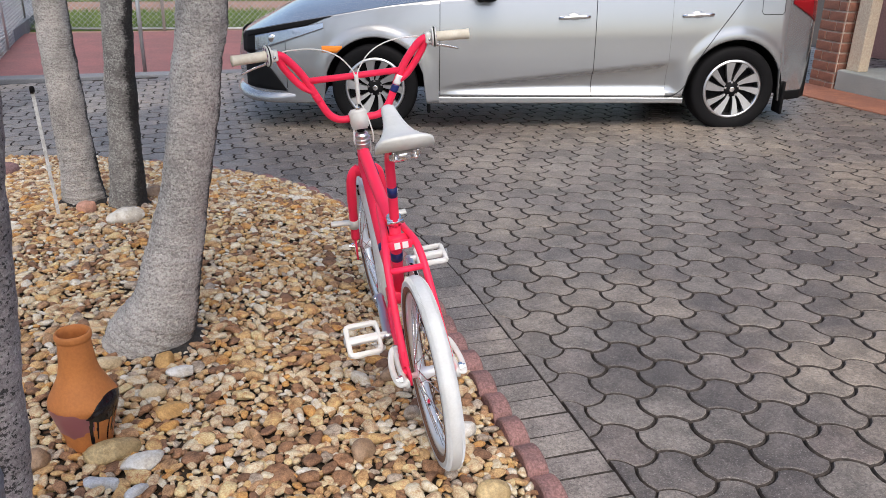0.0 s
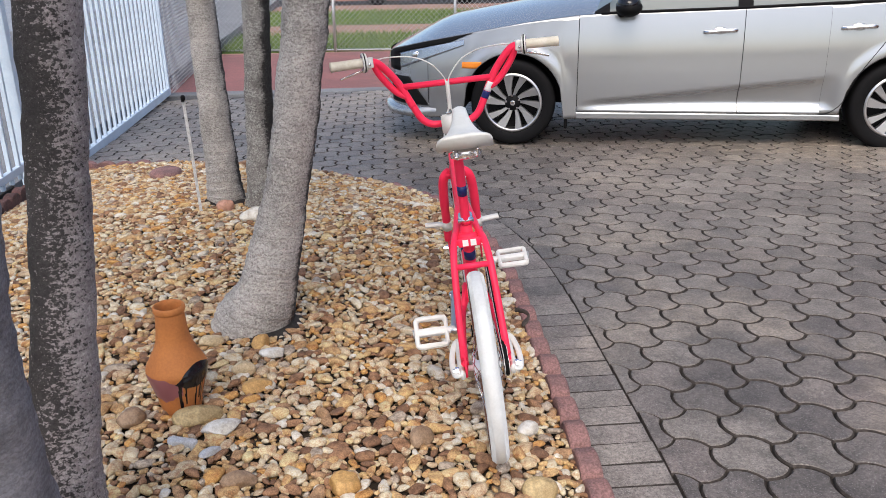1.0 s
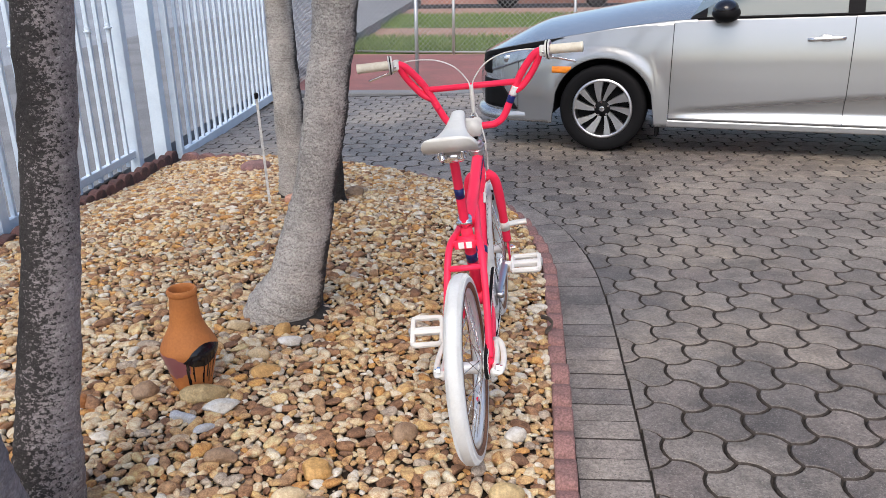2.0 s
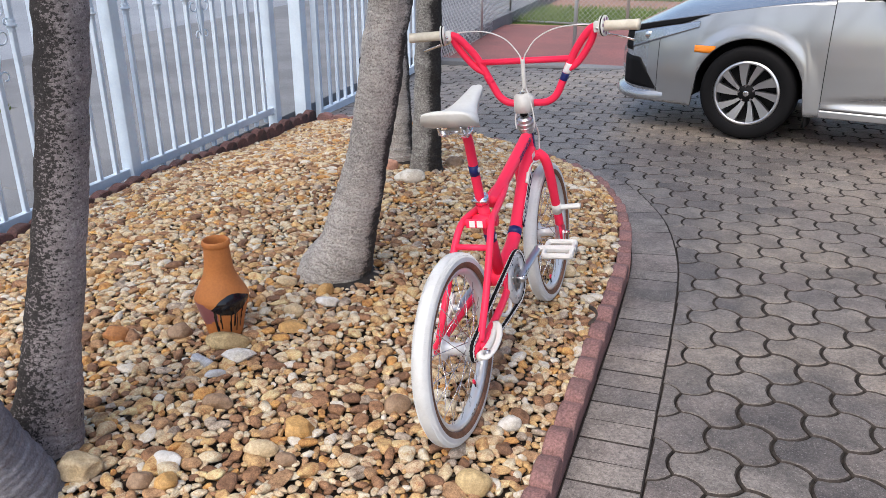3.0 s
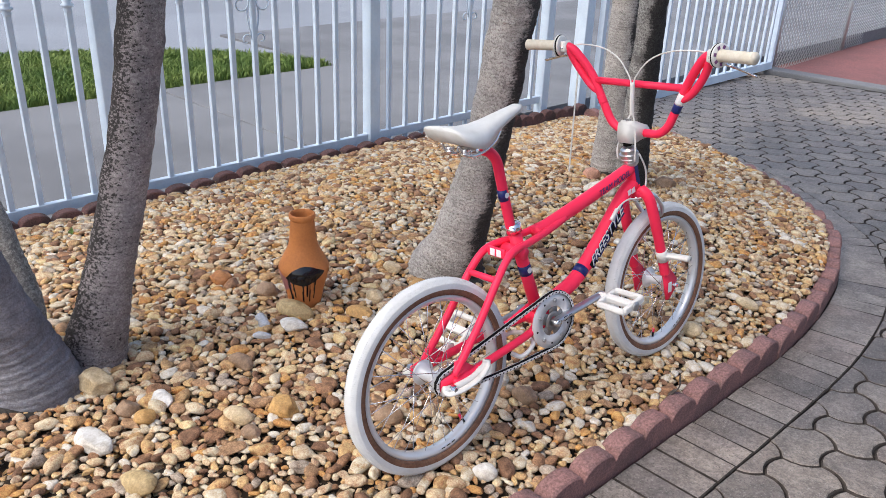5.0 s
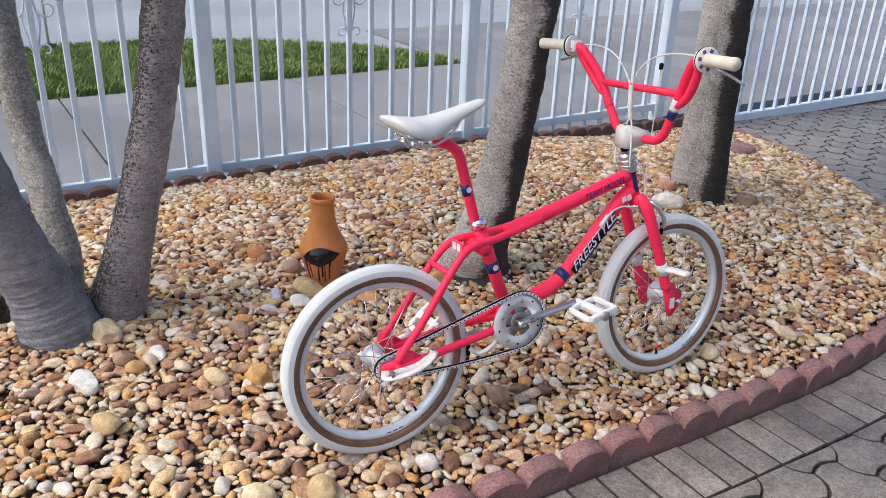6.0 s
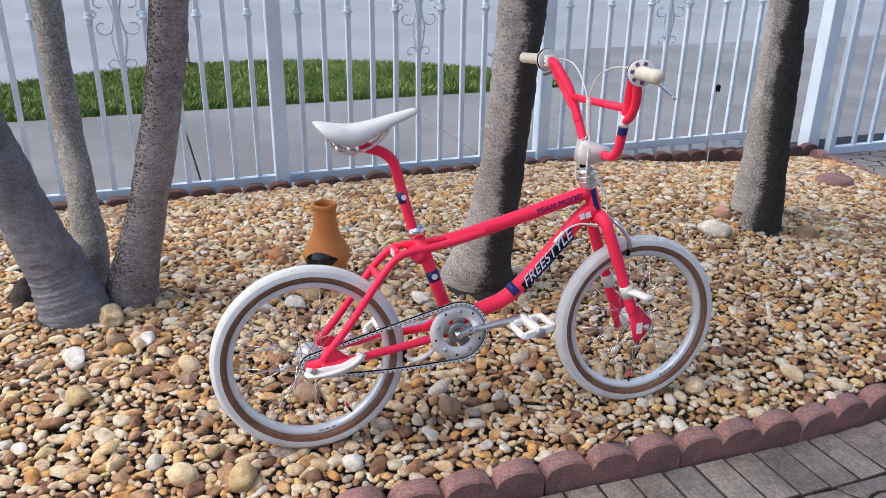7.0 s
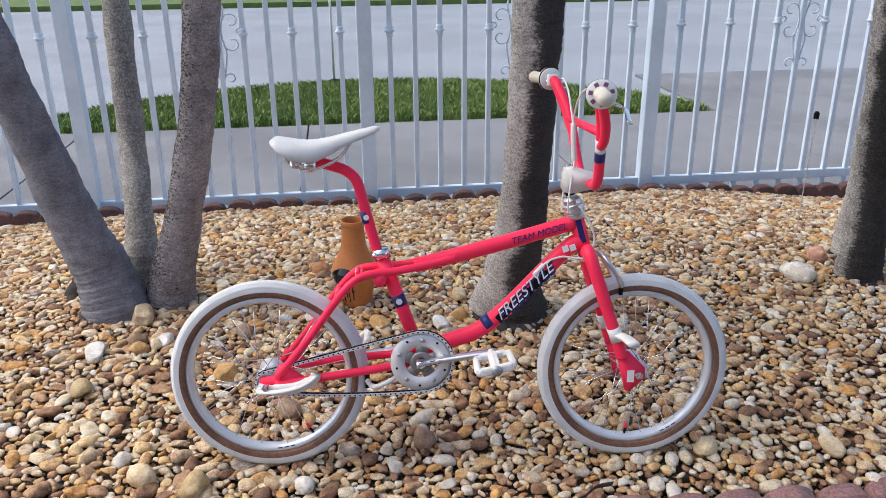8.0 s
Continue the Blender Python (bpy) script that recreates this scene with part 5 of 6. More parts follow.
for i, (x, z) in enumerate(loop):
    x2, z2 = loop[(i + 1) % len(loop)]
    a = math.atan2(z2 - z, x2 - x)
    c, q = math.cos(a), math.sin(a)
    out = 0.0068 if i % 2 else 0.0060
    for s in (-1, 1):
        rim = []
        for k in range(12):
            b = 2 * math.pi * k / 12
            u = 0.00635 + (0.0052 if math.cos(b) > 0 else -0.0052) + 0.0046 * math.cos(b)
            v = 0.0046 * math.sin(b) * (1.0 if abs(math.cos(b)) > 0.5 else 0.72)
            rim.append((x + u * c - v * q, z + u * q + v * c))
        lo = [plates.verts.new((p, -0.050 + s * (out - 0.001), r)) for p, r in rim]
        hi = [plates.verts.new((p, -0.050 + s * out, r)) for p, r in rim]
        plates.faces.new(hi)
        for k in range(12):
            plates.faces.new((lo[k], lo[(k + 1) % 12], hi[(k + 1) % 12], hi[k]))
tagged(part("link_plate", plates, PALE_ALLOY, chain, "bright steel link plates", smooth=False), kind="stuff")
pins = bmesh.new()
for x, z in loop:
    tube_bm([(x, -0.0574, z), (x, -0.0426, z)], 0.0022, 6, pins)
tagged(part("link_pin", pins, BLACK, chain, "dark chain rivets", smooth=False), kind="stuff")
# brakes
for x, z, nm in ((0.832, 0.268, "front"), (0.322, 0.005, "rear")):
    sx = 1 if nm == "front" else -1
    for s in (-1, 1):
        if nm == "front":
            pts = [(0.830, s * 0.004, 0.308), (0.842, s * 0.036, 0.296), (0.866, s * 0.046, 0.262), (0.882, s * 0.036, 0.232), (0.886, s * 0.024, 0.224)]
        else:
            pts = [(0.330, s * 0.004, 0.010), (0.318, s * 0.040, 0.002), (0.292, s * 0.052, -0.010), (0.262, s * 0.048, -0.020), (0.245, s * 0.030, -0.010)]
        part("brake_arm", bent(pts, 0.0062, 10, 6), ALLOY if nm == "front" else WHITE_PLASTIC, bike, "brake caliper arm")
        e = pts[-1]
        part("brake_pad", box_bm(e[0] - 0.005, e[0] + 0.005, min(s * 0.0165, s * 0.026), max(s * 0.0165, s * 0.026), e[2] - 0.024, e[2] + 0.012, 0.002), BLACK, bike)
# stickers on the tubes
def text_on(words, size, m, mat, name="lettering", label="", shear=0.3, fat=0.012, width=0.0):
    cu = bpy.data.curves.new("words", "FONT")
    cu.body = words
    cu.size = size
    cu.shear = shear
    cu.align_x, cu.align_y = "CENTER", "CENTER"
    cu.extrude = 0.0004
    cu.offset = size * fat
    tmp = bpy.data.objects.new("words", cu)
    me = bpy.data.meshes.new_from_object(tmp)
    bpy.data.objects.remove(tmp)
    if width:
        xs = [v.co.x for v in me.vertices]
        me.transform(Matrix.Diagonal((width / (max(xs) - min(xs)), 1, 1, 1)))
    me.transform(m)
    me.materials.append(mat)
    ob = new(name, me)
    ob.parent = bike
    if label:
        tagged(ob, label)
    return ob


def side_text(words, a, b, off, size, mat, lift=0.0, **kw):
    """Words along the line a to b (x, z), on the right-hand side of the frame."""
    a, b = Vector((a[0], 0, a[1])), Vector((b[0], 0, b[1]))
    d = (b - a).normalized()
    up = Vector((-d.z, 0, d.x))
    c = (a + b) / 2 + up * lift
    n = Vector((0, -1, 0))
    m = Matrix(((d.x, up.x, n.x, c.x), (d.y, up.y, n.y, c.y - off), (d.z, up.z, n.z, c.z), (0, 0, 0, 1)))
    return text_on(words, size, m, mat, **kw)


side_text("TEAM MODEL", (0.605, 0.3405), (0.745, 0.379), 0.0189, 0.023, NAVY, fat=0.0, label="navy slanted words on the top tube")
def splash(a, b, half, off, mat, seed, label):
    """A ragged brushed patch lying on the near side of a tube, along the line a to b (x, z)."""
    r = random.Random(seed)
    a, b = Vector(a), Vector(b)
    d = (b - a).normalized()
    u = Vector((-d.y, d.x))
    n = 26
    rim = [a + (b - a) * (k / n) + u * half * r.uniform(0.55, 1.1) for k in range(n + 1)] + [b - (b - a) * (k / n) - u * half * r.uniform(0.55, 1.1) for k in range(n + 1)]
    bm = outline_bm([(p.x, p.y) for p in rim], -0.0003, 0.0003)
    return part("decal", move(bm, Matrix(((1, 0, 0, 0), (0, 0, -1, -off), (0, 1, 0, 0), (0, 0, 0, 1)))), mat, bike, label, smooth=False)


splash((0.577, 0.139), (0.706, 0.268), 0.0125, 0.0214, BLACK, 5, "ragged black brushed patch under the lettering")
side_text("FREESTYLE", (0.575, 0.1370), (0.715, 0.2770), 0.0220, 0.040, NAVY, label="navy brushed shadow of the lettering", shear=0.5, fat=0.02, width=0.200)
side_text("FREESTYLE", (0.571, 0.1420), (0.711, 0.2820), 0.0228, 0.038, WHITE_DECAL, label="white brush-style word on the down tube", shear=0.5, fat=0.0, width=0.195)
frame_part_decal = lambda a, b, r, mat, lab: part("decal", straight(a, b, r, sides=18), mat, bike, lab)
frame_part_decal((0.545, 0, 0.1205), (0.563, 0, 0.1345), 0.0215, NAVY, "navy band decal")
frame_part_decal((0.3345, 0, 0.1785), (0.3245, 0, 0.207), 0.0172, NAVY, "navy round decal on the seat tube")
frame_part_decal((0.2570, 0, 0.392), (0.2490, 0, 0.420), 0.0135, NAVY, "navy round decal on the seat post")
part("decal", move(ring_bm([(0.0, -0.0004), (0.008, -0.0004), (0.008, 0.0004), (0.0, 0.0004)], 16, "Y"), Matrix.Translation((0.3295, -0.0175, 0.192))), WHITE_DECAL, bike, smooth=False)
part("decal", move(ring_bm([(0.0, -0.0004), (0.007, -0.0004), (0.007, 0.0004), (0.0, 0.0004)], 16, "Y"), Matrix.Translation((0.253, -0.0138, 0.406))), WHITE_DECAL, bike, smooth=False)
for k in range(2):
    part("decal", move(box_bm(-0.0075, 0.0075, -0.0218, -0.0211, -0.008, 0.008), pose(0.742 + 0.018 * k, 0, 0.322 + 0.003 * k, 0, -20, 0)), WHITE_DECAL, bike, "white block mark", smooth=False)
part("head_badge", move(box_bm(0.0175, 0.0192, -0.007, 0.007, -0.03, 0.03), axis_matrix(on_axis(-0.055))), NAVY, bike, "navy head badge", smooth=False)


# ---- hatchback car ----
CAR_F, CAR_L = Vector((-0.961, 0.276, 0)).normalized(), Vector((-0.276, -0.961, 0)).normalized()
CAR_O = Vector((2.960, 6.255, 0))
cz = drive_z(CAR_O.x, CAR_O.y)
car = empty("car", Matrix.Translation((CAR_O.x, CAR_O.y, cz)) @ Matrix(((CAR_F.x, CAR_L.x, 0, 0), (CAR_F.y, CAR_L.y, 0, 0), (0.02 * CAR_F.x - 0.022 * CAR_F.y, 0, 1, 0), (0, 0, 0, 1))))
tagged(car, "silver five-door hatchback parked on the paved driveway", "car")


def lerp_table(table, v):
    for (a, p), (b, q) in zip(table, table[1:]):
        if v <= b:
            t = min(max((v - a) / (b - a), 0), 1)
            return p + (q - p) * t
    return table[-1][1]


PLAN = [(-2.06, 0.52), (-2.02, 0.64), (-1.92, 0.765), (-1.7, 0.855), (-1.35, 0.885), (0.0, 0.882), (1.35, 0.885), (1.7, 0.868), (1.95, 0.825), (2.1, 0.76), (2.2, 0.685), (2.27, 0.59), (2.32, 0.46)]
SHOULDER = [(-2.27, 0.86), (-2.1, 0.96), (-1.9, 1.04), (-1.3, 1.035), (-0.2, 0.99), (0.65, 0.965), (0.9, 0.95), (1.25, 0.905), (1.7, 0.828), (1.95, 0.778), (2.1, 0.742), (2.25, 0.700), (2.32, 0.672)]
CREASE = [(-2.3, 0.60), (-1.0, 0.535), (-0.35, 0.465), (0.75, 0.345), (1.0, 0.30), (2.3, 0.28)]
SILL = [(-2.3, 0.24), (-1.0, 0.215), (1.0, 0.205), (2.3, 0.19)]
ARCH = 0.372


def low_edge(x):
    z = lerp_table(SILL, x)
    for xa in (-1.35, 1.35):
        d = abs(x - xa)
        if d < ARCH:
            z = max(z, 0.318 + math.sqrt(ARCH ** 2 - d * d))
    return z


def half_width(x, z):
    w = lerp_table(PLAN, x)
    sh = lerp_table(SHOULDER, x)
    u = (z - 0.2) / (sh - 0.2)
    sec = 1.0 - 0.035 * max(0, 0.35 - u) - 0.030 * max(0, u - 0.45) - 0.16 * max(0, u - 0.6) ** 1.7
    y = w * sec
    cr = lerp_table(CREASE, x)
    if -1.0 < x < 0.95 and z < cr:
        fade = ease(0.95, 0.7, x) * ease(-1.0, -0.75, x)
        y -= fade * 0.055 * (1 - math.exp(-(cr - z) / 0.05)) * ease(0.262, 0.34, z)
    for xa in (-1.35, 1.35):
        r = math.hypot(x - xa, z - 0.318)
        if r < 0.47:
            y += 0.012 * ease(0.47, 0.40, r)
    return y


def side_panel(name, x0, x1, side, z_lo=None, z_hi=None, n=None, rows=22, label=""):
    bm = bmesh.new()
    n = n or max(6, int((x1 - x0) / 0.03))
    grid = []
    for i in range(n + 1):
        x = x0 + (x1 - x0) * i / n
        a = low_edge(x) if z_lo is None else z_lo(x)
        b = lerp_table(SHOULDER, x) if z_hi is None else z_hi(x)
        col = [bm.verts.new((x, side * (half_width(x, a) - 0.03), a + 0.002))]
        for j in range(rows + 1):
            z = a + (b - a) * j / rows
            col.append(bm.verts.new((x, side * half_width(x, z), z)))
        col.append(bm.verts.new((x, side * (half_width(x, b) - 0.03), b + 0.004)))
        grid.append(col)
    for a, b in zip(grid, grid[1:]):
        for j in range(len(a) - 1):
            bm.faces.new((a[j], b[j], b[j + 1], a[j + 1]))
    return part(name, bm, SILVER, car, label)


for s in (1, -1):
    side_panel("front_wing", 0.875, 1.98, s)
    side_panel("front_door", -0.2705, 0.870, s, z_lo=lambda x: 0.262, rows=44)
    side_panel("rear_door", -0.835, -0.2755, s, z_lo=lambda x: 0.262, rows=44)
    side_panel("rear_wing", -1.97, -0.8365, s, z_lo=lambda x: max(low_edge(x), 0.262 if x > -0.985 else 0.0))
    side_panel("sill", -0.97, 0.872, s, z_lo=lambda x: lerp_table(SILL, x), z_hi=lambda x: 0.256, rows=4)
# dark inner shell closes the gaps
bm = bmesh.new()
cols = []
for i in range(61):
    x = -2.02 + 4.20 * i / 60
    w = lerp_table(PLAN, x) - 0.17
    lo = max(low_edge(x), 0.24)
    hi = lerp_table(SHOULDER, x) - 0.02
    cols.append([bm.verts.new(c) for c in ((x, -w + 0.12 * (lo > 0.4), lo + 0.03), (x, -w, hi), (x, w, hi), (x, w - 0.12 * (lo > 0.4), lo + 0.03))])
for a, b in zip(cols, cols[1:]):
    for k in range(4):
        bm.faces.new((a[k], b[k], b[(k + 1) % 4], a[(k + 1) % 4]))
bm.faces.new(cols[0])
bm.faces.new(list(reversed(cols[-1])))
part("under_body", bm, BLACK, car, "black underside and panel gaps", smooth=False)


def bumper(name, xs, mat=SILVER):
    """A rounded end: loops at stations run from one side round to the other."""
    bm = bmesh.new()
    cols = []
    for x in xs:
        w, sh, lo = lerp_table(PLAN, x), lerp_table(SHOULDER, x), low_edge(x)
        col = []
        for j in range(13):
            z = lo + (sh - lo) * j / 12
            col.append((x, half_width(x, z), z))
        cols.append(col)
    for s in (1, -1):
        g = [[bm.verts.new((x, s * y, z)) for x, y, z in col] for col in cols]
        for a, b in zip(g, g[1:]):
            for j in range(12):
                bm.faces.new((a[j], b[j], b[j + 1], a[j + 1]))
    end = cols[-1]
    x, w = end[0][0], end[0][1]
    sg = 1 if x > 0 else -1
    g = []
    for i in range(13):
        y = -w + 2 * w * i / 12
        bul = 0.05 * (1 - (y / w) ** 2)
        g.append([bm.verts.new((x + sg * (bul + 0.03 * math.sin(math.pi * j / 12)) * (0 if i in (0, 12) else 1), y * (end[j][1] / w), end[j][2])) for j in range(13)])
    for a, b in zip(g, g[1:]):
        for j in range(12):
            bm.faces.new((a[j], b[j], b[j + 1], a[j + 1]))
    bmesh.ops.remove_doubles(bm, verts=bm.verts[:], dist=0.0005)
    return part(name, bm, mat, car)


bumper("front_bumper", [1.985, 2.05, 2.1, 2.15, 2.2, 2.24, 2.27, 2.30, 2.32])
lip_bm = bmesh.new()
edge = [(x, lerp_table(PLAN, x)) for x in (1.93, 1.97, 2.02, 2.08, 2.15, 2.2, 2.25, 2.29, 2.32)] + [(2.345, 0.36), (2.365, 0.24), (2.375, 0.12)]
edge = edge + [(2.378, 0.0)] + [(x, -y) for x, y in reversed(edge)]
ring0 = None
for x, y in edge:
    out = Vector((x - 1.7, y * 0.75)).normalized()
    grow = ease(1.93, 2.12, x) - 0.6 * ease(2.05, 1.93, x)
    row = [lip_bm.verts.new((x + out.x * o, y + out.y * o, z)) for o, z in ((-0.05, 0.285), (0.012 + 0.020 * grow, 0.262), (0.014 + 0.045 * grow, 0.225), (0.010 + 0.030 * grow, 0.195), (-0.05, 0.185))]
    if ring0:
        for p in range(4):
            lip_bm.faces.new((ring0[p], row[p], row[p + 1], ring0[p + 1]))
    ring0 = row
part("front_lip", lip_bm, SILVER, car, "silver chin below the bumper")
bumper("rear_bumper", [-1.975, -1.99, -2.01, -2.03, -2.045, -2.06])


def top_sheet(name, xs, edge, crown, mat, label=""):
    bm = bmesh.new()
    g = []
    for x in xs:
        w, z = edge(x)
        g.append([bm.verts.new((x, w * k / 8, z + crown(x) * (1 - (k / 8) ** 2))) for k in range(-8, 9)])
    for a, b in zip(g, g[1:]):
        for j in range(16):
            bm.faces.new((a[j], b[j], b[j + 1], a[j + 1]))
    return part(name, bm, mat, car, label)


hx = [0.62 + 1.69 * i / 24 for i in range(25)]
top_sheet("bonnet", hx, lambda x: (half_width(x, lerp_table(SHOULDER, x)) - 0.004, lerp_table(SHOULDER, x) + 0.002), lambda x: 0.105 * ease(2.36, 1.85, x) + 0.022, SILVER, "silver bonnet reflecting the sky")
rx = [-1.85 + 1.89 * i / 24 for i in range(25)]
ROOFZ = [(-1.85, 1.24), (-1.4, 1.335), (-0.8, 1.395), (-0.25, 1.41), (0.04, 1.39)]
top_sheet("roof", rx, lambda x: (0.575, lerp_table(ROOFZ, x)), lambda x: 0.035, SILVER)
top_sheet("windscreen", [0.04 + 0.75 * i / 10 for i in range(11)], lambda x: (0.575 + (x - 0.04) / 0.75 * 0.20, 1.39 - (x - 0.04) / 0.75 * 0.43), lambda x: 0.04 + 0.06 * (x - 0.04), GLASS, "dark windscreen")
top_sheet("tailgate_glass", [-2.00 + 0.25 * i / 6 for i in range(7)], lambda x: (0.66 - (x + 2.0) * 0.25, 1.0 + (x + 2.0) / 0.25 * 0.22), lambda x: 0.04, GLASS)
top_sheet("tailgate", [-2.08, -2.05, -2.0, -1.93], lambda x: (half_width(x, 0.85) - 0.02, lerp_table(SHOULDER, x) + 0.002), lambda x: 0.03, SILVER)
for s in (1, -1):
    def window(name, x0, x1, mat, out=0.0, label="", n=10):
        bm = bmesh.new()
        g = []
        for i in range(n + 1):
            x = x0 + (x1 - x0) * i / n
            zb = lerp_table(SHOULDER, x) - 0.006
            yb = half_width(x, zb) - 0.012
            zt = min(lerp_table(ROOFZ, min(x, 0.04)), 1.39 - max(0, (x - 0.04)) / 0.75 * 0.43)
            yt = 0.585 + max(0, (x - 0.04)) / 0.75 * 0.2
            g.append([bm.verts.new((x, s * (yb + (yt - yb) * u + out + 0.02 * math.sin(math.pi * u)), zb + (zt - zb) * u)) for u in (0, 0.25, 0.5, 0.75, 1.0)])
        for a, b in zip(g, g[1:]):
            for j in range(4):
                bm.faces.new((a[j], b[j], b[j + 1], a[j + 1]))
        return part(name, bm, mat, car, label)

    window("side_window", -1.85, 0.77, GLASS, label="dark side glass mirroring the houses", n=30)
    window("pillar", -0.32, -0.22, BLACK, 0.006, n=3)
    window("pillar", 0.66, 0.79, BLACK, 0.006, n=3)
    window("pillar", -1.88, -1.50, SILVER, 0.006, n=3)
    # belt trim
    tb = tube_bm([(x, s * (half_width(x, lerp_table(SHOULDER, x)) + 0.002), lerp_table(SHOULDER, x) + 0.004) for x in [0.72 - 2.4 * i / 20 for i in range(21)]], 0.009, 8)
    part("window_trim", tb, BLACK, car, "black window trim")
    # mirror
    mir = bmesh.new()
    bmesh.ops.create_icosphere(mir, subdivisions=3, radius=1.0)
    move(mir, Matrix.Translation((0.54, s * 0.985, 1.035)) @ Matrix.Diagonal((0.085, 0.125, 0.068, 1)))
    mirror = part("door_mirror", mir, BLACK_GLAZE, car, "glossy black door mirror")
    low = bmesh.new()
    bmesh.ops.create_icosphere(low, subdivisions=3, radius=1.0)
    move(low, Matrix.Translation((0.535, s * 0.985, 1.012)) @ Matrix.Diagonal((0.092, 0.130, 0.062, 1)))
    part("mirror_base", low, BLACK, mirror)
    part("mirror_arm", straight((0.58, s * 0.83, 0.96), (0.54, s * 0.93, 0.99), 0.028), BLACK, mirror)
    # handles
    for x in (-0.11, -1.02):
        z = 0.835 + 0.022 * (x < -0.5)
        y = half_width(x, z)
        cup = bmesh.new()
        bmesh.ops.create_icosphere(cup, subdivisions=2, radius=1.0)
        move(cup, Matrix.Translation((x, s * (y - 0.004), z)) @ Matrix.Diagonal((0.062, 0.008, 0.034, 1)))
        hd = part("door_handle", bent([(x - 0.11, s * (y + 0.004), z + 0.008), (x - 0.085, s * (y + 0.024), z + 0.010), (x, s * (y + 0.03), z + 0.008), (x + 0.08, s * (y + 0.024), z), (x + 0.11, s * (y + 0.004), z - 0.003)], 0.013, 10, 6, squash=(0.8, 1.0)), CHROME, car, "bright door handle")
        part("handle_cup", cup, SILVER, hd)
    # side repeater and head lamp
    am = side_panel("marker_lamp", 1.585, 1.735, s, z_lo=lambda x: max(0.578, low_edge(x) + 0.004), z_hi=lambda x: 0.626 - 0.03 * (x - 1.6), rows=3, n=8)
    am.data.materials.clear()
    am.data.materials.append(AMBER)
    am.location.y = s * 0.006
    br = side_panel("lamp_brow", 1.66, 2.29, s, z_lo=lambda x: lerp_table(SHOULDER, x) - 0.006 - 0.034 * ease(1.66, 1.85, x), z_hi=lambda x: lerp_table(SHOULDER, x) - 0.004, rows=3, n=20)
    br.data.materials.clear()
    br.data.materials.append(BLACK)
    br.location.y = s * 0.009
    part("lamp_barrel", move(ring_bm([(0.0, 0.0), (0.026, 0.0), (0.030, 0.004), (0.030, 0.02)], 18, "Y"), Matrix.Translation((2.07, s * (half_width(2.07, 0.66) + 0.010), 0.662)) @ Matrix.Diagonal((1, -s, 1, 1)) @ pose(0, 0, 0, 0, 0, 0)), CHROME, car, "round lamp behind the lens")
    hl = side_panel("head_lamp", 1.72, 2.21, s, z_lo=lambda x: 0.752 - 0.39 * (x - 1.70), z_hi=lambda x: lerp_table(SHOULDER, x) - 0.040, rows=6, n=20)
    hl.data.materials.clear()
    hl.data.materials.append(LAMP_GLASS)
    hl.location.y = s * 0.006
    gr = side_panel("grille_wing", 2.205, 2.318, s, z_lo=lambda x: 0.535, z_hi=lambda x: lerp_table(SHOULDER, x) - 0.012, rows=4, n=10)
    gr.data.materials.clear()
    gr.data.materials.append(BLACK)
    gr.location.y = s * 0.007
    fg = side_panel("fog_lamp_vent", 1.99, 2.30, s, z_lo=lambda x: 0.285, z_hi=lambda x: 0.295 + 0.20 * min(1.0, (x - 1.99) / 0.14), rows=6, n=16)
    fg.data.materials.clear()
    fg.data.materials.append(BLACK)
    fg.location.y = s * 0.009
    tl = side_panel("tail_lamp", -2.055, -1.74, s, z_lo=lambda x: 0.80 + 0.55 * max(0.0, x + 2.0), z_hi=lambda x: 0.965, rows=4, n=12)
    tl.data.materials.clear()
    tl.data.materials.append(RED_LENS)
    tl.location.y = s * 0.008
    rt = side_panel("rear_trim", -2.055, -1.78, s, z_lo=lambda x: 0.235, z_hi=lambda x: 0.30 + 0.33 * ease(-1.96, -2.04, x), rows=4, n=14)
    rt.data.materials.clear()
    rt.data.materials.append(BLACK)
    rt.location.y = s * 0.008
    for xa in (1.35 - 0.40, -1.35 - 0.40):
        part("mud_flap", box_bm(xa - 0.012, xa + 0.012, s * 0.80 - 0.075, s * 0.80 + 0.075, 0.13, 0.38, 0.01), BLACK, car, "black mud flap")
    # shut lines of the rear door and the fuel flap
    cut = smooth_path([(-0.835, 0.262, 0), (-0.90, 0.275, 0), (-0.972, 0.345, 0), (-1.02, 0.47, 0), (-1.10, 0.62, 0), (-1.24, 0.82, 0), (-1.36, 0.99, 0), (-1.40, 1.03, 0)], 6)
    part("shut_line", tube_bm([(p.x, s * (half_width(p.x, p.y) + 0.0005), p.y) for p in cut], 0.0028, 6), BLACK, car, "dark gap round the rear door")
    if s > 0:
        flap = [(-1.50, 0.99), (-1.50, 0.885), (-1.515, 0.868), (-1.66, 0.868), (-1.675, 0.885), (-1.675, 0.99)]
        part("fuel_flap_gap", tube_bm([(x, half_width(x, z) + 0.0004, z) for x, z in flap], 0.0022, 6), BLACK, car, "thin gap round the fuel flap")
    # dark arch liners
    for xa in (-1.35, 1.35):
        ln = bmesh.new()
        g = []
        for i in range(25):
            a = math.pi * (-0.04 + 1.08 * i / 24)
            g.append([ln.verts.new((xa + (ARCH + 0.004) * math.cos(a), s * y, 0.318 + (ARCH + 0.004) * math.sin(a))) for y in (0.55, 0.872)])
        for a, b in zip(g, g[1:]):
            ln.faces.new((a[0], b[0], b[1], a[1]))
        ln.faces.new([c[0] for c in g])
        part("arch_liner", ln, BLACK, car, smooth=False)


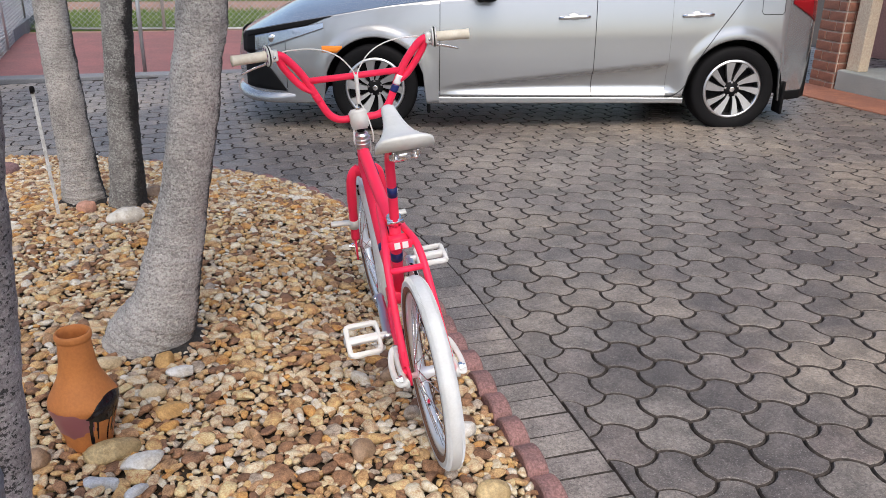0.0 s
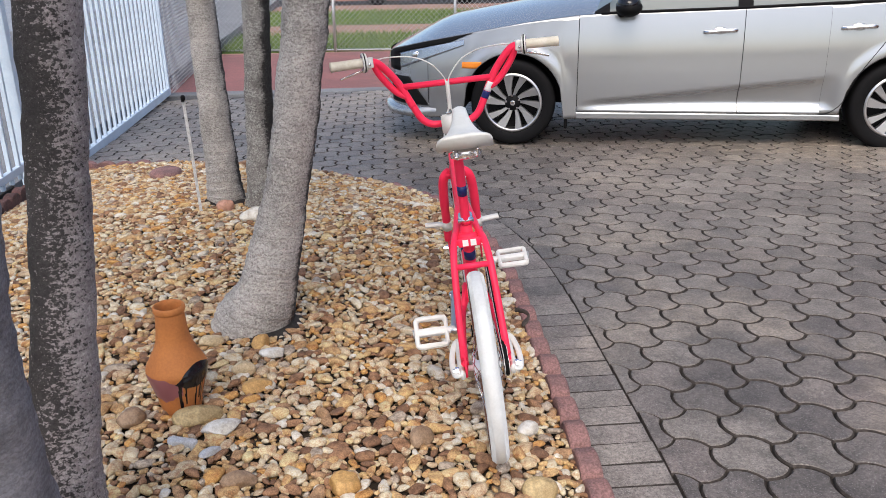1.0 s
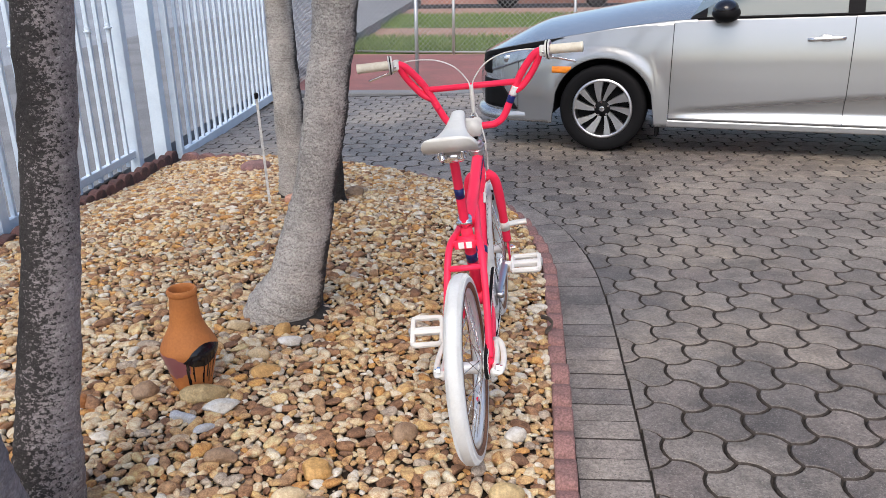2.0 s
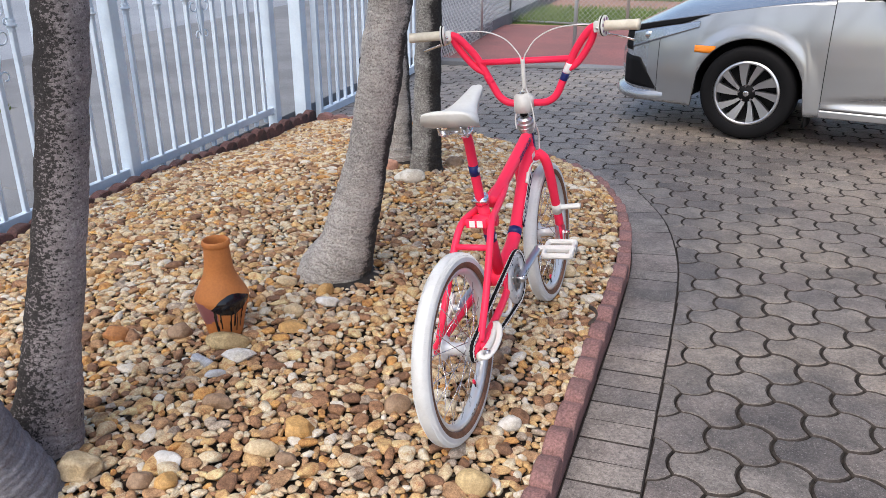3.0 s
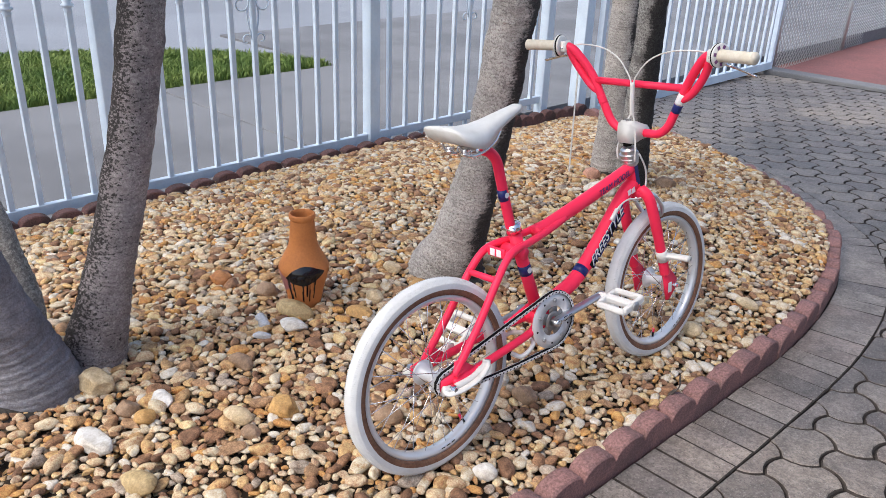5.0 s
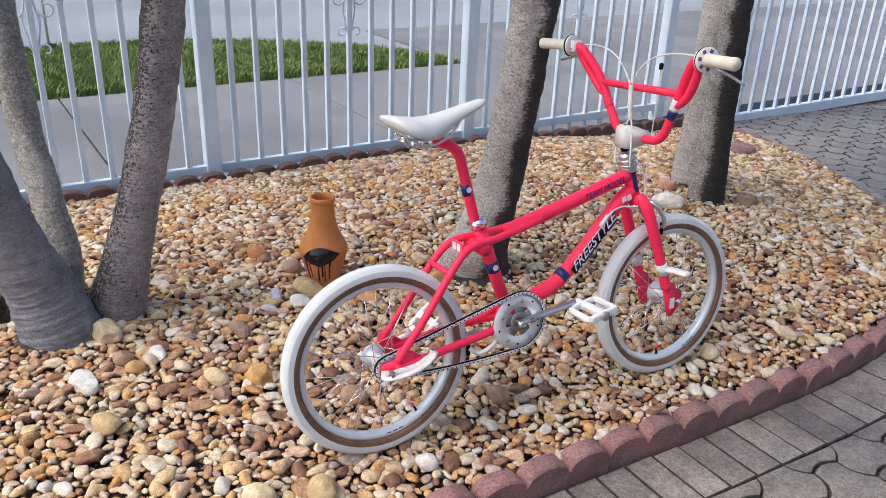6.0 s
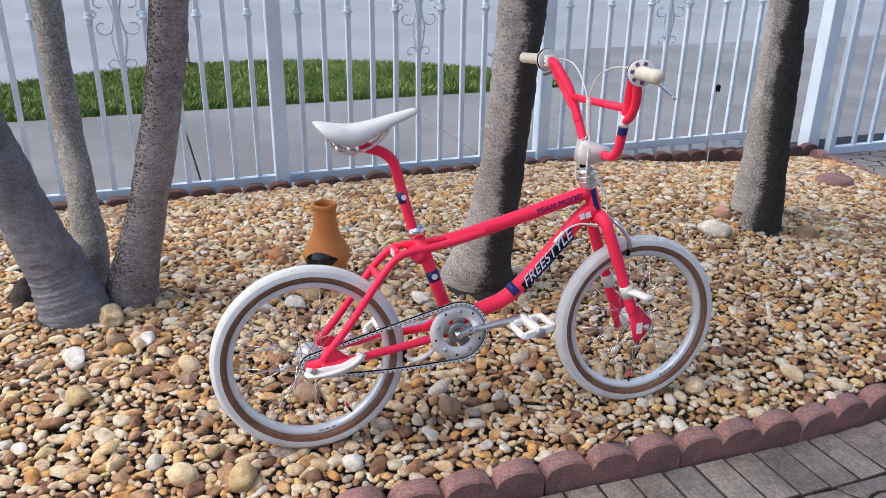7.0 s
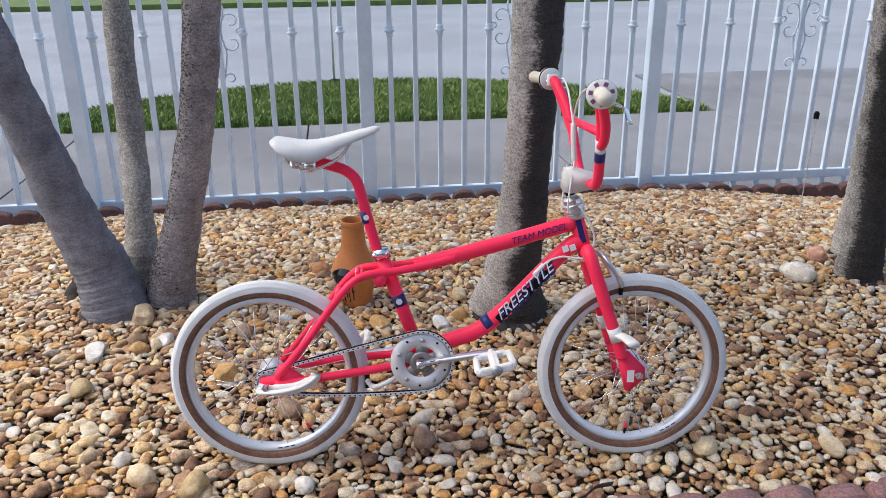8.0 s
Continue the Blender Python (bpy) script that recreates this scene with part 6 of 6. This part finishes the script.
def road_wheel(x, s):
    w = part("wheel", ring_bm([(0.223, -0.10), (0.232, -0.103), (0.29, -0.108), (0.309, -0.098), (0.318, -0.075), (0.320, 0.0), (0.318, 0.075), (0.309, 0.098), (0.29, 0.108), (0.26, 0.106), (0.232, 0.100), (0.223, 0.092)], 64, "Y"), BLACK, car, "black road tyre")
    w.location = (x, s * 0.775, 0.320)
    if s < 0:
        w.rotation_euler = (0, 0, math.pi)
    part("rim", ring_bm([(0.224, 0.088), (0.212, 0.098), (0.202, 0.098), (0.197, 0.070), (0.192, -0.05)], 64, "Y"), ALLOY, w, "machined alloy rim")
    part("rim_back", ring_bm([(0.0, 0.02), (0.21, 0.02)], 40, "Y"), BLACK, w)
    for k in range(5):
        for h, wd in ((0.0, 0.0185), (0.56, 0.0140)):
            a = 2 * math.pi * k / 5 + h
            bm = bmesh.new()
            pts = [(0.045, a - 0.12), (0.10, a + 0.02), (0.15, a + 0.10), (0.201, a + 0.15)]
            g = []
            for i, (r, an) in enumerate(pts):
                hw = wd * (0.62 + 0.50 * i)
                c, q = math.cos(an), math.sin(an)
                zz = 0.078 + 0.016 * i / 3
                g.append([bm.verts.new((r * c + o * q, y, r * q - o * c)) for o, y in ((-hw, zz - 0.028), (-hw * 0.9, zz), (hw * 0.9, zz), (hw, zz - 0.028))])
            for p, q in zip(g, g[1:]):
                for j in range(3):
                    bm.faces.new((p[j], q[j], q[j + 1], p[j + 1]))
            part("spoke", bm, ALLOY, w, smooth=False)
    part("hub_cap", ring_bm([(0.0, 0.094), (0.028, 0.093), (0.034, 0.088), (0.058, 0.080), (0.066, 0.055)], 30, "Y"), BLACK, w)
    part("badge", ring_bm([(0.0, 0.0955), (0.016, 0.0955), (0.019, 0.0945)], 20, "Y"), CHROME, w, "bright plain wheel badge")
    for k in range(5):
        a = 2 * math.pi * k / 5 + 0.2
        part("wheel_nut", move(ring_bm([(0.0, 0.006), (0.009, 0.006), (0.010, -0.01)], 6, "Y"), Matrix.Translation((0.052 * math.cos(a), 0.084, 0.052 * math.sin(a)))), CHROME, w, smooth=False)


for x in (1.35, -1.35):
    for s in (1, -1):
        road_wheel(x, s)
# a long nose ahead of the front wheels
for ob in car.children:
    if not ob.name.startswith("wheel"):
        for v in ob.data.vertices:
            if v.co.x > 1.74:
                v.co.x += 0.10 * (v.co.x - 1.74)


# ---- beyond the driveway ----
strip = tagged(from_bm("kerb", box_bm(-1.98, 6.5, 9.1, 9.32, -0.6, -0.29, 0.01), CONCRETE, smooth=False), "low pale concrete strip at the end of the paving", "kerb", kind="structure")
red = tagged(from_bm("red_forecourt", box_bm(-2.02, 9, 9.325, 13.4, -0.6, -0.36), RED_SLAB, smooth=False), "dull red painted concrete forecourt", "paving", kind="structure")
tan = tagged(from_bm("far_paving", box_bm(-2.4, 12, 13.4, 26, -0.6, -0.40), dappled("tan_paving", (0.34, 0.20, 0.15), (0.28, 0.17, 0.13), 1.0), smooth=False), "brownish paving behind the chain-link fence", "paving", kind="structure")
LAWNS = [(-2.4, 12, 13.9, 16.7, -0.44), (-2.4, 12, 19.0, 23.0, -0.44)]
for x0, x1, y0, y1, z in LAWNS:
    tagged(from_bm("lawn", box_bm(x0, x1, y0, y1, z - 0.1, z + 0.05), LAWN, smooth=False), "strip of lawn behind the chain-link fence", "lawn", kind="structure")
wall_far = tagged(from_bm("wall_north", box_bm(-2, 14, 30, 30.3, -0.5, 2.2), SALMON, smooth=False), "salmon stucco house wall far behind", "wall", kind="structure")
wall_east = tagged(from_bm("wall_east", box_bm(8.2, 8.5, -6, 8, -0.5, 2.8), SALMON, smooth=False), "salmon stucco house wall behind the porch", "wall", kind="structure")


# chain-link fence: two runs of diamond mesh between galvanised pipes
def chain_link(a, b, z0, z1, label):
    a, b = Vector((*a, 0)), Vector((*b, 0))
    d = b - a
    length, h = d.length, z1 - z0
    d.normalize()
    fence2 = tagged(empty("chain_link_fence", Matrix.Translation((a.x, a.y, z0))), label, "fence")
    bm = bmesh.new()
    step = 0.085
    k = -int(h / step) - 1
    while k * step < length:
        for sg in (1, -1):
            s0 = k * step
            u0, u1 = (s0, s0 + h) if sg > 0 else (s0 + h, s0)
            p, q = (u0, 0.0), (u1, h)
            t0, t1 = 0.0, 1.0
            du = q[0] - p[0]
            for lim, up in ((0.0, False), (length, True)):
                tt = (lim - p[0]) / du
                if (du > 0) != up:
                    t0 = max(t0, tt)
                else:
                    t1 = min(t1, tt)
            if t1 > t0:
                e0 = d * (p[0] + du * t0) + Vector((0, 0, h * t0))
                e1 = d * (p[0] + du * t1) + Vector((0, 0, h * t1))
                tube_bm([e0, e1], 0.0032, 4, bm, caps=False)
        k += 1
    part("wire_mesh", bm, GALV, fence2, "woven galvanised diamond wire")
    part("bottom_pipe", tube_bm([Vector((0, 0, 0)), d * length], 0.016, 8), GALV, fence2)
    part("top_pipe", tube_bm([Vector((0, 0, h)), d * length + Vector((0, 0, h))], 0.02, 8), GALV, fence2)
    n = max(1, round(length / 2.1))
    for i in range(n + 1):
        q = d * (length * i / n)
        part("post", tube_bm([q + Vector((0, 0, -0.12)), q + Vector((0, 0, h + 0.03))], 0.024, 10), GALV, fence2)
    return fence2


chain_link((-1.9, 9.35), (-2.08, 14.0), -0.40, 0.85, "galvanised chain-link fence run beside the forecourt")
chain_link((-2.08, 14.0), (6.0, 13.2), -0.36, 0.85, "galvanised chain-link fence across the forecourt")
dark_post = tagged(from_bm("fence_post", tube_bm([(-0.29, 9.42, -0.4), (-0.29, 9.42, 1.1)], 0.022, 10), GALV), "thin grey metal post standing on the forecourt edge", "post")

# dark vehicle far behind the fence
truck = tagged(empty("pickup_truck", Matrix.Translation((2.4, 27.5, -0.5))), "black pickup parked far behind the chain-link fence", "truck")
part("body", box_bm(-2.2, 2.6, -0.3, 1.5, 0.45, 1.25, 0.12), BLACK, truck)
part("bumper", box_bm(-2.1, 2.5, -0.42, -0.28, 0.42, 0.60, 0.04), CHROME, truck, "bright bumper")
part("plate", box_bm(-0.3, 0.3, -0.435, -0.425, 0.55, 0.80, 0.01), WHITE_DECAL, truck, "blank white plate", smooth=False)
for x in (-1.3, 1.6):
    part("wheel", move(ring_bm([(0.0, -0.12), (0.22, -0.12), (0.37, -0.10), (0.39, 0.0), (0.37, 0.10), (0.0, 0.12)], 28, "Y"), Matrix.Translation((x, -0.15, 0.39))), BLACK, truck)

# porch, brick pier and post
porch = tagged(from_bm("porch_floor", box_bm(6.0, 8.2, -2.0, 6.08, -0.5, 0.085, 0.012), dappled("porch_concrete", (0.40, 0.42, 0.40), (0.34, 0.36, 0.34), 2.0), smooth=False), "pale grey-green concrete porch step", "porch", kind="structure")
border = tagged(from_bm("brick_border", move(box_bm(5.50, 5.996, -2.0, 9.0, -0.3, 0.012, 0.006), DRIVE), dappled("worn_red_brick_paving", (0.36, 0.15, 0.09), (0.28, 0.12, 0.08), 6.0), smooth=False), "worn red brick border along the porch", "paving", kind="structure")
pier = tagged(from_bm("brick_pier", box_bm(6.012, 6.318, 6.112, 6.418, -0.3, 2.5), dappled("pale_mortar", (0.62, 0.50, 0.42), (0.54, 0.44, 0.37), 12.0), smooth=False), "red brick porch pier with pale mortar", "pier", kind="structure")
BRICK_MES = []
for half in (0.095, 0.043):
    bm = box_bm(-half, half, -0.008, 0.008, -0.0385, 0.0385, 0.004)
    me = bpy.data.meshes.new("brick")
    bm.to_mesh(me)
    bm.free()
    me.materials.append(BRICK)
    BRICK_MES.append(me)
for row in range(27):
    z = -0.10 + row * 0.094
    for face in range(2):
        long_first = (row + face) % 2 == 0
        for me, o in ((BRICK_MES[0], 0.102 if long_first else 0.204), (BRICK_MES[1], 0.256 if long_first else 0.050)):
            ob = new("brick", me)
            ob.parent = pier
            tip = 0.6 * ((row * 7 + face * 3) % 5 - 2)
            ob.matrix_basis = pose(6.012 + o, 6.108, z, 0, tip, 0) if face == 0 else pose(6.008, 6.112 + o, z, 0, tip, 90)
cream = tagged(from_bm("porch_post", box_bm(6.07, 6.19, 5.90, 6.05, 0.085, 2.5, 0.008), CREAM_PAINT, smooth=False), "cream painted porch post beside the brick pier", "post", kind="structure")
# Roof out of view, assumed from post and pier; added to shade the paving.
porch_roof = tagged(from_bm("porch_roof", box_bm(5.75, 8.2, -2.0, 6.55, 2.5, 2.66, 0.01), CREAM_PAINT, smooth=False), "unseen cream flat roof added over the porch for shade", "roof", kind="structure")
sack = tagged(empty("rubbish_sack", Matrix.Translation((6.75, 5.75, 0.085))), "black sack with a white bundle on the porch", "sack")
bm = bmesh.new()
bmesh.ops.create_icosphere(bm, subdivisions=3, radius=1.0)
for v in bm.verts:
    v.co *= 1 + 0.2 * noise.noise(v.co * 2.2)
    v.co = Vector((v.co.x * 0.17, v.co.y * 0.18, max(v.co.z, -0.85) * 0.24 + 0.2))
part("bag", bm, BLACK, sack)
bm = bmesh.new()
bmesh.ops.create_icosphere(bm, subdivisions=3, radius=1.0)
for v in bm.verts:
    v.co *= 1 + 0.25 * noise.noise(v.co * 2.0 + Vector((3, 0, 0)))
    v.co = Vector((v.co.x * 0.12, v.co.y * 0.12, v.co.z * 0.08 + 0.45))
part("bundle", bm, WHITE_PLASTIC, sack, "white bundle")


# ---- grass verge ----
def grass(name, x0, x1, y0, y1, z, count, tall, label, poly=None):
    u = rng.random((count, 7))
    if poly:
        u = u[[inside(poly, x0 + (x1 - x0) * q[0], y0 + (y1 - y0) * q[1]) for q in u]]
        count = len(u)
    x, y = x0 + (x1 - x0) * u[:, 0], y0 + (y1 - y0) * u[:, 1]
    h = tall * (0.5 + 0.8 * u[:, 2])
    a = u[:, 3] * 6.283
    ln = h * (0.2 + 0.7 * u[:, 4])
    b = u[:, 5] * 6.283
    w = 0.004 + 0.005 * u[:, 6]
    cx, sx = np.cos(a) * w, np.sin(a) * w
    v = np.zeros((count, 5, 3))
    v[:, 0] = np.stack([x - cx, y - sx, np.full(count, z)], 1)
    v[:, 1] = np.stack([x + cx, y + sx, np.full(count, z)], 1)
    mx, my = x + np.cos(b) * ln * 0.35, y + np.sin(b) * ln * 0.35
    v[:, 2] = np.stack([mx + cx * 0.8, my + sx * 0.8, z + h * 0.65], 1)
    v[:, 3] = np.stack([mx - cx * 0.8, my - sx * 0.8, z + h * 0.65], 1)
    v[:, 4] = np.stack([x + np.cos(b) * ln, y + np.sin(b) * ln, z + h], 1)
    i = (np.arange(count) * 5)[:, None]
    quads = (i + np.array([[0, 1, 2, 3]])).tolist()
    tris = (i + np.array([[3, 2, 4]])).tolist()
    me = bpy.data.meshes.new(name)
    me.from_pydata(v.reshape(-1, 3), [], quads + tris)
    return tagged(finish(new(name, me), GRASS), label, "grass", kind="stuff")


grass("grass", -6.35, -4.29, -0.75, 5.12, -0.205, 80000, 0.062, "short green grass on the verge beside the pavement", VERGE)
for x0, x1, y0, y1, z in LAWNS:
    grass("grass", -2.3, 6, y0, y1, z + 0.05, 9000, 0.10, "green grass behind the chain-link fence")

# ---- pavers, laid last ----
L1, L2 = Vector((0.177, -0.0125)), Vector((0.083, -0.164))
CORNERS = [Vector((0, 0)), Vector((0, -0.111)), Vector((0.083, -0.1655)), Vector((0.177, -0.1235)), Vector((0.177, -0.0125)), Vector((0.094, 0.042))]
BULGE = [Vector((-0.017, 0)), Vector((0.009, 0.0145)), Vector((0.007, -0.0155)), Vector((-0.017, 0)), Vector((0.009, 0.0145)), Vector((0.007, -0.0155))]
PSEG = 4


def tile_outline():
    out = []
    for k in range(6):
        a, b = CORNERS[k], CORNERS[(k + 1) % 6]
        for j in range(PSEG):
            u = j / PSEG
            out.append(a + (b - a) * u + BULGE[k] * (4 * u * (1 - u)))
    return out


OUTLINE = tile_outline()
MID = sum(CORNERS, Vector((0, 0))) / 6
TILE_ORIGIN = Vector((1.217, 2.315)) - Vector((0.083, -0.1655))


def tile_geometry(pts, gap=0.0030, chamfer=0.0065):
    """Rings of a paver with eased edges, from its outline about the origin."""
    c = sum(pts, Vector((0, 0))) / len(pts)
    n = len(pts)

    def shrink(d, z):
        ring = []
        for i in range(n):
            e0, e1 = (pts[i] - pts[i - 1]).normalized(), (pts[(i + 1) % n] - pts[i]).normalized()
            n0, n1 = Vector((e0.y, -e0.x)), Vector((e1.y, -e1.x))
            m = (n0 + n1)
            k = 1.0 / max(0.55, 0.5 * m.length)
            ring.append((*(pts[i] - m.normalized() * d * k), z))
        return ring

    verts = shrink(gap, -0.024) + shrink(gap, -0.0085) + shrink(gap + chamfer * 0.55, -0.0022) + shrink(gap + chamfer, 0.0)
    faces = [tuple(range(3 * n, 4 * n))]
    for r in range(3):
        for i in range(n):
            j = (i + 1) % n
            faces.append((r * n + i, r * n + j, (r + 1) * n + j, (r + 1) * n + i))
    return verts, faces


def paver_mesh(name, v, f, n):
    me = bpy.data.meshes.new(name)
    me.from_pydata(v, [], f)
    me.materials.append(PAVER)
    me.materials.append(GRIME)
    me.polygons.foreach_set("material_index", [1 if 0 < k <= 2 * n else 0 for k in range(len(f))])
    return me


def tidy(pts, least=0.007):
    out = [pts[0]]
    for p in pts[1:]:
        if (p - out[-1]).length > least:
            out.append(p)
    if (out[0] - out[-1]).length < least:
        out.pop()
    return out


def clip(pts, p, nrm):
    out = []
    for i in range(len(pts)):
        a, b = pts[i], pts[(i + 1) % len(pts)]
        da, db = (a - p).dot(nrm), (b - p).dot(nrm)
        if da >= 0:
            out.append(a)
        if (da > 0) != (db > 0) and abs(da - db) > 1e-9:
            out.append(a + (b - a) * (da / (da - db)))
    return out


shape = [q - MID for q in OUTLINE]
vv, ff = tile_geometry(shape)
TILE = paver_mesh("paver", vv, ff, len(shape))
rest_v, rest_f, rest_m, made = [], [], [], 0
for i in range(-70, 90):
    for j in range(-80, 70):
        c = TILE_ORIGIN + L1 * i + L2 * j + MID
        if not (-1.9 < c.x < 8.1 and -3.9 < c.y < 9.0) or inside(BED_POLY, c.x, c.y):
            continue
        outl = [q + c for q in shape]
        whole = True
        if (c.x < 1.5 and c.y < 6.2 and c.y > -1.0) and any(inside(BAND_POLY, q.x, q.y) for q in outl):
            k = min(range(1, len(BAND_LINE) - 1), key=lambda m: (BAND_LINE[m] - c).length_squared)
            t = (BAND_LINE[k + 1] - BAND_LINE[k - 1]).normalized()
            outl = clip(outl, BAND_LINE[k], Vector((t.y, -t.x)))
            whole = False
            if len(outl) < 3:
                continue
            outl = tidy(outl)
            if len(outl) < 3:
                continue
            area = abs(sum(a.x * b.y - b.x * a.y for a, b in zip(outl, outl[1:] + outl[:1]))) / 2
            if area < 0.0012:
                continue
        dz = rng.uniform(-0.0015, 0.0015)
        near = c.x < 2.55 and 1.3 < c.y < 4.3
        if near and made < 330:
            made += 1
            if whole:
                me = TILE
            else:
                v2, f2 = tile_geometry([q - c for q in outl], 0.0018, 0.0040)
                me = paver_mesh("paver", v2, f2, len(outl))
            ob = new("paver", me)
            ob.parent = pave_base
            ob.matrix_basis = Matrix.Translation((c.x, c.y, drive_z(c.x, c.y) + dz)) @ pose(0, 0, 0, -1.26 + rng.uniform(-0.35, 0.35), -1.15 + rng.uniform(-0.35, 0.35), 0)
        else:
            v2, f2 = (vv, ff) if whole else tile_geometry([q - c for q in outl], 0.0018, 0.0040)
            o = len(rest_v)
            tx, ty = rng.uniform(-0.006, 0.006, 2)
            rest_v += [(x + c.x, y + c.y, z + dz + drive_z(x + c.x, y + c.y) + x * tx + y * ty) for x, y, z in v2]
            rest_f += [tuple(q + o for q in f) for f in f2]
            rest_m += [1 if 0 < k <= 2 * len(outl) else 0 for k in range(len(f2))]
me = bpy.data.meshes.new("paver_field")
me.from_pydata(rest_v, [], rest_f)
me.materials.append(PAVER)
me.materials.append(GRIME)
me.polygons.foreach_set("material_index", rest_m)
far = new("paver_field", me)
far.parent = pave_base
tagged(far, kind="stuff")

# soldier course between the kerb and the wavy pavers
bm = box_bm(-0.0476, 0.0476, -0.0982, 0.0982, -0.024, 0.0)
bmesh.ops.bevel(bm, geom=[e for e in bm.edges if all(v.co.z > -0.01 for v in e.verts)], offset=0.0032, segments=1, affect="EDGES")
BAND_ME = bpy.data.meshes.new("paving_brick")
bm.to_mesh(BAND_ME)
bm.free()
BAND_ME.materials.append(BAND)
BAND_ME.materials.append(GRIME)
BAND_ME.polygons.foreach_set("material_index", [0 if f.normal.z > 0.9 else 1 for f in BAND_ME.polygons])
for p, d in along(offset(KERB_LINE, 0.1045), 0.1005, 0.05):
    ob = new("paving_brick", BAND_ME)
    ob.parent = pave_base
    ob.matrix_basis = Matrix.Translation((p.x, p.y, drive_z(p.x, p.y) + rng.uniform(-0.001, 0.0015))) @ pose(0, 0, 0, -1.26 + rng.uniform(-0.3, 0.3), -1.15 + rng.uniform(-0.3, 0.3), math.degrees(math.atan2(d.y, d.x)) + rng.uniform(-0.5, 0.5))
